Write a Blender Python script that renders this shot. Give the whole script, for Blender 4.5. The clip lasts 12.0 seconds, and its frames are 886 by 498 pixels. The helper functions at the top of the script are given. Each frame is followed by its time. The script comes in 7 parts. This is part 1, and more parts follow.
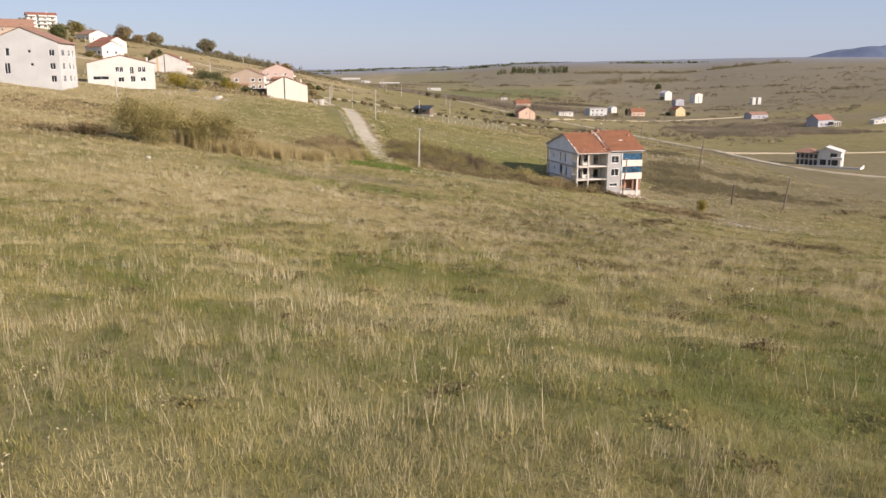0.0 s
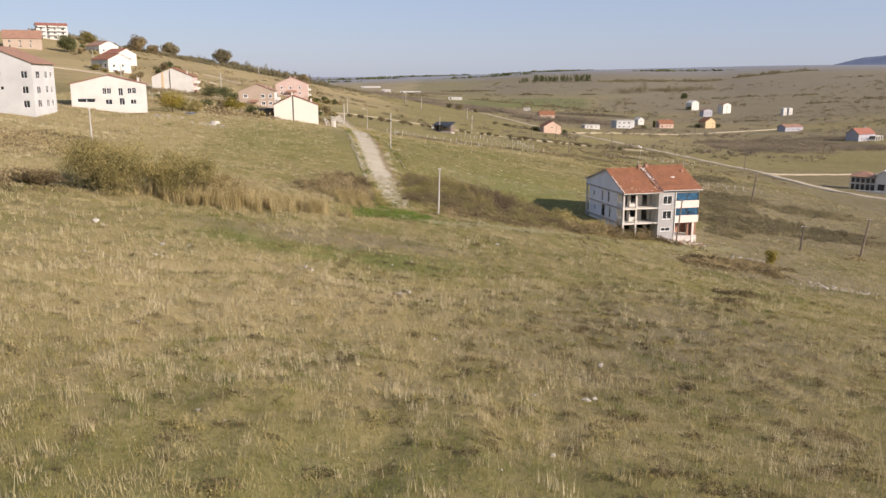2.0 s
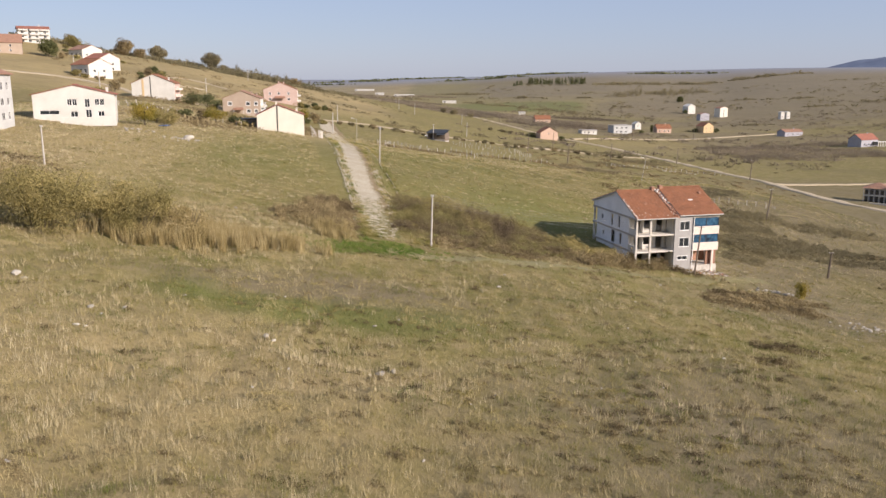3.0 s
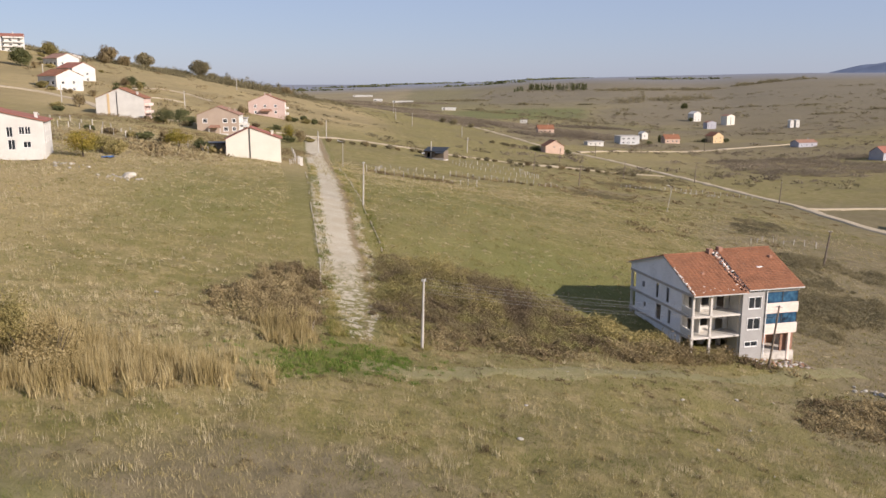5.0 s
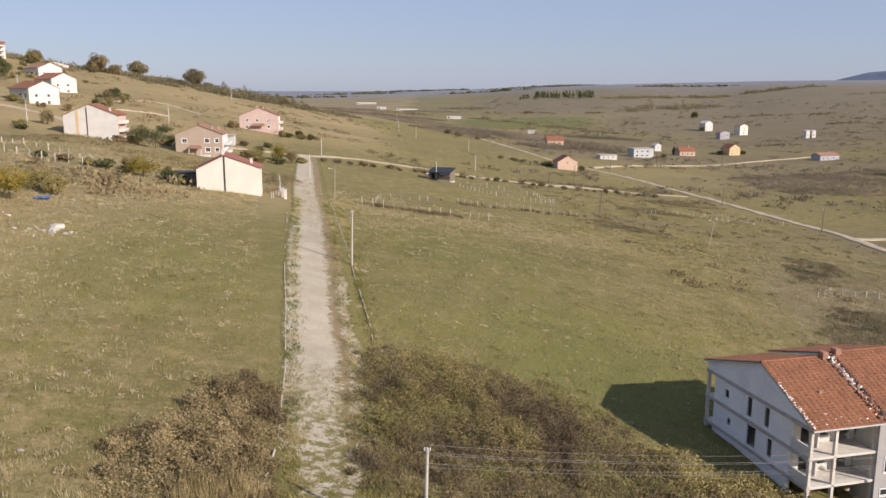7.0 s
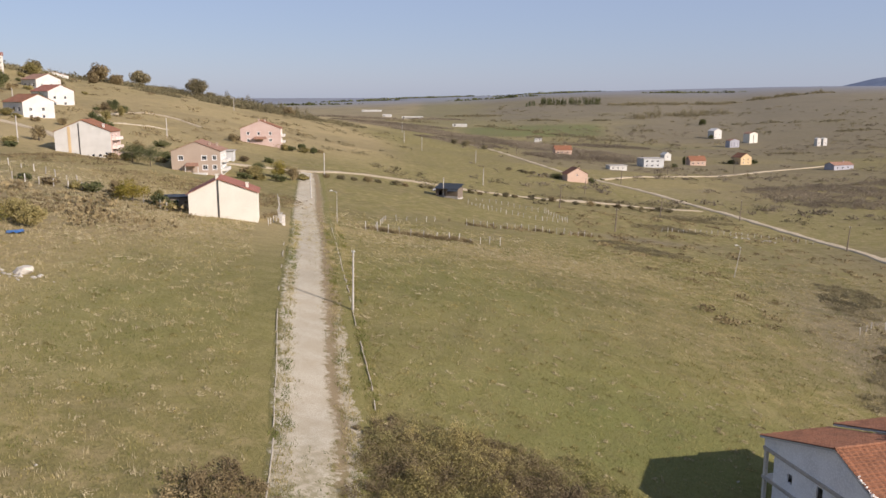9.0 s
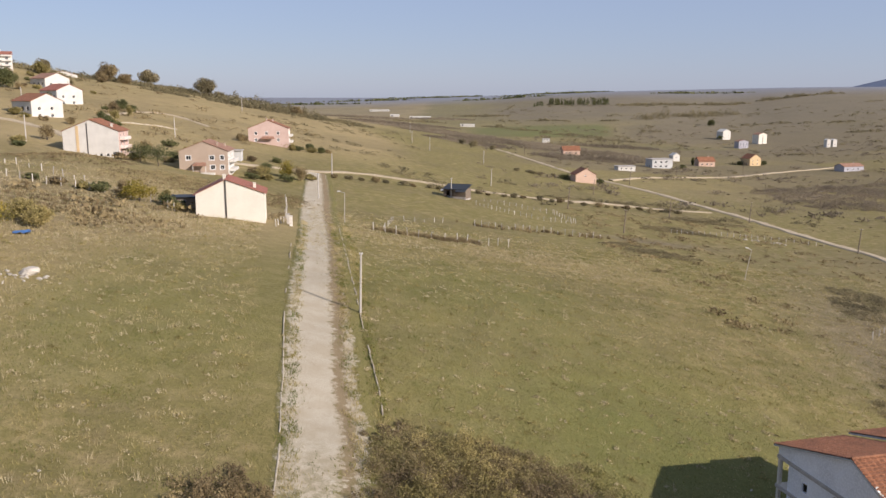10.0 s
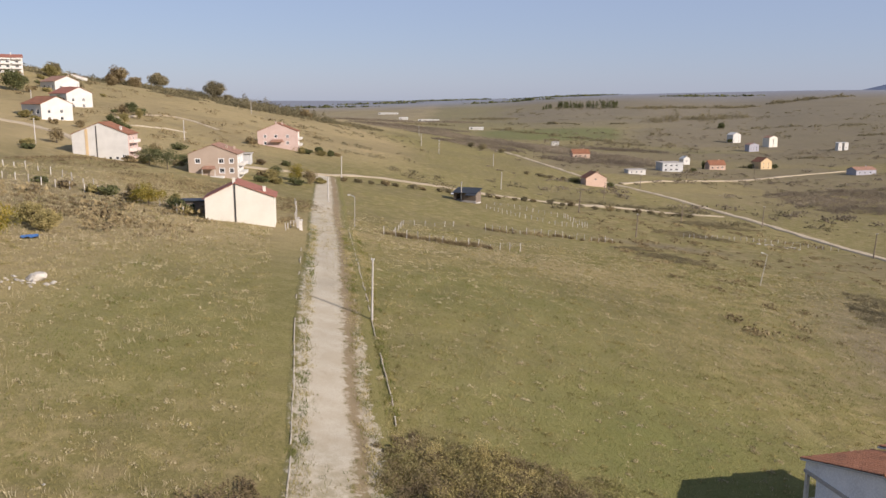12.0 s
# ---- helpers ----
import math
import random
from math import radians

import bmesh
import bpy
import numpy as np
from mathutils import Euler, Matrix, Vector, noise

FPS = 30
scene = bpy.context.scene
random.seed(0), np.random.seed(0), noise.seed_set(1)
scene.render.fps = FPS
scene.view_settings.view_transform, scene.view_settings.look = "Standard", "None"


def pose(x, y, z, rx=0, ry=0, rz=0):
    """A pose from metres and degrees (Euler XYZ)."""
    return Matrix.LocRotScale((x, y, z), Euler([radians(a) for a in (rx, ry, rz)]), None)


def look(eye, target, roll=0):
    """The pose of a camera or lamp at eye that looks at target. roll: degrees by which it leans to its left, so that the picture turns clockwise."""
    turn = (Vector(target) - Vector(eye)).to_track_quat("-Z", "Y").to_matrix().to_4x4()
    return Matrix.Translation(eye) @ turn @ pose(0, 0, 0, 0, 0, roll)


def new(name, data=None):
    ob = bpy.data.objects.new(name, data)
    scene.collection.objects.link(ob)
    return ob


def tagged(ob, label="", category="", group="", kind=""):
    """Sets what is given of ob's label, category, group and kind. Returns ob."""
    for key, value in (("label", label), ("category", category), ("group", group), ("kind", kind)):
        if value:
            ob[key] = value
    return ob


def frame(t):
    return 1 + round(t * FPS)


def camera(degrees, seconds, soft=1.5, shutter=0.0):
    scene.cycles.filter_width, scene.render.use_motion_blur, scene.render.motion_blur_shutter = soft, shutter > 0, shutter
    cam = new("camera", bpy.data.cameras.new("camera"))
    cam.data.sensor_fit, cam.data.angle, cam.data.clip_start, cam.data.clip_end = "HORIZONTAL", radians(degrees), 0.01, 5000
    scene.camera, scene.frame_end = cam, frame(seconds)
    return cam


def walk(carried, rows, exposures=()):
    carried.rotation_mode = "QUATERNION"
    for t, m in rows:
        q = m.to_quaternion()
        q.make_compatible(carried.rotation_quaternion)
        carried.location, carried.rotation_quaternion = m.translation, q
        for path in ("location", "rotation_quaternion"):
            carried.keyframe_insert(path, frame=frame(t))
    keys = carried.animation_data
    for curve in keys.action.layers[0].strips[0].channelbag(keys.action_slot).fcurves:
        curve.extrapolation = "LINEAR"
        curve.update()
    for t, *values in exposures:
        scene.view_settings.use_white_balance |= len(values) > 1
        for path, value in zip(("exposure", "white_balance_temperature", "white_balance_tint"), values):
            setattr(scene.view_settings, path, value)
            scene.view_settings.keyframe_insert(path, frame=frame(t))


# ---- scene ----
cam = camera(57.0, 12.0)
PATH = [
    (0, (0.528, -14.148, 19.022), (0.58, -12.195, 18.594), -0.0),
    (0.5, (0.606, -8.067, 19.912), (0.639, -6.113, 19.488), -0.0),
    (1, (0.583, -1.634, 20.834), (0.596, 0.322, 20.415), 0.0),
    (1.5, (0.631, 5.393, 21.627), (0.632, 7.349, 21.212), -0.0),
    (2, (0.574, 12.893, 22.676), (0.577, 14.85, 22.264), 0.0),
    (2.5, (0.71, 21.051, 23.478), (0.719, 23.009, 23.069), -0.0),
    (3, (0.74, 29.256, 24.515), (0.757, 31.214, 24.108), 0.0),
    (5, (1.498, 64.592, 28.271), (1.516, 66.552, 27.874), 0.0),
    (5.5, (1.451, 72.94, 29.151), (1.466, 74.901, 28.757), 0.0),
    (6, (1.419, 81.365, 30.11), (1.432, 83.326, 29.718), -0.0),
    (6.5, (1.173, 89.65, 30.917), (1.184, 91.611, 30.528), 0.1),
    (7, (1.038, 98.034, 31.6), (1.046, 99.997, 31.217), 0.1),
    (7.5, (0.665, 104.522, 32.635), (0.673, 106.486, 32.257), 0.1),
    (9.5, (0.248, 111.886, 34.362), (0.234, 113.852, 33.994), 0.0),
    (10, (0.116, 112.557, 34.398), (0.093, 114.522, 34.029), 0.1),
    (10.5, (-0.062, 113.049, 34.42), (-0.092, 115.015, 34.053), 0.1),
    (11, (-0.22, 113.592, 34.445), (-0.255, 115.558, 34.08), 0.1),
    (11.5, (-0.362, 114.119, 34.419), (-0.402, 116.086, 34.056), 0.1),
    (12, (-0.613, 114.71, 34.382), (-0.656, 116.676, 34.02), 0.1),
]
walk(cam, [(t, look(eye, target, roll)) for t, eye, target, roll in PATH], [(0, 0.63, 6700, 20), (2.5, 0.57, 6680, 20), (5, 0.50, 6560, 20), (12, 0.43, 6500, 20)])


# ---- world, sun, exposure ----
SUN = Vector((0.83, -0.52, 0.0)).normalized() * math.cos(radians(26)) + Vector((0, 0, math.sin(radians(26))))
world = bpy.data.worlds.new("world")
scene.world = world
world.use_nodes = True
wn = world.node_tree
sky = wn.nodes.new("ShaderNodeTexSky")
sky.sky_type = "NISHITA"
sky.sun_disc = False
sky.sun_elevation = radians(26)
sky.sun_rotation = math.atan2(SUN.x, SUN.y)
sky.air_density, sky.dust_density, sky.ozone_density = 1.0, 0.4, 4.0
veil = wn.nodes.new("ShaderNodeMix")
veil.data_type = "RGBA"
veil.inputs["Factor"].default_value = 0.66
veil.inputs["B"].default_value = (2.95, 3.65, 5.0, 1)
wn.links.new(sky.outputs["Color"], veil.inputs["A"])
wn.links.new(veil.outputs["Result"], wn.nodes["Background"].inputs["Color"])
wn.nodes["Background"].inputs["Strength"].default_value = 0.089
sun_data = bpy.data.lights.new("sun", "SUN")
sun_data.energy, sun_data.angle, sun_data.color = 4.7, radians(0.6), (1.0, 0.93, 0.82)
sun = new("sun", sun_data)
sun.matrix_world = look(SUN * 100, (0, 0, 0))

# ---- materials ----
def mat(name, base, rough=0.85, metal=0.0, second=None, scale=4.0, fine=40.0, bump=0.3, third=None, lo=0.35, hi=0.65, island=0.0, obj_random=0.0, spec=0.3):
    """A surface with variation at two scales in object space, fine relief, and optional change from piece to piece."""
    m = bpy.data.materials.new(name)
    m.use_nodes = True
    nt = m.node_tree
    N, Lk = nt.nodes, nt.links
    bs = N["Principled BSDF"]
    bs.inputs["Roughness"].default_value = rough
    bs.inputs["Metallic"].default_value = metal
    bs.inputs["Specular IOR Level"].default_value = spec
    tc = N.new("ShaderNodeTexCoord")
    n1 = N.new("ShaderNodeTexNoise")
    n1.inputs["Scale"].default_value, n1.inputs["Detail"].default_value = scale, 5
    n2 = N.new("ShaderNodeTexNoise")
    n2.inputs["Scale"].default_value, n2.inputs["Detail"].default_value = fine, 3
    for n in (n1, n2):
        Lk.new(tc.outputs["Object"], n.inputs["Vector"])
    second = second or tuple(c * 0.72 for c in base)
    third = third or tuple(c * 1.12 for c in base)
    r = N.new("ShaderNodeValToRGB")
    r.color_ramp.elements[0].position, r.color_ramp.elements[0].color = lo, (*second, 1)
    r.color_ramp.elements[1].position, r.color_ramp.elements[1].color = hi, (*base, 1)
    Lk.new(n1.outputs["Fac"], r.inputs["Fac"])
    mx = N.new("ShaderNodeMix")
    mx.data_type = "RGBA"
    mr = N.new("ShaderNodeMapRange")
    mr.inputs["From Min"].default_value, mr.inputs["From Max"].default_value = 0.4, 0.75
    Lk.new(n2.outputs["Fac"], mr.inputs["Value"])
    Lk.new(mr.outputs["Result"], mx.inputs["Factor"])
    Lk.new(r.outputs["Color"], mx.inputs["A"])
    mx.inputs["B"].default_value = (*third, 1)
    out = mx.outputs["Result"]
    if island or obj_random:
        hs = N.new("ShaderNodeHueSaturation")
        src = N.new("ShaderNodeNewGeometry").outputs["Random Per Island"] if island else N.new("ShaderNodeObjectInfo").outputs["Random"]
        k = island or obj_random
        mv = N.new("ShaderNodeMapRange")
        mv.inputs["To Min"].default_value, mv.inputs["To Max"].default_value = 1 - k, 1 + k
        Lk.new(src, mv.inputs["Value"])
        Lk.new(mv.outputs["Result"], hs.inputs["Value"])
        Lk.new(out, hs.inputs["Color"])
        out = hs.outputs["Color"]
    Lk.new(out, bs.inputs["Base Color"])
    if bump:
        b = N.new("ShaderNodeBump")
        b.inputs["Strength"].default_value, b.inputs["Distance"].default_value = bump, 0.03
        Lk.new(n2.outputs["Fac"], b.inputs["Height"])
        Lk.new(b.outputs["Normal"], bs.inputs["Normal"])
    return m


def leaf_mat(name, a, b, c, patch=0.35, rough=0.75, glow=0.25, contrast=1.0, each=0.45):
    """Leaves and blades: three hues, mixed by patches of ground and by each leaf."""
    m = bpy.data.materials.new(name)
    m.use_nodes = True
    nt = m.node_tree
    N, Lk = nt.nodes, nt.links
    bs = N["Principled BSDF"]
    bs.inputs["Roughness"].default_value = rough
    bs.inputs["Specular IOR Level"].default_value = 0.15
    g = N.new("ShaderNodeNewGeometry")
    n1 = N.new("ShaderNodeTexNoise")
    n1.inputs["Scale"].default_value, n1.inputs["Detail"].default_value = patch, 4
    Lk.new(g.outputs["Position"], n1.inputs["Vector"])
    n2 = N.new("ShaderNodeTexNoise")
    n2.inputs["Scale"].default_value, n2.inputs["Detail"].default_value = patch * 0.28, 3
    Lk.new(g.outputs["Position"], n2.inputs["Vector"])
    two = N.new("ShaderNodeMath")
    two.operation = "MULTIPLY_ADD"
    Lk.new(n2.outputs["Fac"], two.inputs[0])
    two.inputs[1].default_value = 0.9 * contrast
    two.inputs[2].default_value = -0.45 * contrast
    one = N.new("ShaderNodeMath")
    one.operation = "MULTIPLY_ADD"
    Lk.new(n1.outputs["Fac"], one.inputs[0])
    one.inputs[1].default_value = contrast
    one.inputs[2].default_value = 0.5 - 0.5 * contrast + 0.5 * (0.45 - each)
    both = N.new("ShaderNodeMath")
    Lk.new(one.outputs[0], both.inputs[0])
    Lk.new(two.outputs[0], both.inputs[1])
    add = N.new("ShaderNodeMath")
    add.operation = "MULTIPLY_ADD"
    Lk.new(g.outputs["Random Per Island"], add.inputs[0])
    add.inputs[1].default_value = each
    Lk.new(both.outputs[0], add.inputs[2])
    r = N.new("ShaderNodeValToRGB")
    e = r.color_ramp.elements
    e[0].position, e[0].color = 0.5, (*a, 1)
    e[1].position, e[1].color = 1.0, (*c, 1)
    k = e.new(0.74)
    k.color = (*b, 1)
    Lk.new(add.outputs[0], r.inputs["Fac"])
    Lk.new(r.outputs["Color"], bs.inputs["Base Color"])
    tr = N.new("ShaderNodeBsdfTranslucent")
    Lk.new(r.outputs["Color"], tr.inputs["Color"])
    ms = N.new("ShaderNodeMixShader")
    ms.inputs["Fac"].default_value = glow
    Lk.new(bs.outputs["BSDF"], ms.inputs[1])
    Lk.new(tr.outputs["BSDF"], ms.inputs[2])
    Lk.new(ms.outputs["Shader"], N["Material Output"].inputs["Surface"])
    return m


def tile_mat(name, base, dark, light, row=0.13, col=0.24):
    """Clay roof tiles: rows down the slope, barrels along it, each tile toned apart."""
    m = mat(name, base, 0.8, 0, dark, 0.55, 9.0, 0.0, light, 0.3, 0.7)
    nt = m.node_tree
    N, Lk = nt.nodes, nt.links
    tc = N.new("ShaderNodeTexCoord")
    mp = N.new("ShaderNodeMapping")
    mp.inputs["Scale"].default_value = (1 / col, 1 / col, 1 / row)
    Lk.new(tc.outputs["Object"], mp.inputs["Vector"])
    vo = N.new("ShaderNodeTexVoronoi")
    vo.inputs["Scale"].default_value = 1.0
    vo.inputs["Randomness"].default_value = 0.25
    Lk.new(mp.outputs["Vector"], vo.inputs["Vector"])
    b = N.new("ShaderNodeBump")
    b.inputs["Strength"].default_value, b.inputs["Distance"].default_value = 0.8, 0.05
    b.invert = True
    Lk.new(vo.outputs["Distance"], b.inputs["Height"])
    bs = N["Principled BSDF"]
    Lk.new(b.outputs["Normal"], bs.inputs["Normal"])
    src = bs.inputs["Base Color"].links[0].from_socket
    mx = N.new("ShaderNodeMix")
    mx.data_type, mx.blend_type = "RGBA", "MULTIPLY"
    mx.inputs["Factor"].default_value = 0.32
    sp = N.new("ShaderNodeSeparateColor")
    Lk.new(vo.outputs["Color"], sp.inputs["Color"])
    mr = N.new("ShaderNodeMapRange")
    mr.inputs["To Min"].default_value, mr.inputs["To Max"].default_value = 0.45, 1.25
    Lk.new(sp.outputs["Red"], mr.inputs["Value"])
    Lk.new(src, mx.inputs["A"])
    Lk.new(mr.outputs["Result"], mx.inputs["B"])
    Lk.new(mx.outputs["Result"], bs.inputs["Base Color"])
    return m


WHITE = mat("white_render", (0.57, 0.55, 0.495), 0.9, 0, (0.48, 0.46, 0.41), 0.35, 6, 0.15)
CREAM = mat("cream_render", (0.64, 0.605, 0.51), 0.9, 0, (0.57, 0.535, 0.445), 0.3, 5, 0.15)
RAWWHITE = mat("raw_plaster", (0.73, 0.73, 0.73), 0.95, 0, (0.62, 0.62, 0.62), 0.35, 7, 0.08)
GREYWALL = mat("grey_render", (0.36, 0.35, 0.33), 0.9, 0, (0.30, 0.29, 0.27), 0.6, 9, 0.2)
PALEGREY = mat("pale_grey_render", (0.49, 0.49, 0.465), 0.92, 0, (0.40, 0.40, 0.38), 0.25, 5, 0.2)
TAUPE = mat("taupe_render", (0.40, 0.315, 0.24), 0.9, 0, (0.34, 0.265, 0.20), 0.3, 5, 0.15)
PINK = mat("pink_render", (0.52, 0.39, 0.33), 0.9, 0, (0.45, 0.33, 0.28), 0.3, 5, 0.15)
PEACH = mat("peach_render", (0.56, 0.40, 0.30), 0.9, 0, (0.48, 0.34, 0.255), 0.3, 5, 0.15)
YELLOW = mat("yellow_render", (0.57, 0.42, 0.24), 0.9, 0, (0.49, 0.36, 0.20), 0.3, 5, 0.15)
PALEPINK = mat("pale_pink_render", (0.74, 0.62, 0.54), 0.9, 0, (0.62, 0.50, 0.42), 0.7, 7, 0.2)
# lilac house walls; also stands for wall shade on the red-roofed house
BLUEWALL = mat("lilac_and_shade_render", (0.37, 0.365, 0.39), 0.9, 0, (0.30, 0.295, 0.32), 0.3, 5, 0.15)
CONCRETE = mat("concrete", (0.42, 0.39, 0.35), 0.92, 0, (0.30, 0.28, 0.25), 1.1, 14, 0.4)
POLE = mat("pole_concrete", (0.46, 0.43, 0.38), 0.9, 0, (0.36, 0.33, 0.29), 1.5, 18, 0.3)
OLDWOOD = mat("weathered_wood", (0.20, 0.16, 0.12), 0.9, 0, (0.13, 0.10, 0.075), 2.0, 25, 0.5, obj_random=0.3)
POSTS = mat("post_concrete", (0.50, 0.47, 0.42), 0.9, 0, (0.36, 0.33, 0.28), 2.0, 18, 0.3, obj_random=0.3)
TILE = tile_mat("red_tile", (0.275, 0.112, 0.056), (0.16, 0.068, 0.036), (0.35, 0.165, 0.085))
OLDTILE = tile_mat("brown_tile", (0.30, 0.16, 0.10), (0.20, 0.11, 0.075), (0.40, 0.24, 0.16))
REDROOF = tile_mat("bright_red_tile", (0.31, 0.115, 0.075), (0.21, 0.08, 0.055), (0.38, 0.17, 0.11))
GLASS = mat("dark_window_glass", (0.03, 0.035, 0.04), 0.12, 0, (0.015, 0.018, 0.02), 1.0, 5, 0.0, spec=0.6)
BLUEGLASS = mat("blue_foil_glazing", (0.022, 0.075, 0.145), 0.25, 0, (0.01, 0.02, 0.035), 0.45, 1.6, 0.1, (0.05, 0.15, 0.24), spec=0.5)
FRAME = mat("white_window_frame", (0.78, 0.77, 0.74), 0.5, 0, (0.70, 0.69, 0.66), 2, 10, 0.05)
DARKFRAME = mat("dark_frame", (0.06, 0.055, 0.05), 0.6, 0, (0.04, 0.04, 0.035), 2, 10, 0.05)
FOAM = mat("white_mortar", (0.60, 0.57, 0.51), 0.9, 0, (0.38, 0.35, 0.30), 3, 12, 0.4, island=0.35)
BRICK = mat("hollow_brick", (0.33, 0.165, 0.105), 0.9, 0, (0.22, 0.115, 0.075), 2.5, 14, 0.5, (0.42, 0.26, 0.18), island=0.25)
KERB = mat("old_kerb_concrete", (0.46, 0.405, 0.31), 0.95, 0, (0.27, 0.23, 0.165), 0.7, 9, 0.4)
PALECONC = mat("pale_concrete", (0.60, 0.56, 0.49), 0.92, 0, (0.46, 0.43, 0.37), 0.9, 12, 0.35)
DARKSHEET = mat("dark_sheet_metal", (0.045, 0.05, 0.05), 0.5, 0.4, (0.03, 0.03, 0.03), 1, 8, 0.1)
STONE = mat("limestone", (0.40, 0.37, 0.31), 0.9, 0, (0.27, 0.24, 0.19), 2.0, 12, 0.6, obj_random=0.25)
RUBBLE = mat("rubble_stone", (0.46, 0.43, 0.38), 0.95, 0, (0.28, 0.25, 0.21), 1.5, 9, 0.6, island=0.35)
GALV = mat("galvanised_steel", (0.45, 0.46, 0.47), 0.45, 0.7, (0.35, 0.36, 0.37), 3, 20, 0.1)
WIRE = mat("weathered_wire", (0.30, 0.29, 0.28), 0.5, 0.5, (0.24, 0.23, 0.22), 1, 8, 0.0)
CARPAINT = mat("white_car_paint", (0.78, 0.78, 0.78), 0.25, 0, (0.74, 0.74, 0.74), 1, 6, 0.0, spec=0.5)
RUBBER = mat("tyre_rubber", (0.02, 0.02, 0.02), 0.9, 0, (0.015, 0.015, 0.015), 3, 12, 0.1)
BARK = mat("bark", (0.12, 0.095, 0.07), 0.95, 0, (0.07, 0.055, 0.04), 2.0, 15, 0.6)
BLUEPLASTIC = mat("blue_plastic", (0.06, 0.16, 0.35), 0.5, 0, (0.05, 0.12, 0.27), 2, 10, 0.1)

GRASS = leaf_mat("field_grass", (0.13, 0.15, 0.035), (0.30, 0.25, 0.085), (0.47, 0.39, 0.205), 0.3, contrast=1.6, each=0.3)
STRAW = leaf_mat("dry_straw", (0.33, 0.275, 0.15), (0.45, 0.38, 0.22), (0.60, 0.515, 0.33), 0.4)
LUSH = leaf_mat("lush_grass", (0.09, 0.15, 0.025), (0.13, 0.20, 0.035), (0.22, 0.24, 0.07), 0.5)
REED = leaf_mat("dry_reed", (0.27, 0.21, 0.09), (0.39, 0.31, 0.145), (0.54, 0.44, 0.24), 0.7)
BRAMBLE = leaf_mat("bramble_leaf", (0.14, 0.105, 0.064), (0.225, 0.178, 0.092), (0.29, 0.262, 0.10), 0.22, contrast=1.6, each=0.22)
RUSSET = leaf_mat("russet_leaf", (0.15, 0.112, 0.062), (0.25, 0.192, 0.098), (0.38, 0.30, 0.155), 0.3, contrast=1.3, each=0.3)
OLIVE = leaf_mat("olive_leaf", (0.18, 0.155, 0.058), (0.30, 0.25, 0.095), (0.43, 0.35, 0.15), 0.3)
GREENLEAF = leaf_mat("green_leaf", (0.075, 0.085, 0.036), (0.115, 0.122, 0.05), (0.175, 0.17, 0.07), 0.3)
GOLDLEAF = leaf_mat("yellow_leaf", (0.14, 0.13, 0.025), (0.26, 0.21, 0.035), (0.36, 0.27, 0.06), 0.5)
BAREWOOD = leaf_mat("bare_twigs", (0.16, 0.13, 0.092), (0.22, 0.182, 0.128), (0.30, 0.248, 0.17), 0.02, contrast=1.4, each=0.3)
AUTUMN = leaf_mat("autumn_leaf", (0.15, 0.13, 0.076), (0.22, 0.188, 0.105), (0.30, 0.25, 0.135), 0.12, each=0.4)
DARKSCRUB = leaf_mat("dark_scrub", (0.12, 0.105, 0.06), (0.19, 0.165, 0.09), (0.28, 0.235, 0.125), 0.05)
WEED = leaf_mat("brown_weed", (0.095, 0.07, 0.038), (0.155, 0.118, 0.06), (0.25, 0.195, 0.10), 0.3)

# ---- the lie of the land ----
FAR = [
    [4.8, 12.2, 19.7, 27.4, 35.3, 44.8, 59, 80.1, 101.3, 94.7, 58.3, 10.4],
    [9.6, 13.5, 17.5, 21.3, 25, 30.1, 46.6, 74.3, 82.6, 56.1, 28.5, 22.8],
    [14.3, 14.8, 15.5, 13.8, 13.2, 16, 34.4, 67.9, 38.6, -1.7, 0.3, 33.4],
    [18.9, 16, 14, 6.2, 0.1, -0.8, -10.1, -11.1, -33, -0, 30, 16.7],
    [23.1, 17.9, 13.2, 3.3, -16.3, -20, -31.7, -38.2, -36.7, 68.2, 99.8, 20],
    [27.2, 17.4, 7, -5.6, -18.3, -20.7, -19.9, -17.5, -8.7, 73.9, 95.4, 22.1],
    [31, 15.2, -0.4, -13.4, -20.8, -20.3, -9, 14.9, 54.4, 97.5, 83.2, 23.3],
]

NEAR = [
    [-0.2, -0.2, -0, 0.3, 0.6, 1, 1.2, 1.3, 1.7, 2.7, 4, 5.5],
    [-0.1, -0.2, -0.3, -0.3, -0.1, 0.3, 1.6, 2.9, 3, 2.8, 3.6, 4.8],
    [-0.1, -0, -0.3, -1, -0.9, -0.8, 1.2, 4.6, 4.1, 2.4, 2.2, 2.9],
    [-0.2, 0.2, 0.2, -2.1, -1.7, -0.6, 0.5, 5.7, 5.1, 2, 0.6, 0.5],
    [-0.2, 0.4, 0.7, -1.3, -1.2, -0.6, -1.6, 4.2, 4.7, 2.3, 0.3, -0.7],
    [0.1, 0.4, 0.6, -0.2, -1.2, -2.6, -2.9, 0.6, 3, 3.2, 1.6, -0.3],
    [0.3, 0.4, 0.3, -0.2, -1.3, -2.1, -1.8, -0.4, 1.6, 2.7, 2.2, 0.8],
    [0.5, 0.2, -0.1, -0.4, -0.9, -1.1, -0.9, -0.6, 0.3, 1.3, 1.9, 1.9],
]

FAR_N, NEAR_N = np.array(FAR), np.array(NEAR)


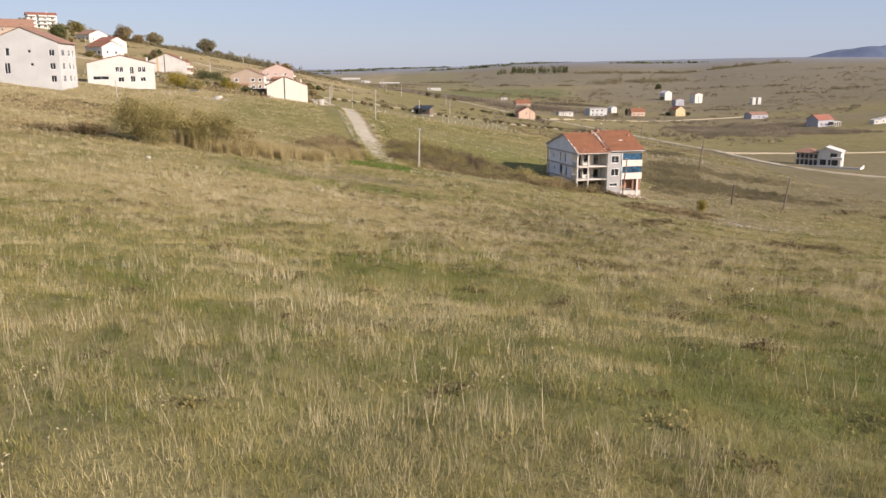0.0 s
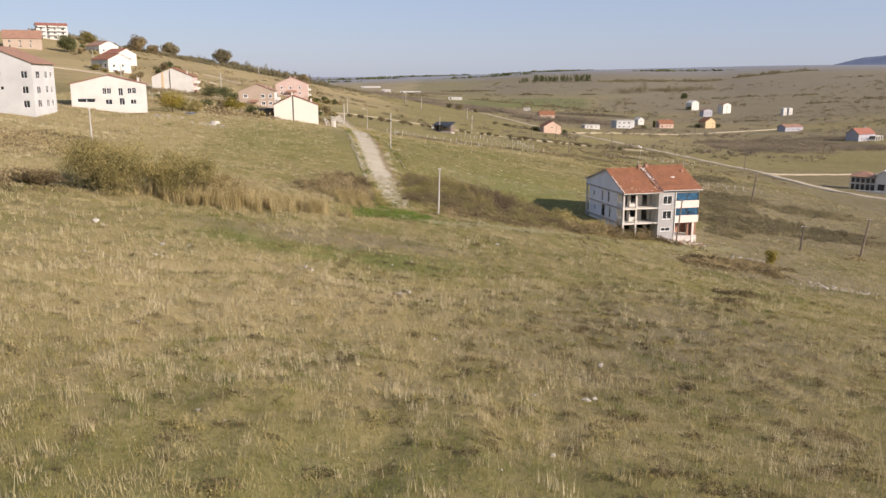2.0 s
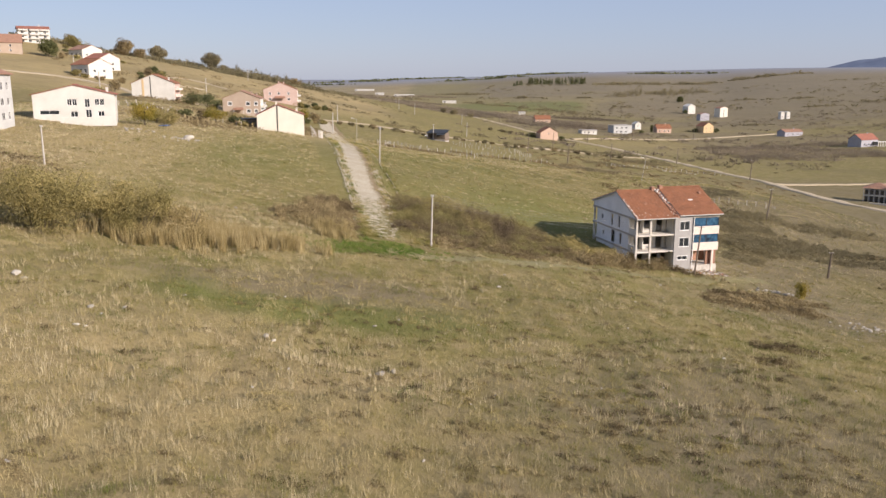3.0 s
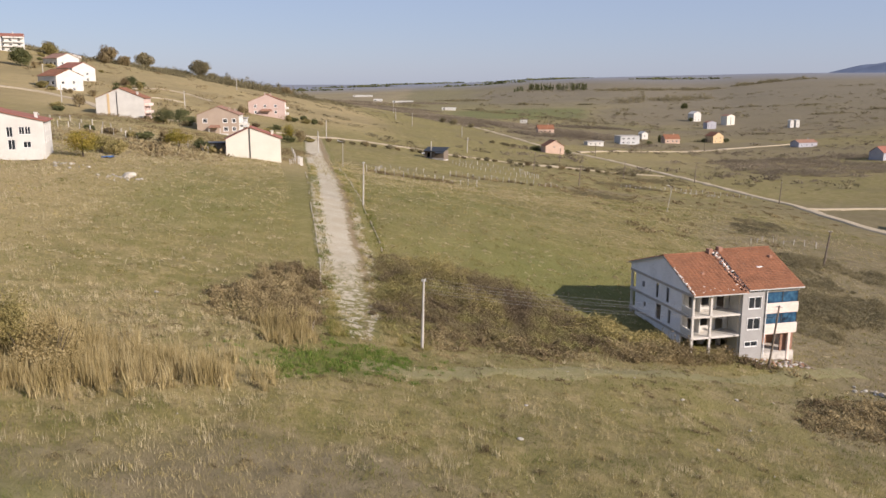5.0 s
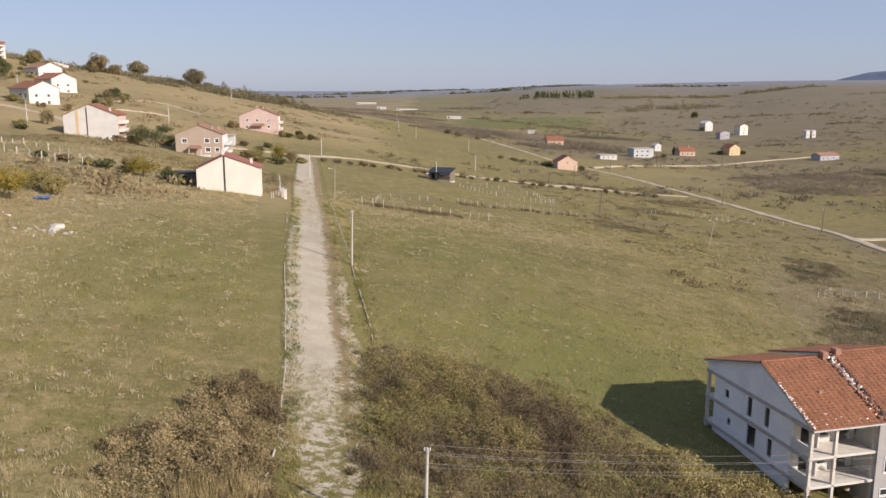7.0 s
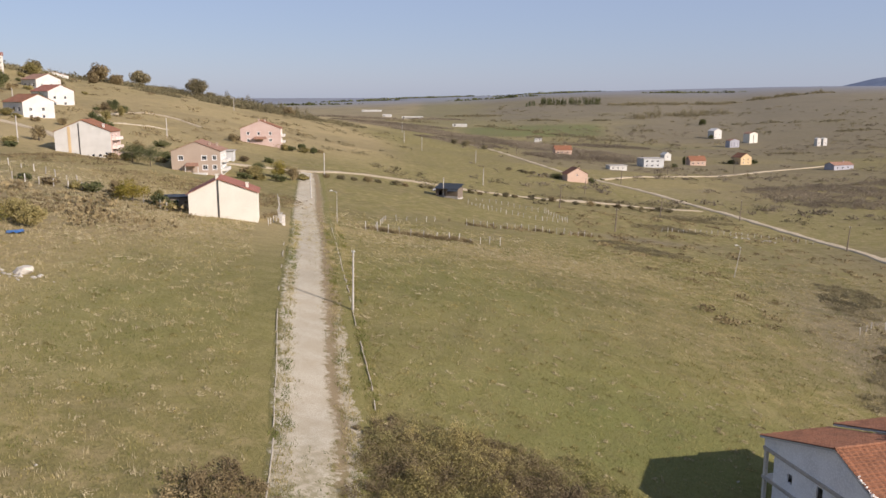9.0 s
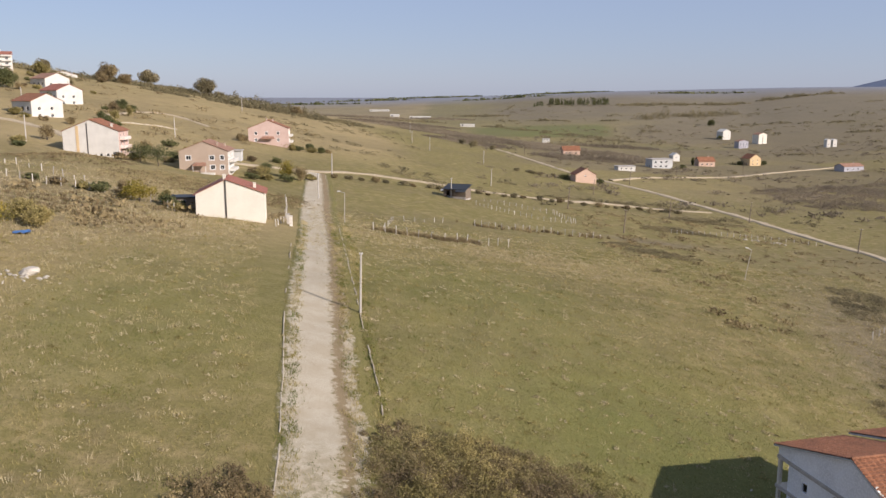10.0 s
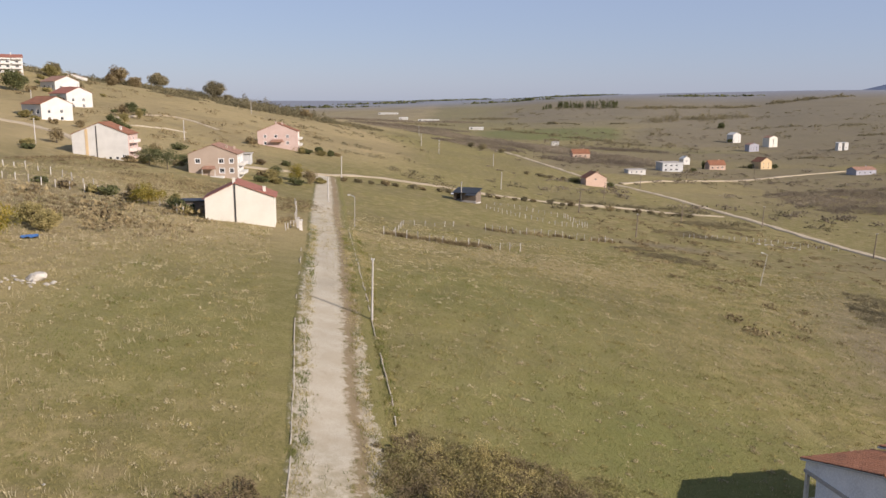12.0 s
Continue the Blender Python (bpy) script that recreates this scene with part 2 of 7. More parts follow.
def weights(s, n):
    """Cubic spline weights of n evenly spaced heights at the places s."""
    i = np.clip(np.floor(s).astype(int), 0, n - 2)
    f = np.clip(s - i, 0, 1)
    w = np.zeros((len(s), n))
    for k, b in enumerate(((1 - f) ** 3 / 6, (3 * f**3 - 6 * f**2 + 4) / 6, (-3 * f**3 + 3 * f**2 + 3 * f + 1) / 6, f**3 / 6)):
        np.add.at(w, (np.arange(len(s)), np.clip(i + k - 1, 0, n - 1)), b)
    return w


def ease(d, width):
    t = np.clip(d / width, 0, 1)
    return t * t * (3 - 2 * t)


def bump2(x, y, cx, cy, rx, ry, turn=0.0):
    c, s = math.cos(radians(turn)), math.sin(radians(turn))
    a, b = (x - cx) * c + (y - cy) * s, -(x - cx) * s + (y - cy) * c
    return np.exp(-((a / rx) ** 2) - (b / ry) ** 2)


RIPPLES = [(random.uniform(0, 6.28), 2 * math.pi / random.uniform(7, 26), random.uniform(0, 6.28)) for _ in range(9)]

rh = random.Random(31)
HUMMOCKS = [(rh.uniform(0, 6.28), 2 * math.pi / rh.uniform(2.4, 11), rh.uniform(0, 6.28)) for _ in range(26)]


def land(x, y):
    """Height of the ground."""
    x, y = np.atleast_1d(np.asarray(x, float)), np.atleast_1d(np.asarray(y, float))
    yc = np.maximum(y, -100.0)
    u = np.clip(x / (yc + 150), -0.9, 0.9)
    v = np.clip(np.log((yc + 150) / 150), -1, 3.6)
    z = np.einsum("ni,ij,nj->n", weights((u + 0.9) / 0.3, 7), FAR_N, weights((v + 1) / (4.6 / 11), 12))
    near = np.einsum("ni,ij,nj->n", weights(np.clip((x + 140) / 40, 0, 6.999), 8), NEAR_N, weights(np.clip((y + 60) / 40, 0, 10.999), 12))
    z = z + near * ease(x + 140, 40) * ease(140 - x, 40) * ease(y + 60, 40) * ease(380 - y, 40)
    # an earth hollow and a washed-out bank in the rough slope
    z = z - 1.7 * bump2(x, y, 14.6, 43.0, 2.3, 1.7, 10) - 1.3 * bump2(x, y, 57, 99.5, 4.2, 2.4, 20)
    calm = 1 - 0.75 * np.exp(-((x + 0.235 * (y - 170) + 11) / 7) ** 2)
    z = z + 8 * bump2(x, y, -305, 635, 70, 70)
    # the far ridge lies lower towards its end, and the plain opens beyond the near hill
    far = np.exp(-(((y - 2400) / 800) ** 2))
    z = z - 40 * far * ease(u - 0.17, 0.16) - 12 * np.exp(-(((y - 2500) / 900) ** 2)) * ease(0.12 - u, 0.1) * ease(u + 0.3, 0.1)
    z = z - 23 * far * np.exp(-(((u - 0.2) / 0.13) ** 2))
    rough = 0.042 * calm * np.exp(-((x / 90) ** 2) - ((y - 60) / 110) ** 2)
    for turn, k, at in HUMMOCKS:
        z = z + rough * np.sin(k * (x * math.cos(turn) + y * math.sin(turn)) + at)
    for turn, k, at in RIPPLES:
        z = z + 0.055 * calm * np.sin(k * (x * math.cos(turn) + y * math.sin(turn)) + at)
    return z


def land1(x, y):
    return float(land(x, y)[0])


# ---- building helpers ----
def part(name, bm, material, parent=None, label="", smooth=False):
    me = bpy.data.meshes.new(name)
    if isinstance(bm, bmesh.types.BMesh):
        bm.to_mesh(me)
        bm.free()
    else:
        v, f = bm
        me.from_pydata(v, [], f)
    me.materials.append(material)
    if smooth:
        me.polygons.foreach_set("use_smooth", [True] * len(me.polygons))
    ob = new(name, me)
    ob.parent = parent
    return tagged(ob, label)


def thing(name, m, label, category, group="", kind=""):
    ob = new(name)
    ob.matrix_basis = m
    return tagged(ob, label, category, group, kind)


def add_box(bm, x0, y0, z0, x1, y1, z1, bevel=0.0, m=None):
    r = bmesh.ops.create_cube(bm, size=1.0)
    vs = r["verts"]
    for v in vs:
        v.co = Vector((x0 + (v.co.x + 0.5) * (x1 - x0), y0 + (v.co.y + 0.5) * (y1 - y0), z0 + (v.co.z + 0.5) * (z1 - z0)))
    if bevel:
        es = list({e for v in vs for e in v.link_edges})
        vs = bmesh.ops.bevel(bm, geom=es, offset=bevel, segments=1, affect="EDGES", profile=0.5)["verts"]
    if m is not None:
        bmesh.ops.transform(bm, matrix=m, verts=list(vs))
    return vs


def box(x0, y0, z0, x1, y1, z1, bevel=0.0):
    bm = bmesh.new()
    add_box(bm, x0, y0, z0, x1, y1, z1, bevel)
    return bm


def rod(p, q, r0, r1=None, sides=8, bm=None):
    """A tapered round bar from p to q."""
    bm = bm or bmesh.new()
    p, q = Vector(p), Vector(q)
    d = q - p
    r = bmesh.ops.create_cone(bm, cap_ends=True, segments=sides, radius1=r0, radius2=r0 if r1 is None else r1, depth=d.length)
    m = Matrix.Translation((p + q) / 2) @ d.to_track_quat("Z", "Y").to_matrix().to_4x4()
    bmesh.ops.transform(bm, matrix=m, verts=r["verts"])
    return bm


def tri_soup(name, co, material, parent=None, label=""):
    """A mesh of loose triangles; co holds three corners each."""
    n = len(co)
    me = bpy.data.meshes.new(name)
    me.vertices.add(n)
    me.vertices.foreach_set("co", np.ascontiguousarray(co, np.float32).ravel())
    me.loops.add(n)
    me.loops.foreach_set("vertex_index", np.arange(n, dtype=np.int32))
    me.polygons.add(n // 3)
    me.polygons.foreach_set("loop_start", np.arange(0, n, 3, dtype=np.int32))
    me.update(calc_edges=True)
    me.materials.append(material)
    ob = new(name, me)
    ob.parent = parent
    return tagged(ob, label)


def wall_panel(w, h, th, openings=()):
    """An upright wall, x 0..w, z 0..h, its face at y=0 and its back at y=th, with openings (x, z, w, h) cut through it."""
    xs = sorted({0, w, *[o[0] for o in openings], *[o[0] + o[2] for o in openings]})
    zs = sorted({0, h, *[o[1] for o in openings], *[o[1] + o[3] for o in openings]})
    solid = {}
    for i in range(len(xs) - 1):
        for k in range(len(zs) - 1):
            cx, cz = (xs[i] + xs[i + 1]) / 2, (zs[k] + zs[k + 1]) / 2
            solid[i, k] = not any(o[0] < cx < o[0] + o[2] and o[1] < cz < o[1] + o[3] for o in openings)
    v, f = [], []

    def quad(*p):
        f.append(tuple(range(len(v), len(v) + 4)))
        v.extend(p)

    for (i, k), s in solid.items():
        if not s:
            continue
        a, b, c, d = xs[i], xs[i + 1], zs[k], zs[k + 1]
        quad((a, 0, c), (b, 0, c), (b, 0, d), (a, 0, d))
        quad((b, th, c), (a, th, c), (a, th, d), (b, th, d))
        if not solid.get((i - 1, k)):
            quad((a, th, c), (a, 0, c), (a, 0, d), (a, th, d))
        if not solid.get((i + 1, k)):
            quad((b, 0, c), (b, th, c), (b, th, d), (b, 0, d))
        if not solid.get((i, k - 1)):
            quad((a, th, c), (b, th, c), (b, 0, c), (a, 0, c))
        if not solid.get((i, k + 1)):
            quad((a, 0, d), (b, 0, d), (b, th, d), (a, th, d))
    bm = bmesh.new()
    me = bpy.data.meshes.new("tmp")
    me.from_pydata(v, [], f)
    bm.from_mesh(me)
    bpy.data.meshes.remove(me)
    bmesh.ops.remove_doubles(bm, verts=bm.verts, dist=1e-4)
    return bm


def window_at(parent, m, x, z, w, h, frame_mat=None, glass=None, mullion=True, trim=0.0):
    """A window set back in its opening: frame with mullion, sill and pane."""
    fm = frame_mat or FRAME
    t = 0.07
    bm = bmesh.new()
    add_box(bm, x, 0.06, z, x + t, 0.14, z + h)
    add_box(bm, x + w - t, 0.06, z, x + w, 0.14, z + h)
    add_box(bm, x + t, 0.06, z, x + w - t, 0.14, z + t)
    add_box(bm, x + t, 0.06, z + h - t, x + w - t, 0.14, z + h)
    if mullion and w > 0.9:
        add_box(bm, x + w / 2 - 0.035, 0.06, z + t, x + w / 2 + 0.035, 0.14, z + h - t)
    if trim:
        add_box(bm, x - trim, -0.05, z - trim, x, 0.05, z + h + trim)
        add_box(bm, x + w, -0.05, z - trim, x + w + trim, 0.05, z + h + trim)
        add_box(bm, x, -0.05, z + h, x + w, 0.05, z + h + trim)
        add_box(bm, x, -0.05, z - trim, x + w, 0.05, z)
    bmesh.ops.transform(bm, matrix=m, verts=bm.verts)
    wob = part("window", bm, fm, parent)
    pb = box(x + t, 0.09, z + t, x + w - t, 0.11, z + h - t)
    bmesh.ops.transform(pb, matrix=m, verts=pb.verts)
    part("pane", pb, glass or GLASS, wob)
    return wob


def gable_panel(w, rise, th, peak=0.5):
    bm = bmesh.new()
    vs = [bm.verts.new(p) for p in ((0, 0, 0), (w, 0, 0), (w * peak, 0, rise), (0, th, 0), (w, th, 0), (w * peak, th, rise))]
    for f in ((0, 1, 2), (5, 4, 3), (1, 0, 3, 4), (2, 1, 4, 5), (0, 2, 5, 3)):
        bm.faces.new([vs[k] for k in f])
    return bm


def roof_slab(p, q, r, s, th):
    """A sloped slab with the eave p-q, the ridge s-r, thickened downwards."""
    bm = bmesh.new()
    top = [bm.verts.new(v) for v in (p, q, r, s)]
    low = [bm.verts.new(Vector(v) - Vector((0, 0, th))) for v in (p, q, r, s)]
    bm.faces.new(top)
    bm.faces.new(low[::-1])
    for k in range(4):
        bm.faces.new((top[(k + 1) % 4], top[k], low[k], low[(k + 1) % 4]))
    bmesh.ops.recalc_face_normals(bm, faces=bm.faces)
    return bm


def house(name, label, x, y, yaw, w, d, h, rise, wall, roof, front=(), right=(), left=(), gable_front=True, z=None, sink=2.0,
          over=0.5, chimneys=((0.7, 0.5),), category="house", group="", side_wall=None, trim=0.0, peak=0.5):
    """A house: front centre of the footprint at (x, y), turned by yaw; openings on each side as (x, z, w, h) from the floor."""
    z = land1(x, y) if z is None else z
    ob = thing(name, pose(x, y, z, 0, 0, yaw), label, category, group)
    th = 0.25
    sides = ((pose(-w / 2, 0, -sink), w, front, wall), (pose(w / 2, 0, -sink, 0, 0, 90) @ pose(th, 0, 0), d - 2 * th, right, side_wall or wall),
             (pose(w / 2, d, -sink, 0, 0, 180), w, (), wall), (pose(-w / 2, d, -sink, 0, 0, -90) @ pose(th, 0, 0), d - 2 * th, left, side_wall or wall))
    for m, ww, ops, wm in sides:
        ops = [o for o in ops if o[0] > 0.05 and o[0] + o[2] < ww - 0.05]
        bm = wall_panel(ww, h + sink, th, [(a, b + sink, c, e) for a, b, c, e in ops])
        bmesh.ops.transform(bm, matrix=m, verts=bm.verts)
        part("wall", bm, wm, ob)
        for a, b, c, e in ops:
            window_at(ob, m, a, b + sink, c, e, trim=trim)
    floor = box(-w / 2 + 0.3, 0.3, -0.1, w / 2 - 0.3, d - 0.3, 0.0)
    part("floor_slab", floor, CONCRETE, ob)
    if rise > 0 and gable_front:
        for m in (pose(-w / 2, 0, h), pose(w / 2, d, h, 0, 0, 180)):
            bm = gable_panel(w, rise, th, peak if m.translation.y == 0 else 1 - peak)
            bmesh.ops.transform(bm, matrix=m, verts=bm.verts)
            part("gable", bm, wall, ob)
        px = -w / 2 + w * peak
        for sgn in (-1, 1):
            half = px + w / 2 if sgn < 0 else w / 2 - px
            drop = over * rise / half
            ex = px + sgn * (half + over)
            part("roof_slope", roof_slab((ex, -0.25, h - drop + 0.16), (ex, d + over, h - drop + 0.16), (px, d + over, h + rise + 0.16), (px, -0.25, h + rise + 0.16), 0.14), roof, ob)
        part("ridge_cap", rod((px, -0.27, h + rise + 0.17), (px, d + over, h + rise + 0.17), 0.12, sides=6), roof, ob)
    elif rise > 0:
        for m in (pose(w / 2, 0, h, 0, 0, 90), pose(-w / 2, d, h, 0, 0, -90)):
            bm = gable_panel(d, rise, th)
            bmesh.ops.transform(bm, matrix=m, verts=bm.verts)
            part("gable", bm, side_wall or wall, ob)
        drop = over * rise / (d / 2)
        for y0, y1 in ((-over, d / 2), (d + over, d / 2)):
            part("roof_slope", roof_slab((-w / 2 - over, y0, h - drop + 0.16), (w / 2 + over, y0, h - drop + 0.16), (w / 2 + over, y1, h + rise + 0.16), (-w / 2 - over, y1, h + rise + 0.16), 0.14), roof, ob)
        part("ridge_cap", rod((-w / 2 - over, d / 2, h + rise + 0.17), (w / 2 + over, d / 2, h + rise + 0.17), 0.12, sides=6), roof, ob)
    else:
        part("roof_slab", box(-w / 2 - over, -over, h, w / 2 + over, d + over, h + 0.25, 0.03), roof, ob)
    for fx, fy in chimneys:
        cx, cy = (fx - 0.5) * w, fy * d
        k = abs(fx - peak) / (peak if fx < peak else 1 - peak) if gable_front else abs(fy - 0.5) * 2
        top = h + rise * (1 - k) + 1.1
        bm = box(cx - 0.3, cy - 0.3, h, cx + 0.3, cy + 0.3, top, 0.03)
        add_box(bm, cx - 0.4, cy - 0.4, top, cx + 0.4, cy + 0.4, top + 0.12)
        part("chimney", bm, wall, ob)
    return ob


def ribbon(name, pts, width, material, lift, step=1.5, ragged=0.3, label="", category="", cols=9, seed=1):
    """A strip laid over the ground along a smooth line, with ragged edges."""
    rnd = random.Random(seed)
    P = [Vector((*p, 0)) for p in pts]
    P = [2 * P[0] - P[1]] + P + [2 * P[-1] - P[-2]]
    line = []
    for a, b, c, d in zip(P, P[1:], P[2:], P[3:]):
        n = max(2, int((c - b).length / step))
        for k in range(n):
            t = k / n
            line.append(0.5 * (2 * b + (c - a) * t + (2 * a - 5 * b + 4 * c - d) * t * t + (3 * b - a - 3 * c + d) * t**3))
    line.append(P[-2])
    xy, faces = [], []
    e0 = e1 = 0.0
    for i, p in enumerate(line):
        q = line[min(i + 1, len(line) - 1)] - line[max(i - 1, 0)]
        nrm = Vector((-q.y, q.x, 0)).normalized()
        e0, e1 = 0.6 * e0 + rnd.uniform(-ragged, ragged), 0.6 * e1 + rnd.uniform(-ragged, ragged)
        for k in range(cols):
            f = k / (cols - 1)
            o = (width / 2 + e0) * (1 - f) - (width / 2 + e1) * f
            xy.append((p.x + nrm.x * o, p.y + nrm.y * o, f))
        if i:
            for k in range(cols - 1):
                a = (i - 1) * cols + k
                faces.append((a, a + cols, a + cols + 1, a + 1))
    A = np.array(xy)
    zz = land(A[:, 0], A[:, 1]) + lift * np.where((A[:, 2] < 0.01) | (A[:, 2] > 0.99), -0.6, 1.0)
    me = bpy.data.meshes.new(name)
    me.from_pydata(np.c_[A[:, :2], zz].tolist(), [], faces)
    me.materials.append(material)
    me.polygons.foreach_set("use_smooth", [True] * len(faces))
    return tagged(new(name, me), label, category, "", "structure")


# ---- ground: one sheet to the horizon ----
def ground_mat():
    m = bpy.data.materials.new("meadow_ground")
    m.use_nodes = True
    nt = m.node_tree
    N, Lk = nt.nodes, nt.links
    bs = N["Principled BSDF"]
    bs.inputs["Roughness"].default_value = 0.95
    bs.inputs["Specular IOR Level"].default_value = 0.1
    g = N.new("ShaderNodeNewGeometry")

    def tex(scale, detail, rough=0.55):
        n = N.new("ShaderNodeTexNoise")
        n.inputs["Scale"].default_value, n.inputs["Detail"].default_value, n.inputs["Roughness"].default_value = scale, detail, rough
        Lk.new(g.outputs["Position"], n.inputs["Vector"])
        return n.outputs["Fac"]

    def mix(fac, a, b, kind="MIX"):
        n = N.new("ShaderNodeMix")
        n.data_type, n.blend_type = "RGBA", kind
        for k, v in (("Factor", fac), ("A", a), ("B", b)):
            if isinstance(v, tuple):
                n.inputs[k].default_value = (*v, 1)
            elif isinstance(v, float):
                n.inputs[k].default_value = v
            else:
                Lk.new(v, n.inputs[k])
        return n.outputs["Result"]

    def span(v, lo, hi, a=0.0, b=1.0):
        n = N.new("ShaderNodeMapRange")
        for k, q in (("From Min", lo), ("From Max", hi), ("To Min", a), ("To Max", b)):
            n.inputs[k].default_value = q
        Lk.new(v, n.inputs["Value"])
        return n.outputs["Result"]

    big, mid, fine, grain = tex(0.035, 5), tex(0.35, 6, 0.65), tex(2.2, 6, 0.7), tex(11.0, 4, 0.7)
    at = N.new("ShaderNodeAttribute")
    at.attribute_name = "cover"
    sp = N.new("ShaderNodeSeparateColor")
    Lk.new(at.outputs["Color"], sp.inputs["Color"])

    def soft(channel, noise_out, k=0.55):
        a = N.new("ShaderNodeMath")
        a.operation = "MULTIPLY_ADD"
        Lk.new(noise_out, a.inputs[0])
        a.inputs[1].default_value = k
        Lk.new(sp.outputs[channel], a.inputs[2])
        return a.outputs[0]

    green = mix(span(fine, 0.3, 0.7), (0.125, 0.118, 0.038), (0.235, 0.198, 0.075))
    straw = mix(span(fine, 0.3, 0.7), (0.26, 0.20, 0.095), (0.42, 0.33, 0.17))
    brown = mix(span(mid, 0.35, 0.7), (0.142, 0.116, 0.07), (0.245, 0.20, 0.122))
    lush = mix(span(fine, 0.3, 0.7), (0.10, 0.118, 0.03), (0.17, 0.175, 0.054))
    c = mix(span(mid, 0.46, 0.74), green, straw)
    c = mix(span(soft("Red", mid), 0.45, 0.95), c, straw)
    c = mix(span(soft("Blue", mid), 0.5, 0.9), c, lush)
    c = mix(span(soft("Green", mid), 0.5, 0.9), c, brown)
    # low grain darkened: small shade holes put into the colour
    c = mix(span(grain, 0.25, 0.5, 0.35, 0.0), c, (0.07, 0.055, 0.03))
    c = mix(span(tex(0.11, 6, 0.7), 0.52, 0.72, 0.0, 0.45), c, (0.13, 0.10, 0.055))
    c = mix(span(tex(0.011, 7, 0.65), 0.46, 0.62, 0.0, 0.38), c, (0.125, 0.102, 0.058))
    c = mix(span(big, 0.3, 0.7, 0.0, 0.25), c, (0.24, 0.20, 0.085))
    # bluish grey for far land: distance haze mixed into the base colour
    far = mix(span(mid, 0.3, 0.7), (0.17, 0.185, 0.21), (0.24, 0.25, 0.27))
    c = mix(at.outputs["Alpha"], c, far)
    Lk.new(c, bs.inputs["Base Color"])
    b = N.new("ShaderNodeBump")
    b.inputs["Strength"].default_value, b.inputs["Distance"].default_value = 0.9, 0.25
    Lk.new(fine, b.inputs["Height"])
    b2 = N.new("ShaderNodeBump")
    b2.inputs["Strength"].default_value, b2.inputs["Distance"].default_value = 0.7, 0.06
    Lk.new(grain, b2.inputs["Height"])
    Lk.new(b.outputs["Normal"], b2.inputs["Normal"])
    Lk.new(b2.outputs["Normal"], bs.inputs["Normal"])
    return m


def cover(x, y):
    """How dry, how bare and brown, how lush, and how tinted with painted haze each place is."""
    u = x / np.maximum(y + 150, 40)
    wob = 0.5 + 0.5 * np.sin(x * 0.021 + 1.3 * np.sin(y * 0.013)) * np.sin(y * 0.017 + 0.9 * np.sin(x * 0.009 + 2))
    dry = 0.25 * wob + 0.8 * bump2(x, y, -35, 132, 22, 7, 10) + 0.45 * bump2(x, y, -26, 84, 24, 22) + 0.5 * bump2(x, y, -4, 86, 7, 3, 10)
    dry = dry + 0.5 * bump2(x, y, -80, 300, 50, 35) + 0.7 * bump2(x, y, -60, 640, 30, 120, 8) + 0.35 * bump2(x, y, 25, 290, 40, 16, -20)
    dry = dry + 0.75 * bump2(x, y, -88, 175, 38, 70) + 0.55 * bump2(x, y, -72, 275, 40, 30) + 0.12 * bump2(x, y, -12, 60, 30, 18) + 0.35 * bump2(x, y, -9, 6, 12, 14)
    dry = dry + 0.15 * bump2(x, y, -30, 146, 12, 12)
    dry = dry + 0.48 * ease(-x - 40, 60) * ease(y - 300, 120)
    brown = 0.62 * bump2(x, y, 22, 85, 22, 32, -25) + 0.6 * bump2(x, y, 60, 145, 30, 22) + 0.75 * bump2(x, y, 10, 170, 20, 12, -20)
    brown = brown + 0.75 * bump2(x, y, 92, 232, 32, 55) + 0.7 * bump2(x, y, 62, 180, 12, 16) + 0.3 * ease(x - 50, 40) * ease(y - 170, 40) * ease(430 - y, 60) + 0.7 * bump2(x, y, 0, 305, 26, 3, 12) + 0.6 * bump2(x, y, 60, 375, 22, 9)
    # patchwork of old fields in the valley and on the far slopes
    fa, fb = np.floor((0.93 * x + 0.36 * y) / 150 + 0.5 * np.sin(y / 230)), np.floor((0.93 * y - 0.36 * x) / 105)
    cell = np.abs(np.sin(fa * 12.9898 + fb * 78.233) * 43758.5453) % 1.0
    valley = ease(y - 520 + 0.9 * np.minimum(x, 200), 260) * ease(u - 0.0, 0.1)
    brown = brown + valley * (0.2 + 0.38 * cell) + 0.22 * ease(x - 95, 60) * ease(y - 150, 120) * (1 - valley)
    dry = dry + valley * 0.18 * np.abs(np.sin(cell * 37.0))
    brown = brown + 0.25 * ease(y - 1500, 500) + 0.35 * ease(y - 900, 500) * ease(u - 0.15, 0.12)
    brown = brown + 0.3 * bump2(x, y, -80, 250, 40, 45) + 0.25 * bump2(x, y, -110, 330, 45, 40) + 0.2 * wob * ease(-x - 90, 80) * ease(y - 380, 80)
    brown = brown + 0.3 * bump2(x, y, -92, 292, 34, 24, -10) + 0.9 * bump2(x, y, 14.8, 43.2, 2.6, 1.6, 10) + 0.9 * bump2(x, y, 57, 99.5, 4.5, 2.6, 20) + 0.55 * bump2(x, y, -8, 119, 16, 6) + 0.5 * bump2(x, y, -18, 112, 20, 5)
    lush = 0.95 * bump2(x, y, -8, 142, 8, 4, 20) + 0.5 * bump2(x, y, 25, 190, 34, 30, -15) + 0.25 * bump2(x, y, -38, 200, 22, 40)
    lush = lush + 1.2 * bump2(x, y, -11, 108, 16, 8) + 0.55 * bump2(x, y, -2, 28, 34, 26) + 0.3 * bump2(x, y, 10, 245, 30, 30)
    lush = lush + (0.05 + 0.16 * wob) * ease(y - 175, 30) * ease(330 - y, 60) * ease(x + 75, 30) * ease(95 - x, 40)
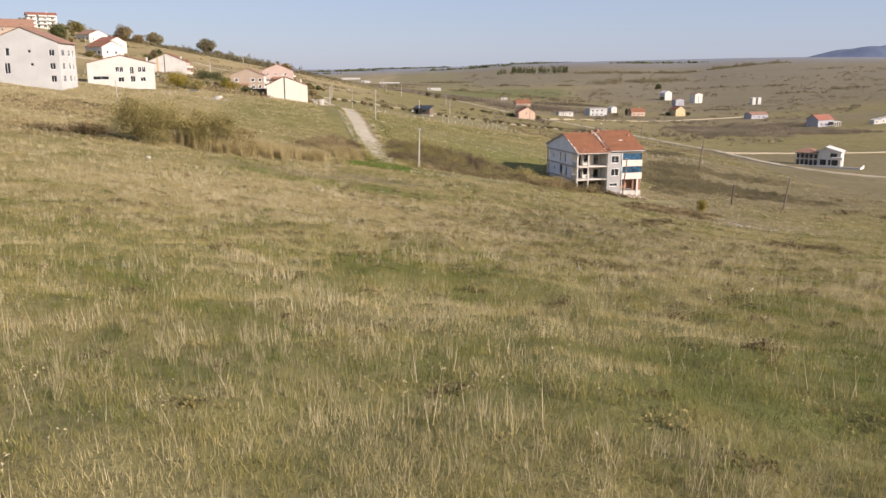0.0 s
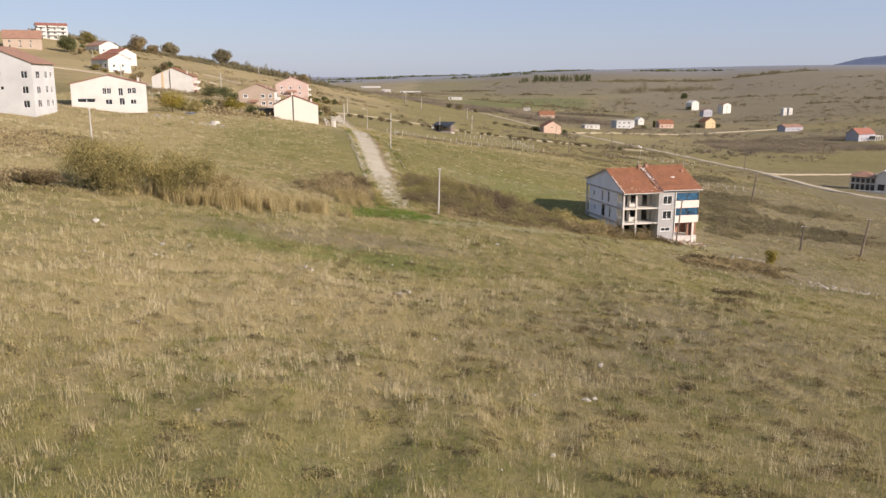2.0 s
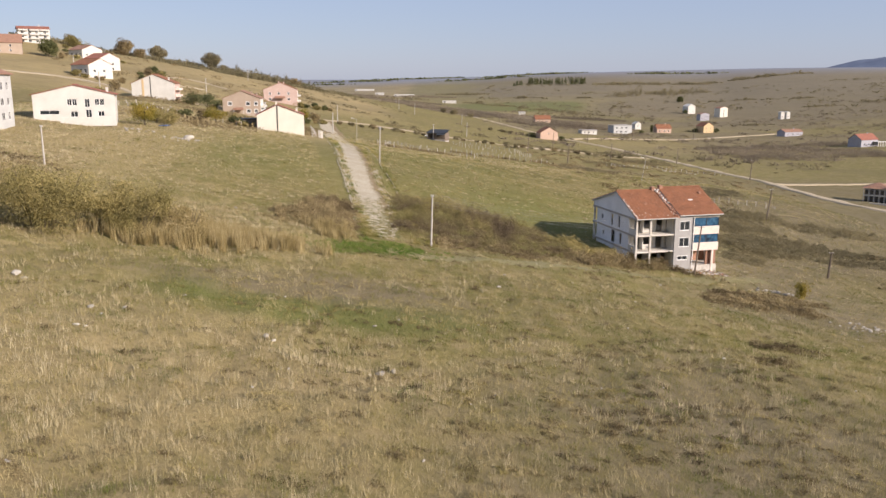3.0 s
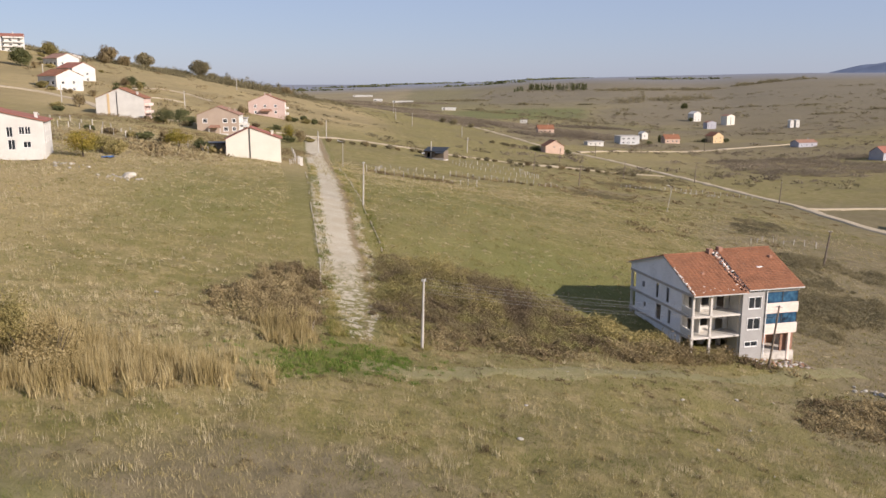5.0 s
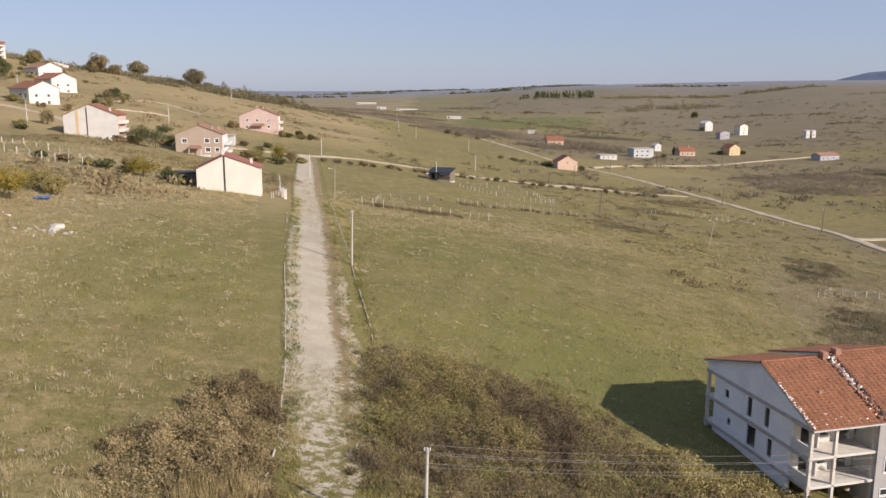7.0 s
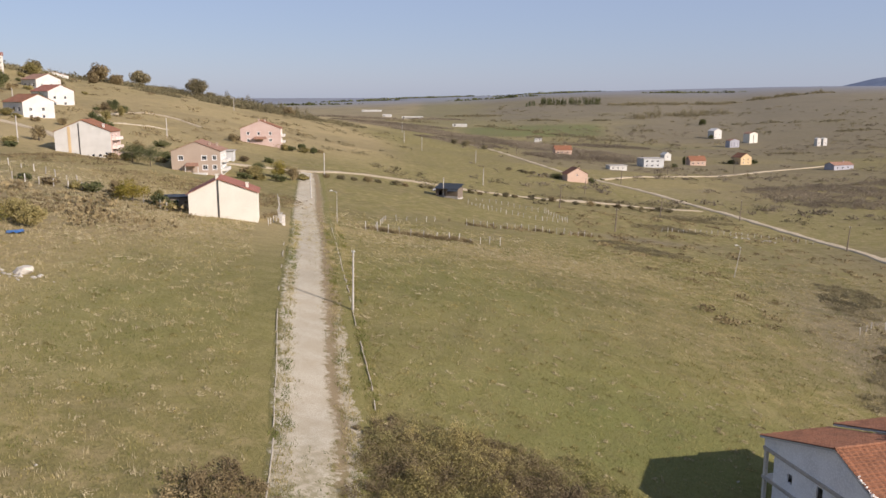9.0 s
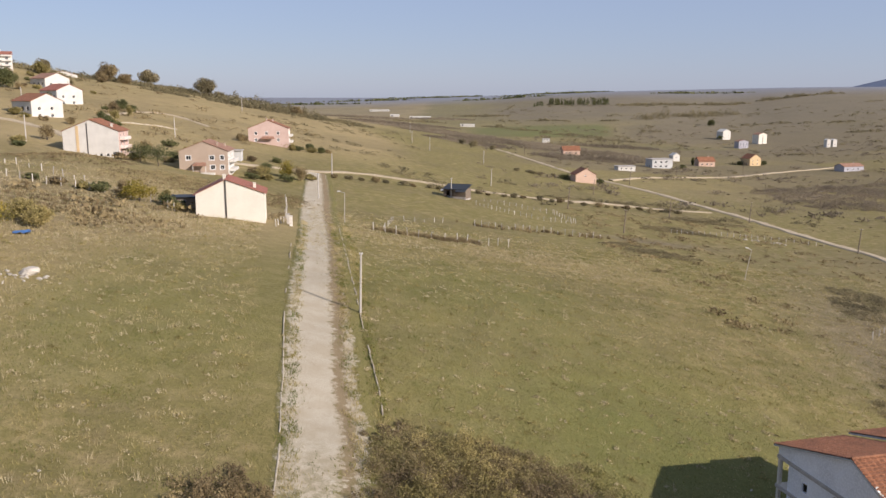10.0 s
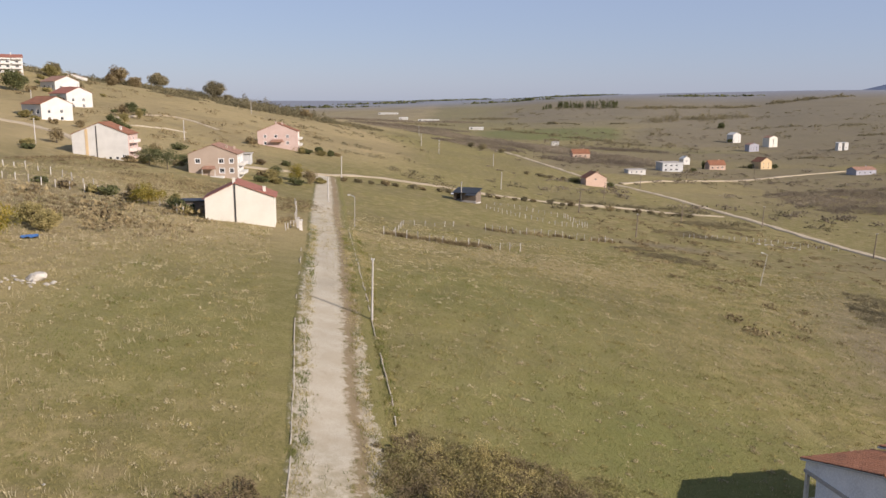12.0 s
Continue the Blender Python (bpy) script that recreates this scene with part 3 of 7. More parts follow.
    lush = lush + 0.22 * bump2(x, y, -4, 2, 7, 7) + 0.3 * bump2(x, y, 10, 8, 9, 9)
    strip = np.exp(-(((u - 0.09) / 0.075) ** 6) - ((y - 1430 - 900 * (u - 0.09)) / 150) ** 6)
    lush = lush + 0.8 * strip + 0.5 * bump2(u, y, 0.22, 1150, 0.08, 60)
    brown = brown * (1 - strip)
    # share of the haze tint, growing with distance over the plain
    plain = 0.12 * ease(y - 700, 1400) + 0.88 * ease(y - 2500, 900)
    return np.clip(np.c_[dry, brown, lush, plain], 0, 1)


def make_ground():
    gx = 40 * np.sinh(np.linspace(-5.4, 5.4, 601))
    gy = 90 + 60 * np.sinh(np.linspace(-5.05, 5.05, 641))
    X, Y = np.meshgrid(gx, gy)
    x, y = X.ravel(), Y.ravel()
    co = np.c_[x, y, land(x, y)]
    nx, ny = len(gx), len(gy)
    i = (np.arange(ny - 1)[:, None] * nx + np.arange(nx - 1)[None]).ravel()
    f = np.c_[i, i + 1, i + nx + 1, i + nx]
    me = bpy.data.meshes.new("ground")
    me.vertices.add(len(co))
    me.vertices.foreach_set("co", co.astype(np.float32).ravel())
    me.loops.add(f.size)
    me.loops.foreach_set("vertex_index", f.astype(np.int32).ravel())
    me.polygons.add(len(f))
    me.polygons.foreach_set("loop_start", np.arange(0, f.size, 4, dtype=np.int32))
    me.polygons.foreach_set("use_smooth", np.ones(len(f), bool))
    me.update(calc_edges=True)
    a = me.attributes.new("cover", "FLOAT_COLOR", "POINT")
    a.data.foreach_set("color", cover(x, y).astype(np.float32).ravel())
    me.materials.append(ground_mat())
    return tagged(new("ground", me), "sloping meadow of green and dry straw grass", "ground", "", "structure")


make_ground()


def track_mat(name, pale, dirt, grass, cover_lo=0.42, cover_hi=0.55):
    m = bpy.data.materials.new(name)
    m.use_nodes = True
    nt = m.node_tree
    N, Lk = nt.nodes, nt.links
    bs = N["Principled BSDF"]
    bs.inputs["Roughness"].default_value = 0.95
    g = N.new("ShaderNodeNewGeometry")
    outs = []
    for sc, de in ((0.5, 6), (2.5, 6), (9.0, 4)):
        n = N.new("ShaderNodeTexNoise")
        n.inputs["Scale"].default_value, n.inputs["Detail"].default_value, n.inputs["Roughness"].default_value = sc, de, 0.68
        Lk.new(g.outputs["Position"], n.inputs["Vector"])
        outs.append(n.outputs["Fac"])

    def ramp(v, lo, hi, a, b):
        r = N.new("ShaderNodeValToRGB")
        r.color_ramp.elements[0].position, r.color_ramp.elements[0].color = lo, (*a, 1)
        r.color_ramp.elements[1].position, r.color_ramp.elements[1].color = hi, (*b, 1)
        Lk.new(v, r.inputs["Fac"])
        return r.outputs["Color"]

    stones = ramp(outs[2], 0.35, 0.6, tuple(c * 0.7 for c in pale), pale)
    mx = N.new("ShaderNodeMix")
    mx.data_type = "RGBA"
    k = N.new("ShaderNodeMapRange")
    k.inputs["From Min"].default_value, k.inputs["From Max"].default_value = 0.45, 0.62
    Lk.new(outs[0], k.inputs["Value"])
    Lk.new(k.outputs["Result"], mx.inputs["Factor"])
    Lk.new(stones, mx.inputs["A"])
    mx.inputs["B"].default_value = (*dirt, 1)
    m2 = N.new("ShaderNodeMix")
    m2.data_type = "RGBA"
    k2 = N.new("ShaderNodeMapRange")
    k2.inputs["From Min"].default_value, k2.inputs["From Max"].default_value = cover_hi, cover_lo
    Lk.new(outs[1], k2.inputs["Value"])
    Lk.new(k2.outputs["Result"], m2.inputs["Factor"])
    Lk.new(mx.outputs["Result"], m2.inputs["A"])
    m2.inputs["B"].default_value = (*grass, 1)
    Lk.new(m2.outputs["Result"], bs.inputs["Base Color"])
    b = N.new("ShaderNodeBump")
    b.inputs["Strength"].default_value, b.inputs["Distance"].default_value = 0.7, 0.08
    Lk.new(outs[2], b.inputs["Height"])
    Lk.new(b.outputs["Normal"], bs.inputs["Normal"])
    return m


GRAVEL = track_mat("pale_gravel", (0.50, 0.44, 0.335), (0.40, 0.34, 0.245), (0.20, 0.175, 0.08), 0.36, 0.43)
WORN = track_mat("worn_gravel", (0.52, 0.45, 0.34), (0.33, 0.27, 0.175), (0.19, 0.165, 0.08), 0.45, 0.50)
DIRT = track_mat("dirt_lane", (0.46, 0.375, 0.25), (0.39, 0.315, 0.20), (0.22, 0.18, 0.09), 0.36, 0.44)
BARE = track_mat("bare_earth", (0.29, 0.23, 0.13), (0.25, 0.20, 0.11), (0.18, 0.16, 0.065), 0.54, 0.66)


def lane_mat():
    """Gravel lane in its verge: stone where wheels run, earth and grass beside it, edges frayed."""
    m = bpy.data.materials.new("lane_and_verge")
    m.use_nodes = True
    nt = m.node_tree
    N, Lk = nt.nodes, nt.links
    bs = N["Principled BSDF"]
    bs.inputs["Roughness"].default_value = 0.95
    bs.inputs["Specular IOR Level"].default_value = 0.1
    g = N.new("ShaderNodeNewGeometry")
    at = N.new("ShaderNodeAttribute")
    at.attribute_name = "lane"
    sp = N.new("ShaderNodeSeparateColor")
    Lk.new(at.outputs["Color"], sp.inputs["Color"])
    noise_out = []
    for sc, de, ro in ((0.32, 4, 0.55), (1.1, 6, 0.68), (13.0, 4, 0.7), (0.9, 7, 0.72)):
        n = N.new("ShaderNodeTexNoise")
        n.inputs["Scale"].default_value, n.inputs["Detail"].default_value, n.inputs["Roughness"].default_value = sc, de, ro
        Lk.new(g.outputs["Position"], n.inputs["Vector"])
        noise_out.append(n.outputs["Fac"])

    def calc(op, *v):
        n = N.new("ShaderNodeMath")
        n.operation = op
        for k, q in enumerate(v):
            if isinstance(q, (int, float)):
                n.inputs[k].default_value = q
            else:
                Lk.new(q, n.inputs[k])
        return n.outputs[0]

    def step(v, lo, hi):
        n = N.new("ShaderNodeMapRange")
        n.inputs["From Min"].default_value, n.inputs["From Max"].default_value = lo, hi
        Lk.new(v, n.inputs["Value"])
        return n.outputs["Result"]

    def mix(f, a, b):
        n = N.new("ShaderNodeMix")
        n.data_type = "RGBA"
        Lk.new(f, n.inputs["Factor"])
        for k, v in (("A", a), ("B", b)):
            if isinstance(v, tuple):
                n.inputs[k].default_value = (*v, 1)
            else:
                Lk.new(v, n.inputs[k])
        return n.outputs["Result"]

    across, wear = sp.outputs["Red"], sp.outputs["Green"]
    fray = calc("MULTIPLY", calc("SUBTRACT", noise_out[1], 0.5), calc("MULTIPLY_ADD", wear, 5.5, 3.6))
    main = calc("ADD", calc("ABSOLUTE", calc("ADD", across, 0.3)), fray)
    rut = calc("ADD", calc("ABSOLUTE", calc("SUBTRACT", across, 4.3)), calc("MULTIPLY_ADD", fray, 0.9, sp.outputs["Blue"]))
    grass = mix(step(noise_out[2], 0.35, 0.65), (0.115, 0.11, 0.038), (0.21, 0.18, 0.072))
    earth = mix(step(noise_out[2], 0.3, 0.7), (0.18, 0.138, 0.08), (0.28, 0.215, 0.125))
    stone = mix(step(noise_out[2], 0.3, 0.62), (0.31, 0.268, 0.19), (0.495, 0.445, 0.34))
    stone = mix(calc("MULTIPLY", step(noise_out[0], 0.40, 0.62), 0.55), stone, (0.35, 0.295, 0.20))
    stone = mix(calc("MULTIPLY", step(noise_out[3], 0.56, 0.70), 0.6), stone, (0.30, 0.25, 0.165))
    c = mix(step(calc("ADD", calc("ABSOLUTE", calc("SUBTRACT", across, 3.2)), fray), 1.7, 0.8), grass, earth)
    c = mix(step(main, 3.05, 2.4), c, stone)
    hole = calc("MULTIPLY", step(noise_out[3], 0.45, 0.53), wear)
    c = mix(hole, c, grass)
    c = mix(calc("MULTIPLY", step(rut, 0.85, 0.4), 0.85), c, stone)
    Lk.new(c, bs.inputs["Base Color"])
    b = N.new("ShaderNodeBump")
    b.inputs["Strength"].default_value, b.inputs["Distance"].default_value = 0.7, 0.08
    Lk.new(noise_out[2], b.inputs["Height"])
    Lk.new(b.outputs["Normal"], bs.inputs["Normal"])
    return m


lane = ribbon("gravel_lane", [(x + 1.2, y) for x, y in [(-6.2, 147), (-8.2, 157), (-10.0, 168), (-11.0, 173), (-12.6, 184), (-14.6, 194), (-17, 209), (-20.9, 233.5), (-28.4, 280), (-36, 322), (-42.4, 363), (-52, 419), (-54, 430)]], 10.4, lane_mat(), 0.12, 1.0, 0.2, "straight pale gravel lane with frayed grassy verges", "road", cols=17, seed=4)
n = len(lane.data.vertices)
co = np.empty(n * 3, np.float32)
lane.data.vertices.foreach_get("co", co)
yy = co.reshape(-1, 3)[:, 1]
co.reshape(-1, 3)[:, 2] -= 0.25 * ease(152 - yy, 4)
lane.data.vertices.foreach_set("co", co)
fr = np.tile(np.linspace(-4, 6.4, 17), n // 17)
fr = fr * (1 + 2.4 * ease(164 - yy, 16)) + 6 * ease(150 - yy, 4)
a = lane.data.attributes.new("lane", "FLOAT_COLOR", "POINT")
a.data.foreach_set("color", np.c_[fr, ease(190 - yy, 30), 0.8 * ease(yy - 205, 20), np.ones(n)].astype(np.float32).ravel())
ribbon("cross_lane", [(-130, 385), (-110, 395), (-85, 410), (-55, 432), (-40.5, 454), (-22, 462), (-2.6, 465), (22, 468), (48, 478), (76, 490), (103, 495), (124, 502)], 4.6, DIRT, 0.3, 3, 0.4, "narrow dirt road crossing below the hill", "road", seed=6)
ribbon("valley_lane", [(10, 900), (39, 829), (63.5, 729), (81.6, 655), (98.7, 620), (118, 574), (128, 524), (136, 488), (141, 440), (147.5, 393), (146, 350), (147.5, 318), (155, 296), (166, 284), (178, 272), (205, 250)], 5.0, DIRT, 0.4, 4, 0.4, "pale dirt road running along the valley", "road", seed=7)
ribbon("farm_lane", [(101, 636), (130, 680), (160, 710), (216, 752), (289, 826), (355, 874)], 4.0, DIRT, 0.6, 6, 0.5, "dirt road to the scattered farmhouses", "road", seed=8)
ribbon("side_lane", [(148, 383), (169, 390), (205, 399), (260, 410)], 3.5, DIRT, 0.4, 4, 0.4, "short dirt lane branching off the valley road", "road", seed=9)
ribbon("hill_lane", [(-215, 430), (-180, 437), (-150, 420), (-130, 396)], 4.0, DIRT, 0.4, 3, 0.3, "dirt lane below the hillside houses", "road", seed=10)
ribbon("terrace_lane", [(-166, 500), (-166, 531), (-161, 558), (-145, 556), (-125, 535)], 3.0, DIRT, 0.35, 3, 0.3, "pale dirt lane on the hillside terrace", "road", seed=12)
ribbon("yard_track", [(-6, 142), (0.8, 142.5), (14.3, 149), (28, 156), (40, 161), (52, 168.5), (60, 172)], 3.4, BARE, 0.07, 1.2, 0.6, "faint earth track towards the unfinished house", "track", seed=11)


# ---- the unfinished house ----
def tiled_slope(x0, x1, y_eave, z_eave, y_ridge, z_ridge, course=0.36):
    """A roof slope in overlapping courses, each lower edge standing proud of the one below."""
    n = int(math.hypot(y_ridge - y_eave, z_ridge - z_eave) / course)
    cols = int((x1 - x0) / 0.6)
    v, f = [], []
    rnd = random.Random(int(x0 * 10 + y_eave))
    for i in range(n):
        for j in range(cols):
            a, b = x0 + (x1 - x0) * j / cols, x0 + (x1 - x0) * (j + 1) / cols
            y0, y1 = y_eave + (y_ridge - y_eave) * i / n, y_eave + (y_ridge - y_eave) * (i + 1) / n
            z0, z1 = z_eave + (z_ridge - z_eave) * i / n, z_eave + (z_ridge - z_eave) * (i + 1) / n
            up = 0.10 + rnd.uniform(-0.015, 0.02)
            k = len(v)
            mid = (a + b) / 2
            v += [(a, y0, z0 + up - 0.03), (mid, y0, z0 + up + 0.03), (b, y0, z0 + up - 0.03), (b, y1, z1 - 0.02), (mid, y1, z1 + 0.04), (a, y1, z1 - 0.02), (a, y0, z0 - 0.04), (b, y0, z0 - 0.04)]
            f += [(k, k + 1, k + 4, k + 5), (k + 1, k + 2, k + 3, k + 4), (k + 6, k + 7, k + 2, k + 1, k)]
    return v, f


def chunk_mesh(seed, material):
    rnd = random.Random(seed)
    bm = bmesh.new()
    bmesh.ops.create_icosphere(bm, subdivisions=1, radius=1.0)
    for q in bm.verts:
        q.co *= rnd.uniform(0.7, 1.2)
    me = bpy.data.meshes.new("fragment")
    bm.to_mesh(me)
    bm.free()
    me.materials.append(material)
    return me


def chunks(name, parent, n, area, size, seed, material, label=""):
    """Broken lumps strewn over an area given by a function of two numbers, each a piece of its own."""
    rnd = random.Random(seed)
    meshes = [chunk_mesh(seed * 10 + k, material) for k in range(4)]
    for _ in range(n):
        s = rnd.uniform(*size)
        o = new(name, rnd.choice(meshes))
        o.parent = parent
        o.matrix_basis = Matrix.Translation(area(rnd.random(), rnd.random())) @ Euler((rnd.uniform(-0.5, 0.5), rnd.uniform(-0.5, 0.5), rnd.uniform(0, 6))).to_matrix().to_4x4() @ Matrix.Diagonal((s, s * rnd.uniform(0.5, 0.9), s * rnd.uniform(0.3, 0.7), 1))
        tagged(o, label)


def ruin():
    W, D, S1, S2, E, R, M, EB = 16.4, 17.6, 3.05, 6.0, 9.0, 12.75, 7.9, 10.0
    ob = thing("unfinished_house", pose(35.7, 169.15, -8.3, 0, 0, 14), "unfinished three-storey house with red tiled roof and open balconies", "house")

    def put(name, bm, m, material, label="", parent=None):
        if m is not None:
            bmesh.ops.transform(bm, matrix=m, verts=bm.verts)
        return part(name, bm, material, parent or ob, label)

    for z in (S1, S2, E):
        put("floor_slab", box(0.02, 0.02, z - 0.26, W - 0.02, D - 0.02, z, 0.02), None, PALECONC, "bare pale concrete floor slab")
    put("ground_slab", box(0.1, 0.1, -1.5, W - 0.1, D - 0.1, 0.05), None, RUBBLE)
    # side wall under the gable, in from both ends where the balconies are
    m = pose(0.06, D - 1.6, 0, 0, 0, -90)
    L = D - 1.6 - 2.9
    ops = [(2.0, 6.9, 0.7, 0.9), (6.0, 6.35, 0.8, 2.1), (8.9, 6.35, 0.8, 2.1), (2.6, 4.0, 0.7, 0.8), (6.2, 3.2, 1.5, 2.3), (9.6, 3.4, 0.8, 2.0)]
    for z0, z1 in ((-1.5, S1 - 0.28), (S1 + 0.02, S2 - 0.28), (S2 + 0.02, E - 0.28)):
        put("side_wall", wall_panel(L, z1 - z0, 0.25, [(a, b - z0, c, d) for a, b, c, d in ops if z0 < b < z1]), m @ pose(0, 0, z0), RAWWHITE, "raw white plastered side wall")
    for a, b, c, d in ops:
        put("window_opening_frame", box(a - 0.02, 0.18, b, a + 0.05, 0.24, b + d), m, DARKFRAME)
    for z in (S1, S2, E):
        put("ledge", box(-0.10, 0.0, z - 0.32, 0.018, D, z + 0.03, 0.02), None, CONCRETE, "grey concrete ledge")
    for x in (0.05, W - 0.27):
        gb = bmesh.new()
        ring = ((0, E + 0.02), (D, E + 0.02), (D, EB), (M, R - 0.08))
        lo = [gb.verts.new((x, yy, zz)) for yy, zz in ring]
        hi = [gb.verts.new((x + 0.22, yy, zz)) for yy, zz in ring]
        gb.faces.new(lo[::-1])
        gb.faces.new(hi)
        for k in range(4):
            gb.faces.new((lo[k], lo[(k + 1) % 4], hi[(k + 1) % 4], hi[k]))
        put("gable", gb, None, RAWWHITE, "raw white gable with dark streaks")
    # columns
    for cx, cy, z0 in ((0.02, 0.02, -1.5), (2.7, 0.02, -1.5), (0.02, D - 0.38, -1.5), (7.35, 0.3, -1.5)):
        put("column", box(cx, cy, z0, cx + 0.34, cy + 0.34, E - 0.27, 0.03), None, PALECONC)
    # recessed wall behind the open balconies
    for z0, z1 in ((S1 + 0.01, S2 - 0.27), (S2 + 0.01, E - 0.27)):
        put("balcony_wall", wall_panel(7.1, z1 - z0, 0.2, [(0.9, 0.02, 1.1, 2.2), (2.7, 0.7, 1.3, 1.5), (5.2, 0.02, 1.2, 2.2)]), pose(0.3, 2.95, z0), WHITE, "white balcony wall with open doorways")
        put("side_return", box(0.08, 0.45, z0, 0.3, 2.9, z0 + 1.0, 0.02), None, WHITE, "white parapet return")
        put("partition", box(2.3, 1.9, z0, 2.5, 2.9, z1, 0.02), None, WHITE)
    put("basement_wall", wall_panel(7.1, S1 + 1.2, 0.2, [(1.0, 1.6, 2.4, 1.8), (4.4, 1.6, 2.0, 1.8)]), pose(0.3, 4.2, -1.5), CONCRETE)
    # grey rendered front block
    gx, gw = 7.5, 3.5
    wins = [(0.95, 6.6, 1.9, 1.6), (0.95, 3.65, 1.9, 1.6), (0.75, 1.25, 1.9, 0.7)]
    put("front_wall", wall_panel(gw, E + 1.5, 0.25, [(a, b + 1.5, c, d) for a, b, c, d in wins]), pose(gx, -0.12, -1.5), GREYWALL, "grey rendered front wall")
    for a, b, c, d in wins:
        window_at(ob, pose(gx, -0.12, 0), a, b, c, d, trim=0.08)
    put("return_wall", box(gx, 0.14, -1.5, gx + 0.2, 2.9, E - 0.27), None, PALEGREY)
    # glazed balconies with pale parapets
    bx = 11.25
    for z in (S1, S2):
        put("parapet", box(bx, -0.10, z - 0.3, W - 0.05, 0.10, z + 1.15, 0.02), None, PALEPINK, "pale pink balcony parapet")
        put("parapet_side", box(W - 0.25, 0.11, z - 0.3, W - 0.05, 2.4, z + 1.15, 0.02), None, PALEPINK)
        gl = put("glazing", box(bx + 0.15, 0.04, z + 1.17, W - 0.2, 0.07, z + 2.65), None, BLUEGLASS, "blue foil glazing over the parapet")
        fr = bmesh.new()
        for k in range(3):
            x = bx + 0.1 + k * (W - 0.3 - bx) / 2
            add_box(fr, x, 0.0, z + 1.16, x + 0.08, 0.12, z + 2.7)
        add_box(fr, bx + 0.1, 0.0, z + 2.66, W - 0.1, 0.12, z + 2.74)
        put("glazing_frame", fr, None, DARKFRAME, "", gl)
    put("downpipe", rod((bx - 0.12, -0.25, -0.5), (bx - 0.12, -0.25, E), 0.08), None, FRAME, "white downpipe")
    # open garage under the balconies, hollow brick half broken away
    put("garage_wall", wall_panel(2.0, 4.4, 0.2, ()), pose(W - 2.1, 0.5, -1.5), BRICK, "broken red hollow-brick wall")
    put("garage_pier", box(W - 1.25, 0.0, -1.5, W - 0.85, 0.35, S1 - 0.27), None, PALEPINK)
    put("garage_back", box(bx, 4.0, -1.5, W - 0.2, 4.2, S1 - 0.27), None, BRICK)
    def heap(a, b):
        x, y = bx - 3 + a * 9.0, -0.4 - b * 2.6
        w = ob.matrix_basis @ Vector((x, y, 0))
        return (x, y, land1(w.x, w.y) + 8.3 + 0.05)

    chunks("broken_brick", ob, 90, heap, (0.08, 0.28), 5, BRICK)
    chunks("broken_block", ob, 70, heap, (0.10, 0.35), 6, RUBBLE)
    for k in range(5):
        hx, hy, hz = heap(0.45 + 0.13 * k, 0.3 + 0.12 * k)
        put("fallen_plank", box(-1.1, -0.12, 0, 1.1, 0.12, 0.06), pose(hx, hy, hz + 0.15, 6, -8, 25 * k), OLDWOOD)
    # right and back walls
    put("right_wall", wall_panel(D - 2.6, E + 1.3, 0.25, [(2, 4.9, 1.2, 1.5), (6, 4.9, 1.2, 1.5), (2, 7.9, 1.2, 1.3), (6, 7.9, 1.2, 1.3)]), pose(W - 0.06, 2.5, -1.5, 0, 0, 90), RAWWHITE)
    put("back_wall", wall_panel(W - 0.8, E + 1.3, 0.25, [(3, 4.9, 1.2, 1.5), (8, 4.9, 1.2, 1.5), (12, 7.9, 1.2, 1.3)]), pose(W - 0.4, D - 1.5, -1.5, 0, 0, 180), RAWWHITE)
    # roof: left half a little lower than the right
    mid = M
    for x0, x1, dz in ((-0.25, 7.75, 0.0), (8.1, W + 0.35, 0.35)):
        for ye, side in ((-0.55, 1), (D + 0.45, -1)):
            ze = (E if side > 0 else EB - 0.15) + 0.05 + dz
            put_v = tiled_slope(x0, x1, ye, ze, mid, R + 0.15 + dz)
            part("roof_slope", put_v, TILE, ob, "red clay roof tiles in courses")
            bm = roof_slab((x0, ye, ze - 0.06), (x1, ye, ze - 0.06), (x1, mid, R + 0.07 + dz), (x0, mid, R + 0.07 + dz), 0.16)
            put("roof_deck", bm, None, PALEGREY)
        put("fascia", box(x0, -0.62, E - 0.12 + dz, x1, -0.552, E + 0.02 + dz), None, PALEGREY, "pale eaves fascia")
        put("ridge_cap", rod((x0, mid, R + 0.2 + dz), (x1, mid, R + 0.2 + dz), 0.13, sides=8), None, TILE, "mortared ridge tiles")
    put("party_kerb", box(7.76, -0.5, E - 0.1, 8.09, 0.0, E + 0.3), None, BRICK)
    slope = (R - E) / (mid + 0.55)

    def seam(a, b):
        y = -0.2 + a * (mid + 0.4)
        return (7.45 + b * 0.95, y, E + 0.2 + (y + 0.55) * slope)

    chunks("tile_fragment", ob, 130, seam, (0.14, 0.40), 8, BRICK)
    chunks("mortar_lump", ob, 40, lambda a, b: seam(0.45 + 0.5 * a, b), (0.16, 0.46), 9, FOAM)
    chunks("dark_debris", ob, 34, lambda a, b: seam(0.4 + 0.6 * a, b), (0.16, 0.4), 13, DARKSHEET)
    chunks("mortar_lump", ob, 60, lambda a, b: (-0.25 + 0.35 * b, -0.5 + a * 6.0, E + 0.15 + a * 6.0 * slope), (0.06, 0.2), 10, FOAM)
    chunks("loose_tile", ob, 14, lambda a, b: (0.5 + a * 7, 0 + b * 1.2, E + 0.3 + b * 1.2 * slope), (0.1, 0.24), 12, FOAM)
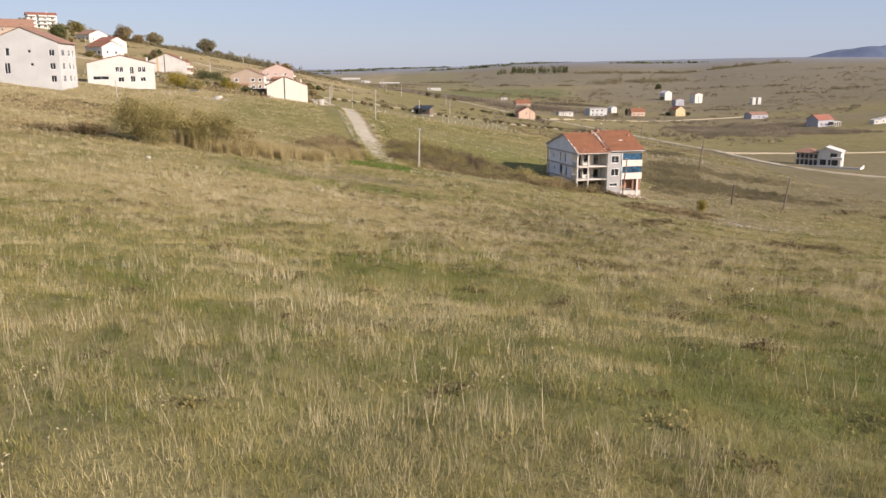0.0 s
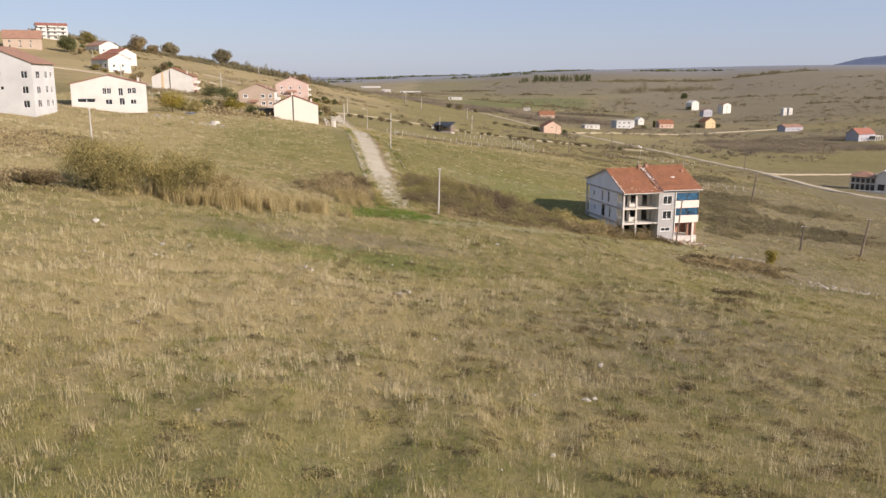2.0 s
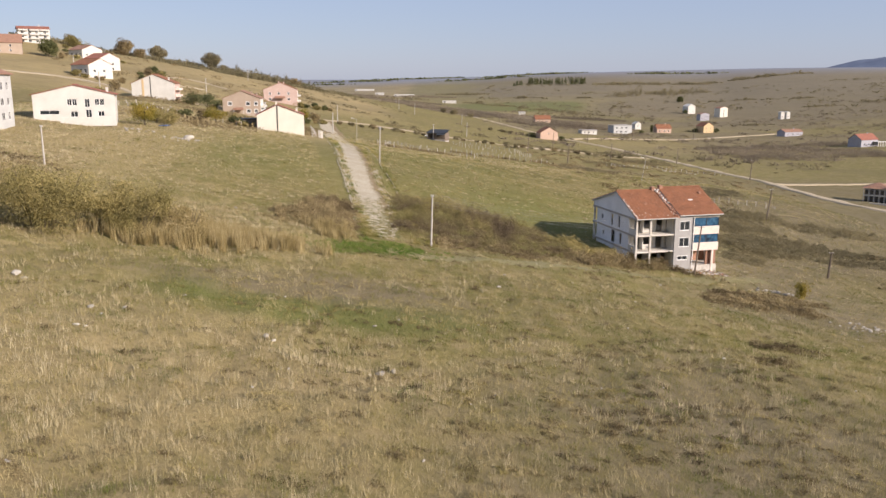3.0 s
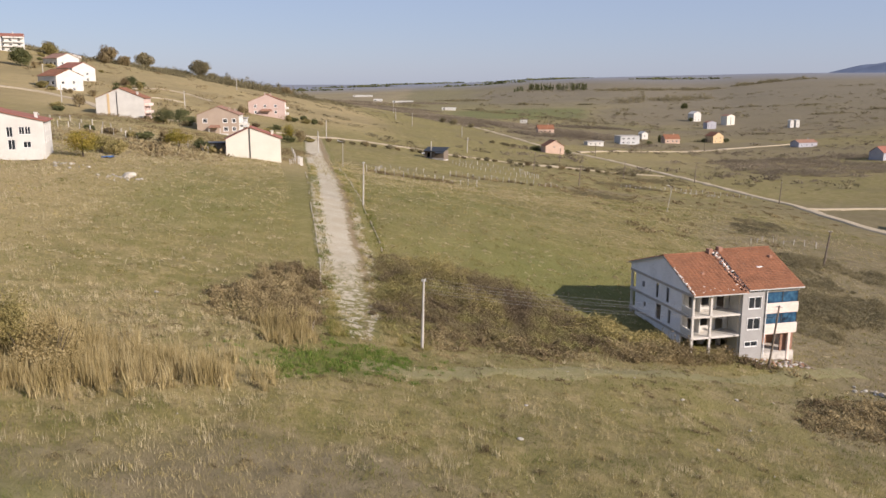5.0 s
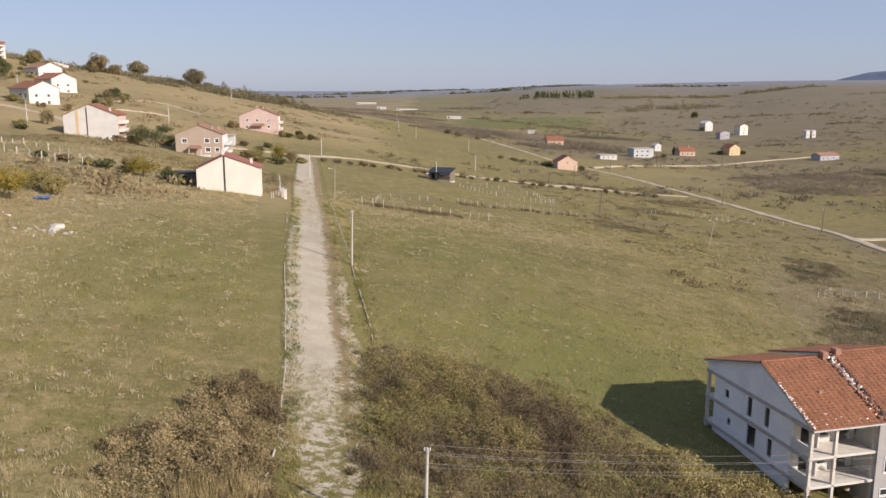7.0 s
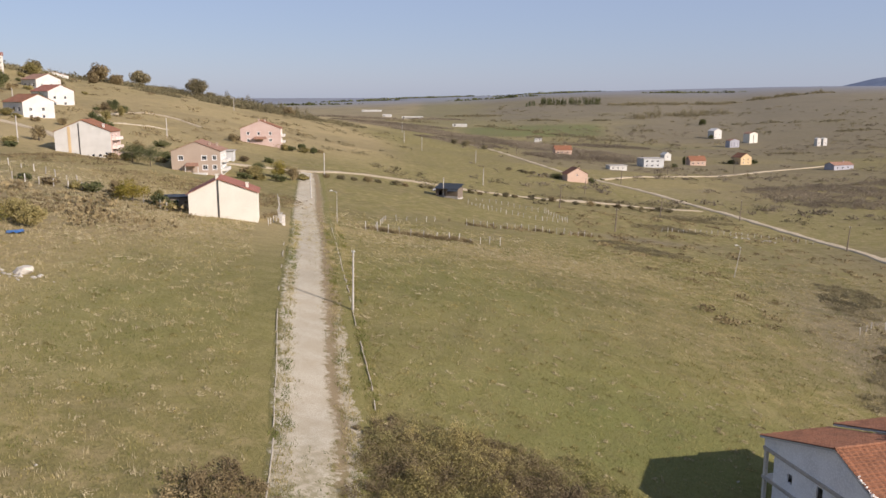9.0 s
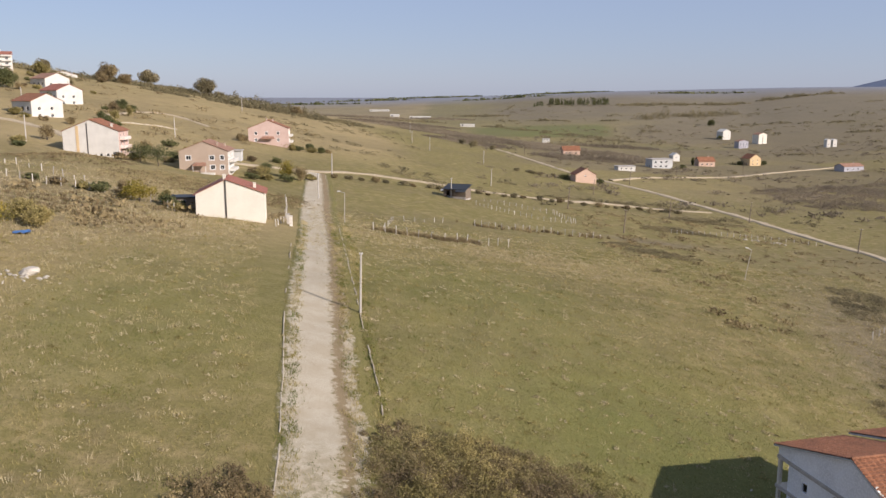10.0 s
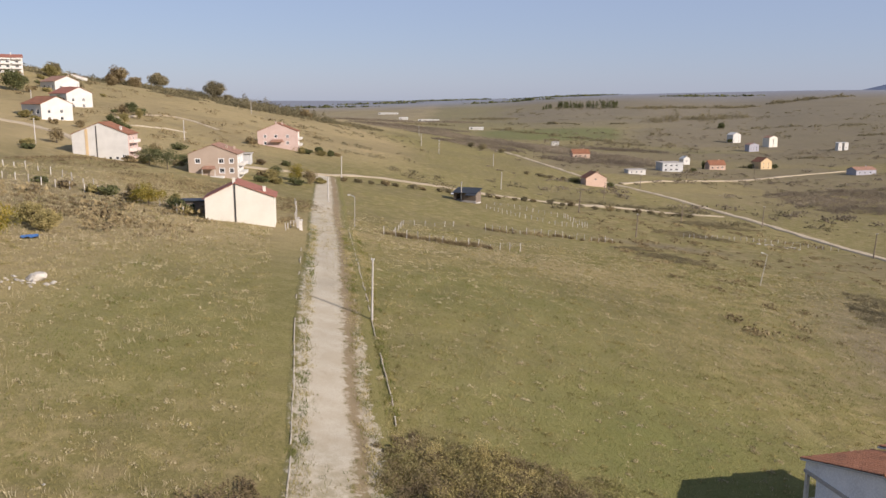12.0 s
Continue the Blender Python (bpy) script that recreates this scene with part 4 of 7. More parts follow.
    for cx, cy, hh in ((7.0, mid - 0.1, 0.75), (8.6, mid, 0.95)):
        put("chimney", box(cx - 0.35, cy - 0.4, R - 0.4, cx + 0.35, cy + 0.4, R + hh, 0.04), None, BRICK, "stub of a brick chimney")
    put("rooflight", box(12.0, 3.6, E + 0.42 + 4.1 * slope, 12.9, 4.4, E + 0.66 + 4.1 * slope, 0.03), None, FRAME, "pale roof light")
    put("roof_vent", box(15.2, 5.4, E + 0.4 + 5.9 * slope, 15.7, 5.9, E + 0.95 + 5.9 * slope, 0.05), None, BRICK)
    put("roof_vent", box(3.2, 3.4, E + 0.1 + 3.9 * slope, 3.7, 3.8, E + 0.4 + 3.9 * slope, 0.04), None, BRICK)
    return ob


ruin()

# ---- houses on the hillside and in the valley ----
W2 = lambda xs, z, w=1.2, h=1.4: [(x, z, w, h) for x in xs]
house("white_gabled_house", "blank cream gable house with red roof beside the lane", -47.3, 285.0, 11, 14.3, 10, 6.4, 3.0, CREAM, REDROOF, right=W2((2, 6), 1.0) + W2((2, 6), 3.8), z=7.4, chimneys=((0.42, 0.1), (0.85, 0.3)), peak=0.44)
bm = box(-0.16, -0.13, -2, 0.16, -0.02, 9.3)
seam = part("dark_joint", bm, DARKFRAME, bpy.data.objects["white_gabled_house"], "dark vertical joint in the gable")
seam.location.x = -0.95
house("taupe_house", "two-storey taupe house with white-framed windows and gable", -80.4, 376, 6, 15.4, 13, 7.2, 3.0, TAUPE, OLDTILE, front=[(2.2, 4.3, 1.5, 1.4), (9.6, 4.3, 1.5, 1.4), (9.8, 1.2, 1.5, 1.4), (13, 4.3, 1.2, 1.4), (13, 1.2, 1.2, 1.4)], right=W2((1.5, 5, 8.5), 1.2) + W2((1.5, 5, 8.5), 4.3), z=9.6, trim=0.16, side_wall=WHITE, chimneys=((0.75, 0.3), (0.85, 0.7)))
ob = bpy.data.objects["taupe_house"]
part("porch_roof", roof_slab((-3.4, -2.0, 2.6), (1.2, -2.0, 2.6), (0.6, 0.0, 3.5), (-2.8, 0.0, 3.5), 0.14), OLDTILE, ob, "small tiled porch roof")
part("porch_step", box(-3.2, -2.4, -1.0, 3.6, -0.02, 0.2, 0.03), WHITE, ob)
for px in (-3.1, 0.9):
    part("porch_post", box(px - 0.1, -1.9, 0.2, px + 0.1, -1.7, 2.55), WHITE, ob)
for z in (0.3, 3.2):
    part("balcony", box(7.72, 3.0, z, 9.3, 12.0, z + 1.0, 0.04), WHITE, ob, "white side balcony")
house("pink_house", "two-storey pink house with red tiled roof", -88.5, 507, 8, 19, 13, 7.4, 3.8, PINK, TILE, front=W2((3, 8, 13.5), 4.4) + W2((3, 13.5), 1.2), right=W2((2, 6, 9), 1.2) + W2((2, 6, 9), 4.4), z=11.5, side_wall=PALEPINK, chimneys=((0.45, 0.3), (0.6, 0.4)), trim=0.12)
ob = bpy.data.objects["pink_house"]
part("porch_roof", roof_slab((-3.4, -2.2, 2.6), (3.0, -2.2, 2.6), (2.4, 0.0, 3.6), (-2.8, 0.0, 3.6), 0.14), OLDTILE, ob)
for z in (0.3, 3.3):
    part("balcony", box(9.55, 2.0, z, 11.2, 11.0, z + 1.0, 0.04), WHITE, ob, "white side balcony")
house("white_duplex", "large blank white gabled house with red roof", -117.4, 378, 7, 17.4, 12, 9.0, 3.6, WHITE, TILE, front=W2((11.2, 13.4), 0.8, 0.9, 0.9) + [(15.4, 0.2, 1.2, 2.1)], right=W2((2, 6), 1.2) + W2((2, 6), 4.2) + W2((2, 6), 6.8, 1.2, 1.2), z=14.0, side_wall=PINK, chimneys=((0.84, 0.25),))
ob = bpy.data.objects["white_duplex"]
part("dark_joint", box(-1.2, -0.12, -2, -0.9, -0.02, 11.6), DARKFRAME, ob, "dark vertical joint in the gable")
part("yellow_strip", box(-4.6, -0.10, -2, -3.7, -0.02, 10.6), YELLOW, ob, "ochre rendered strip")
for z in (3.2, 6.0):
    part("balcony", box(8.72, 1.5, z, 10.3, 9.5, z + 1.0, 0.04), PALEPINK, ob)
house("long_white_house", "long low white house with shallow red roof and forecourt", -84.6, 225.6, 19, 17.9, 13, 5.4, 2.2, WHITE, REDROOF, front=[(1.4, 0.8, 4.2, 1.0), (7.4, 2.9, 1.0, 1.5), (8.5, 2.9, 1.0, 1.5), (11.2, 2.4, 1.1, 2.0), (13.4, 2.9, 1.0, 1.5), (14.5, 2.9, 1.0, 1.5), (8.0, 0.2, 1.6, 1.3), (11.3, -0.2, 1.3, 2.1), (14.0, 0.3, 1.4, 1.2)], right=W2((2, 5, 9), 1.0) + W2((2, 5, 9), 3.2), z=15.6, chimneys=((0.9, 0.4),))
part("terrace_wall", box(-3, -4.2, -1.8, 8.8, -3.9, 0.3, 0.03), WHITE, bpy.data.objects["long_white_house"], "low white forecourt wall")
house("grey_house", "three-storey pale grey house shell with brown roof", -95.6, 191.2, 7, 16.5, 14, 9.9, 3.4, PALEGREY, OLDTILE, front=[(1.6, 6.6, 0.9, 1.9), (4.3, 6.6, 0.9, 1.9), (9.4, 7.3, 0.7, 0.8), (1.9, 3.4, 0.8, 1.6), (3.8, 2.4, 1.3, 2.6), (9.8, 4.2, 0.7, 0.8), (14.2, 6.6, 1.3, 1.6), (14.2, 3.4, 1.3, 1.6), (14.2, 0.4, 1.3, 1.6)], right=[(x, z, w, 1.6) for z in (6.6, 3.4, 0.4) for x, w in ((2, 2.4), (7.5, 1.6), (10.8, 1.2))], z=15.8, chimneys=())
for nm, lb, hx, hy, hw, hz, wm, rm in (("villa_lower", "white hillside villa with red roof and balconies", -173, 464, 15, 24.2, WHITE, TILE), ("villa_middle", "white hillside house with red roof", -194, 531, 15, 29.0, WHITE, REDROOF), ("villa_upper", "white two-storey house with brown tiled roof", -228, 590, 16, 36.0, WHITE, OLDTILE)):
    house("hillside_house", lb, hx, hy, 62, hw, 13, 7.8, 3.0, wm, rm, front=W2((3, 9), 3.9, 1.4) + W2((3, 9), 0.9, 1.4), left=W2((2, 6, 9.5), 0.7, 1.6, 1.9) + W2((2, 6, 9.5), 3.7, 1.6, 1.9), z=hz, group="hillside houses")
house("hillside_house", "low house with orange tiled roof among trees", -272, 690, 40, 20, 11, 4.2, 2.6, WHITE, TILE, front=W2((3, 8, 13), 1.0), left=W2((2, 6), 1.0), z=44.0, group="hillside houses")
house("apartment_house", "white four-storey apartment house with balconies", -276, 612, 30, 20, 12, 9.6, 1.8, WHITE, REDROOF, front=[(x, z, 1.8, 1.7) for x in (2, 6.5, 11, 16) for z in (0.6, 3.2, 5.8, 7.8)], right=[(x, z, 1.4, 1.4) for x in (2, 6, 9.5) for z in (0.8, 3.6, 6.4, 9)], z=49.0, gable_front=False, sink=6)
ob = bpy.data.objects["apartment_house"]
for z in (2.7, 5.5, 8.3):
    for x in (-9.5, -2.5, 4.0):
        part("balcony", box(x, -1.5, z, x + 5.5, -0.02, z + 1.0, 0.04), WHITE, ob)
house("old_stone_house", "old brownish stone house with wide tiled roof", -265, 546, 25, 22, 14, 6.5, 5.0, TAUPE, OLDTILE, front=W2((3, 9, 15), 1.0) + W2((3, 9, 15), 3.8), gable_front=False)

FARM = "scattered valley houses"
house("peach_house", "small peach gabled house with red roof by the valley road", 79, 596, 10, 12.5, 10, 5.0, 3.4, PEACH, TILE, front=[(5.4, 3.8, 1.0, 0.9)], right=W2((2, 6), 1.0), group=FARM)
house("peach_house", "orange-walled house with red hipped roof", 113, 892, 4, 16, 12, 4.6, 3.6, PEACH, TILE, front=W2((2, 6, 11), 1.4, 1.6), gable_front=False, group=FARM)
house("white_hut", "small white flat-roofed hut in the scrub", 117.5, 1146, 0, 9, 6, 5.0, 0, WHITE, CONCRETE, front=W2((2, 5.5), 3), chimneys=(), group=FARM)
house("low_white_shed", "low white shed with flat roof", 134, 742, 12, 14, 8, 3.4, 0, WHITE, CONCRETE, front=W2((2, 6, 10), 1), chimneys=(), group=FARM)
house("grey_block_house", "grey concrete house with flat roof", 178, 808, 15, 19, 12, 7.6, 0, PALEGREY, CONCRETE, front=W2((2, 7, 12), 4.6, 2.2) + W2((2, 7, 12), 1.0, 2.2), left=W2((2, 6), 1), chimneys=(), group=FARM)
house("small_white_house", "small white gabled house", 220, 920, 20, 7.5, 7, 6.0, 2.2, WHITE, WHITE, front=W2((3,), 3), group=FARM)
house("orange_house", "orange house with hipped red roof", 233.5, 866, 6, 15, 11, 4.8, 3.6, PEACH, TILE, front=W2((2, 7, 11), 1.4, 1.6), gable_front=False, group=FARM)
house("ochre_house", "ochre gabled house with red roof", 289, 897, 22, 13, 12, 7.0, 3.8, YELLOW, TILE, front=W2((3, 8.5), 4.2) + W2((3, 8.5), 1.0), left=W2((2, 7), 1), group=FARM)
house("white_tower_house", "tall narrow white house on the far slope", 411, 1352, 25, 15, 13, 12, 3.5, WHITE, WHITE, front=W2((3, 10), 2) + W2((3, 10), 6), group=FARM)
house("white_tower_house", "tall cream house in two blocks", 433, 1266, 25, 15, 12, 13, 2.5, CREAM, OLDTILE, front=[(6.8, 0.5, 1.2, 11.5)], group=FARM)
house("lilac_house", "small lilac and white house with terrace", 379, 1187, 15, 14, 10, 9, 2.0, BLUEWALL, OLDTILE, front=W2((2, 6, 10), 2) + W2((2, 6, 10), 5), group=FARM)
for dx in (-4.6, 3.2):
    house("white_pair_house", "small white tower-like house, one of two", 487.5 + dx, 1173, 12, 5.5, 6, 9.5, 0.8, WHITE, WHITE, front=W2((2,), 3), chimneys=(), group=FARM)
house("lilac_bungalow", "low lilac bungalow with terrace", 352, 833, 20, 22, 11, 4.2, 2.2, BLUEWALL, OLDTILE, front=W2((3, 9, 15), 1, 1.8), gable_front=False, group=FARM)
# the walls' bluish shade is put into their colour with BLUEWALL
house("red_roof_house", "house with bluish shade-coloured walls, bright red hipped roof and white porch", 340, 668, 25, 19, 12, 5.6, 4.0, BLUEWALL, REDROOF, front=W2((3, 8, 13), 1.2, 1.8), gable_front=False, group=FARM)
ob = bpy.data.objects["red_roof_house"]
part("porch_roof", box(3.5, -5.0, 3.6, 12.5, -0.1, 4.0, 0.05), WHITE, ob, "white porch roof slab")
for px in (3.8, 6.6, 9.4, 12.2):
    part("porch_post", box(px - 0.3, -4.9, -2.0, px + 0.3, -4.4, 3.58), WHITE, ob)
part("terrace_wall", box(3.0, -7.0, -2.5, 19.0, -6.6, 0.4, 0.04), WHITE, ob, "white terrace wall")

VILLA = (167.0, 322)


def white_villa():
    """A modern villa: a white two-storey block with a slanting roof, a dark glazed wing under a dark hipped roof, and a walled terrace."""
    x, y = VILLA
    ob = thing("white_villa", pose(x, y, land1(x, y), 0, 0, -35), "modern white villa with dark glazed wing and terrace", "house", FARM)
    front = [(0.8, 0.4, 2.4, 2.3), (4.0, 0.4, 3.6, 2.3), (4.6, 3.6, 2.6, 1.8)]
    part("front_wall", wall_panel(8.6, 8.6, 0.25, [(a, b + 2.5, c, d) for a, b, c, d in front]), WHITE, ob).matrix_basis = pose(-1.0, 0, -2.5)
    for a, b, c, d in front:
        window_at(ob, pose(-1.0, 0, 0), a, b, c, d, DARKFRAME)
    part("side_wall", box(-1.0, 0.26, -2.5, -0.75, 9.0, 6.1), WHITE, ob)
    part("side_wall", box(7.35, 0.26, -2.5, 7.6, 9.0, 5.6), WHITE, ob)
    part("back_wall", box(-1.0, 9.02, -2.5, 7.6, 9.25, 6.0), WHITE, ob)
    gable = gable_panel(8.6, 1.7, 0.25, 0.3)
    part("gable", gable, WHITE, ob).matrix_basis = pose(-1.0, 0, 6.1)
    px = -1.0 + 8.6 * 0.3
    part("roof_slope", roof_slab((-1.7, -0.5, 5.75), (-1.7, 9.6, 5.75), (px, 9.6, 8.0), (px, -0.5, 8.0), 0.18), WHITE, ob)
    part("roof_slope", roof_slab((8.2, -0.5, 6.05), (8.2, 9.6, 6.05), (px, 9.6, 8.0), (px, -0.5, 8.0), 0.18), WHITE, ob)
    part("balcony", box(4.2, -1.6, 2.9, 8.4, -0.02, 3.9, 0.05), WHITE, ob, "white balcony parapet")
    for cx in (4.3, 8.1):
        part("balcony_post", box(cx - 0.12, -1.5, -2.0, cx + 0.12, -1.3, 2.88), WHITE, ob)
    part("wing_core", box(-9.6, 1.2, -2.5, -1.05, 8.5, 4.9), BLUEWALL, ob, "lilac inner wall of the glazed wing")
    for k in range(6):
        cx = -9.9 + k * 1.74
        part("wing_post", box(cx - 0.13, 0.3, -2.5, cx + 0.13, 0.6, 5.0), WHITE, ob)
        if k < 5:
            part("wing_pane", box(cx + 0.45, 0.5, 0.1, cx + 1.5, 0.54, 2.3), GLASS, ob)
            part("wing_pane", box(cx + 0.45, 0.5, 2.9, cx + 1.5, 0.54, 4.5), GLASS, ob)
            part("wing_panel", box(cx + 0.15, 0.42, 2.32, cx + 1.58, 0.56, 2.88), WHITE, ob)
    part("wing_beam", box(-10.1, 0.2, 4.95, -1.05, 8.8, 5.2), WHITE, ob)
    apex = (-5.6, 4.5, 7.2)
    hip = bmesh.new()
    ring = [hip.verts.new(p) for p in ((-10.6, -0.3, 5.22), (-0.9, -0.3, 5.22), (-0.9, 9.2, 5.22), (-10.6, 9.2, 5.22))]
    top = hip.verts.new(apex)
    hip.faces.new(ring[::-1])
    for k in range(4):
        hip.faces.new((ring[k], ring[(k + 1) % 4], top))
    part("wing_roof", hip, OLDTILE, ob, "brown hipped wing roof")
    part("terrace_wall", box(-7.0, -6.0, -2.5, 16.0, -5.7, 0.7, 0.04), WHITE, ob, "white terrace wall")
    part("terrace_wall", box(15.7, -5.68, -2.5, 16.0, 6.0, 0.7, 0.04), WHITE, ob, "white terrace wall")
    part("terrace", box(-6.9, -5.68, -2.5, 15.6, -0.02, -0.1), CONCRETE, ob)


white_villa()
for k in range(3):
    house("white_cabin", "white low cabin beside the valley road", 384 + k * 9, 668 + 6 * k, 10, 7, 5, 3.2 + 0.5 * k, 1.0, WHITE, WHITE, front=W2((2,), 1), chimneys=(), group=FARM)
for sx, sy, sw, sh in ((-66, 1778, 42, 2.6), (-122, 1842, 18, 3.4), (25, 1508, 24, 2.6), (-190, 2250, 50, 3)):
    house("long_shed", "long pale shed far down the valley", sx, sy, 0, sw, 14, sh, 1.6, WHITE, WHITE, front=[(2, 1, 3, 3)], gable_front=False, chimneys=(), group="far sheds")


# ---- shed, car and yard things ----
def garden_shed():
    ob = thing("garden_shed", pose(-3.4, 425, land1(-3.4, 425), 0, 0, -20), "dark sheet-roofed shed beside the fenced plot", "shed")
    part("shed_wall", wall_panel(9, 3.0, 0.12, [(1.2, 0.3, 1.4, 2.1), (4.5, 1.1, 1.6, 1.0)]), OLDWOOD, ob)
    for x in (0, 8.85):
        part("side_wall", box(x, 0.13, -0.8, x + 0.15, 6, 3.0), OLDWOOD, ob)
    part("back_wall", box(0, 6.0, -0.8, 9, 6.15, 3.0), OLDWOOD, ob)
    part("plinth", box(0.02, 0.02, -1.5, 8.98, 6.1, -0.05), CONCRETE, ob)
    part("shed_roof", roof_slab((-0.5, -0.8, 2.9), (9.5, -0.8, 2.9), (9.5, 6.6, 4.3), (-0.5, 6.6, 4.3), 0.12), DARKSHEET, ob, "dark lean-to roof")
    part("awning", roof_slab((5.6, -3.4, 2.3), (9.6, -3.4, 2.3), (9.6, -0.7, 2.8), (5.6, -0.7, 2.8), 0.08), DARKSHEET, ob)
    for x in (5.8, 9.4):
        part("awning_post", rod((x, -3.2, -0.8), (x, -3.2, 2.25), 0.07), OLDWOOD, ob)


garden_shed()


def white_car():
    ob = thing("parked_car", pose(-2.5, 441, land1(-2.5, 441) + 0.15, 0, 0, -15), "white car parked beside the shed", "car")
    bm = box(-2.1, -0.85, 0.3, 2.1, 0.85, 0.85, 0.12)
    vs = add_box(bm, -1.3, -0.75, 0.85, 1.2, 0.75, 1.45, 0.1)
    for v in bm.verts:
        if v.co.z > 1.2:
            v.co.x *= 0.72
            v.co.y *= 0.88
    part("body", bm, CARPAINT, ob)
    part("windscreen", box(-1.12, -0.7, 0.95, -1.08, 0.7, 1.35), GLASS, ob)
    for sy in (-0.775, 0.755):
        part("side_window", box(-0.85, sy, 0.95, 0.85, sy + 0.02, 1.32), GLASS, ob)
    for x in (-1.3, 1.3):
        for sy in (-0.86, 0.66):
            part("wheel", rod((x, sy, 0.3), (x, sy + 0.2, 0.3), 0.32, sides=14), RUBBER, ob)


white_car()


# ---- poles and wires ----
def power_pole(x, y, height, lean=(0, 0), material=None, label="", arms=1, wood=False, lamp=False, group="utility poles"):
    z = land1(x, y)
    ob = thing("street_lamp" if lamp else "utility_pole", pose(x, y, z, lean[1], lean[0], 0), label or ("leaning wooden utility pole in the grass" if wood else "pale concrete utility pole beside the lane"), "street lamp" if lamp else "pole", group)
    m = material or (OLDWOOD if wood else POLE)
    reach = 0.45 if wood else 0.24
    part("shaft", rod((0, 0, -0.8), (0, 0, height), (0.24 if group == "valley poles" else 0.17) if not lamp else 0.09, (0.16 if group == "valley poles" else 0.11) if not lamp else 0.06, 10), m, ob)
    for k in range(arms):
        zz = height - 0.25 - 0.7 * k
        arm = part("crossarm", box(-reach, -0.05, zz, reach, 0.05, zz + 0.08, 0.01), GALV if not wood else OLDWOOD, ob)
        for xx in (-0.4, -0.15, 0.15, 0.4) if wood else (-0.19, 0.19):
            part("insulator", rod((xx, 0, zz + 0.1), (xx, 0, zz + 0.28), 0.05, 0.035, 6), FRAME, arm)
    if lamp:
        part("arm", rod((0, 0, height - 0.1), (-1.1, -0.2, height + 0.35), 0.04), GALV, ob)
        bm = box(-1.7, -0.35, height + 0.27, -1.0, -0.05, height + 0.42, 0.05)
        part("lamp_head", bm, FRAME, ob, "white lamp head")
    return ob


power_pole(0.0, 150.0, 7.9, (1.5, 0), arms=1)
power_pole(-12.4, 220.1, 8.5, (1.5, 0), arms=1)
power_pole(-65.5, 168.0, 6.6, (0, 0), label="pale concrete pole on the slope behind the bushes")
power_pole(46.0, 168.0, 8.6, (5, 0), wood=True, label="leaning wooden pole with wires by the unfinished house")
for px, py, ph, pl in ((-47.1, 431, 8.5, 1), (47.6, 447, 8.5, 4), (72.2, 530, 8, 3), (59, 390, 8, 3), (92.6, 458.7, 8.5, 4), (131.3, 471, 9, 3), (143.2, 397, 9, 3), (18.3, 498.8, 8, 2), (-15.6, 669, 9, 1), (205.7, 568, 8.5, 3), (-41.6, 915, 10, 0), (-119, 464, 8.5, 0), (-143, 386.6, 8.5, 0), (90, 183, 8.2, 8), (89, 243.5, 8.2, 6), (77, 183, 5.2, 3), (110, 620, 8, 2), (170, 735, 8, 1), (240, 790, 8, 1), (-0.5, 424, 7.5, 1), (-30, 720, 9, 0), (20, 640, 8, 1), (60, 800, 9, 1), (-39.5, 352, 7.5, 0), (-200, 495, 8, 0), (-208, 560, 9, 0), (-150, 700, 9, 0)):
    power_pole(px, py, ph, (pl, 0), wood=(py > 60 and px > 40), group="valley poles")
power_pole(-26.2, 309, 7.5, (1, 0), lamp=True, arms=0, label="slim street lamp beside the gravel lane")
power_pole(71, 306.5, 7.6, (9, 0), lamp=True, arms=0, label="leaning street lamp with white head in the field")


def power_line(a, b, offs, sag=0.7):
    ob = thing("power_line", Matrix(), "slack overhead wires between two poles", "wires")
    a, b = Vector(a), Vector(b)
    side = Vector((b.y - a.y, a.x - b.x, 0)).normalized()
    for dx, dz in offs:
        pts = []
        for k in range(17):
            t = k / 16
            pts.append(a.lerp(b, t) + side * dx + Vector((0, 0, dz - 4 * sag * t * (1 - t))))
        v, f = [], []
        for k, p in enumerate(pts):
            v += [tuple(p + 0.012 * (side * math.cos(c) + Vector((0, 0, math.sin(c))))) for c in (0.8, 2.4, 3.9, 5.5)]
            if k:
                f += [(4 * k - 4 + c, 4 * k - 4 + (c + 1) % 4, 4 * k + (c + 1) % 4, 4 * k + c) for c in range(4)]
        bm = (v, f)
        part("wire", bm, WIRE, ob)


power_line((0.2, 150, 7.75), (46.7, 168, land1(46, 168) + 8.3), ((-0.3, 0.0), (0.3, -0.3), (-0.3, -0.7), (0.3, -1.1), (0, -1.5)), 0.9)


# ---- fences and kerbs ----
POST_ME = {}


def post_mesh(h, r, material):
    key = (h, r, material.name)
    if key not in POST_ME:
        bm = box(-r, -r, -0.4, r, r, h, 0.015)
        me = bpy.data.meshes.new("post")
        bm.to_mesh(me)
        bm.free()
        me.materials.append(material)
        POST_ME[key] = me
    return POST_ME[key]


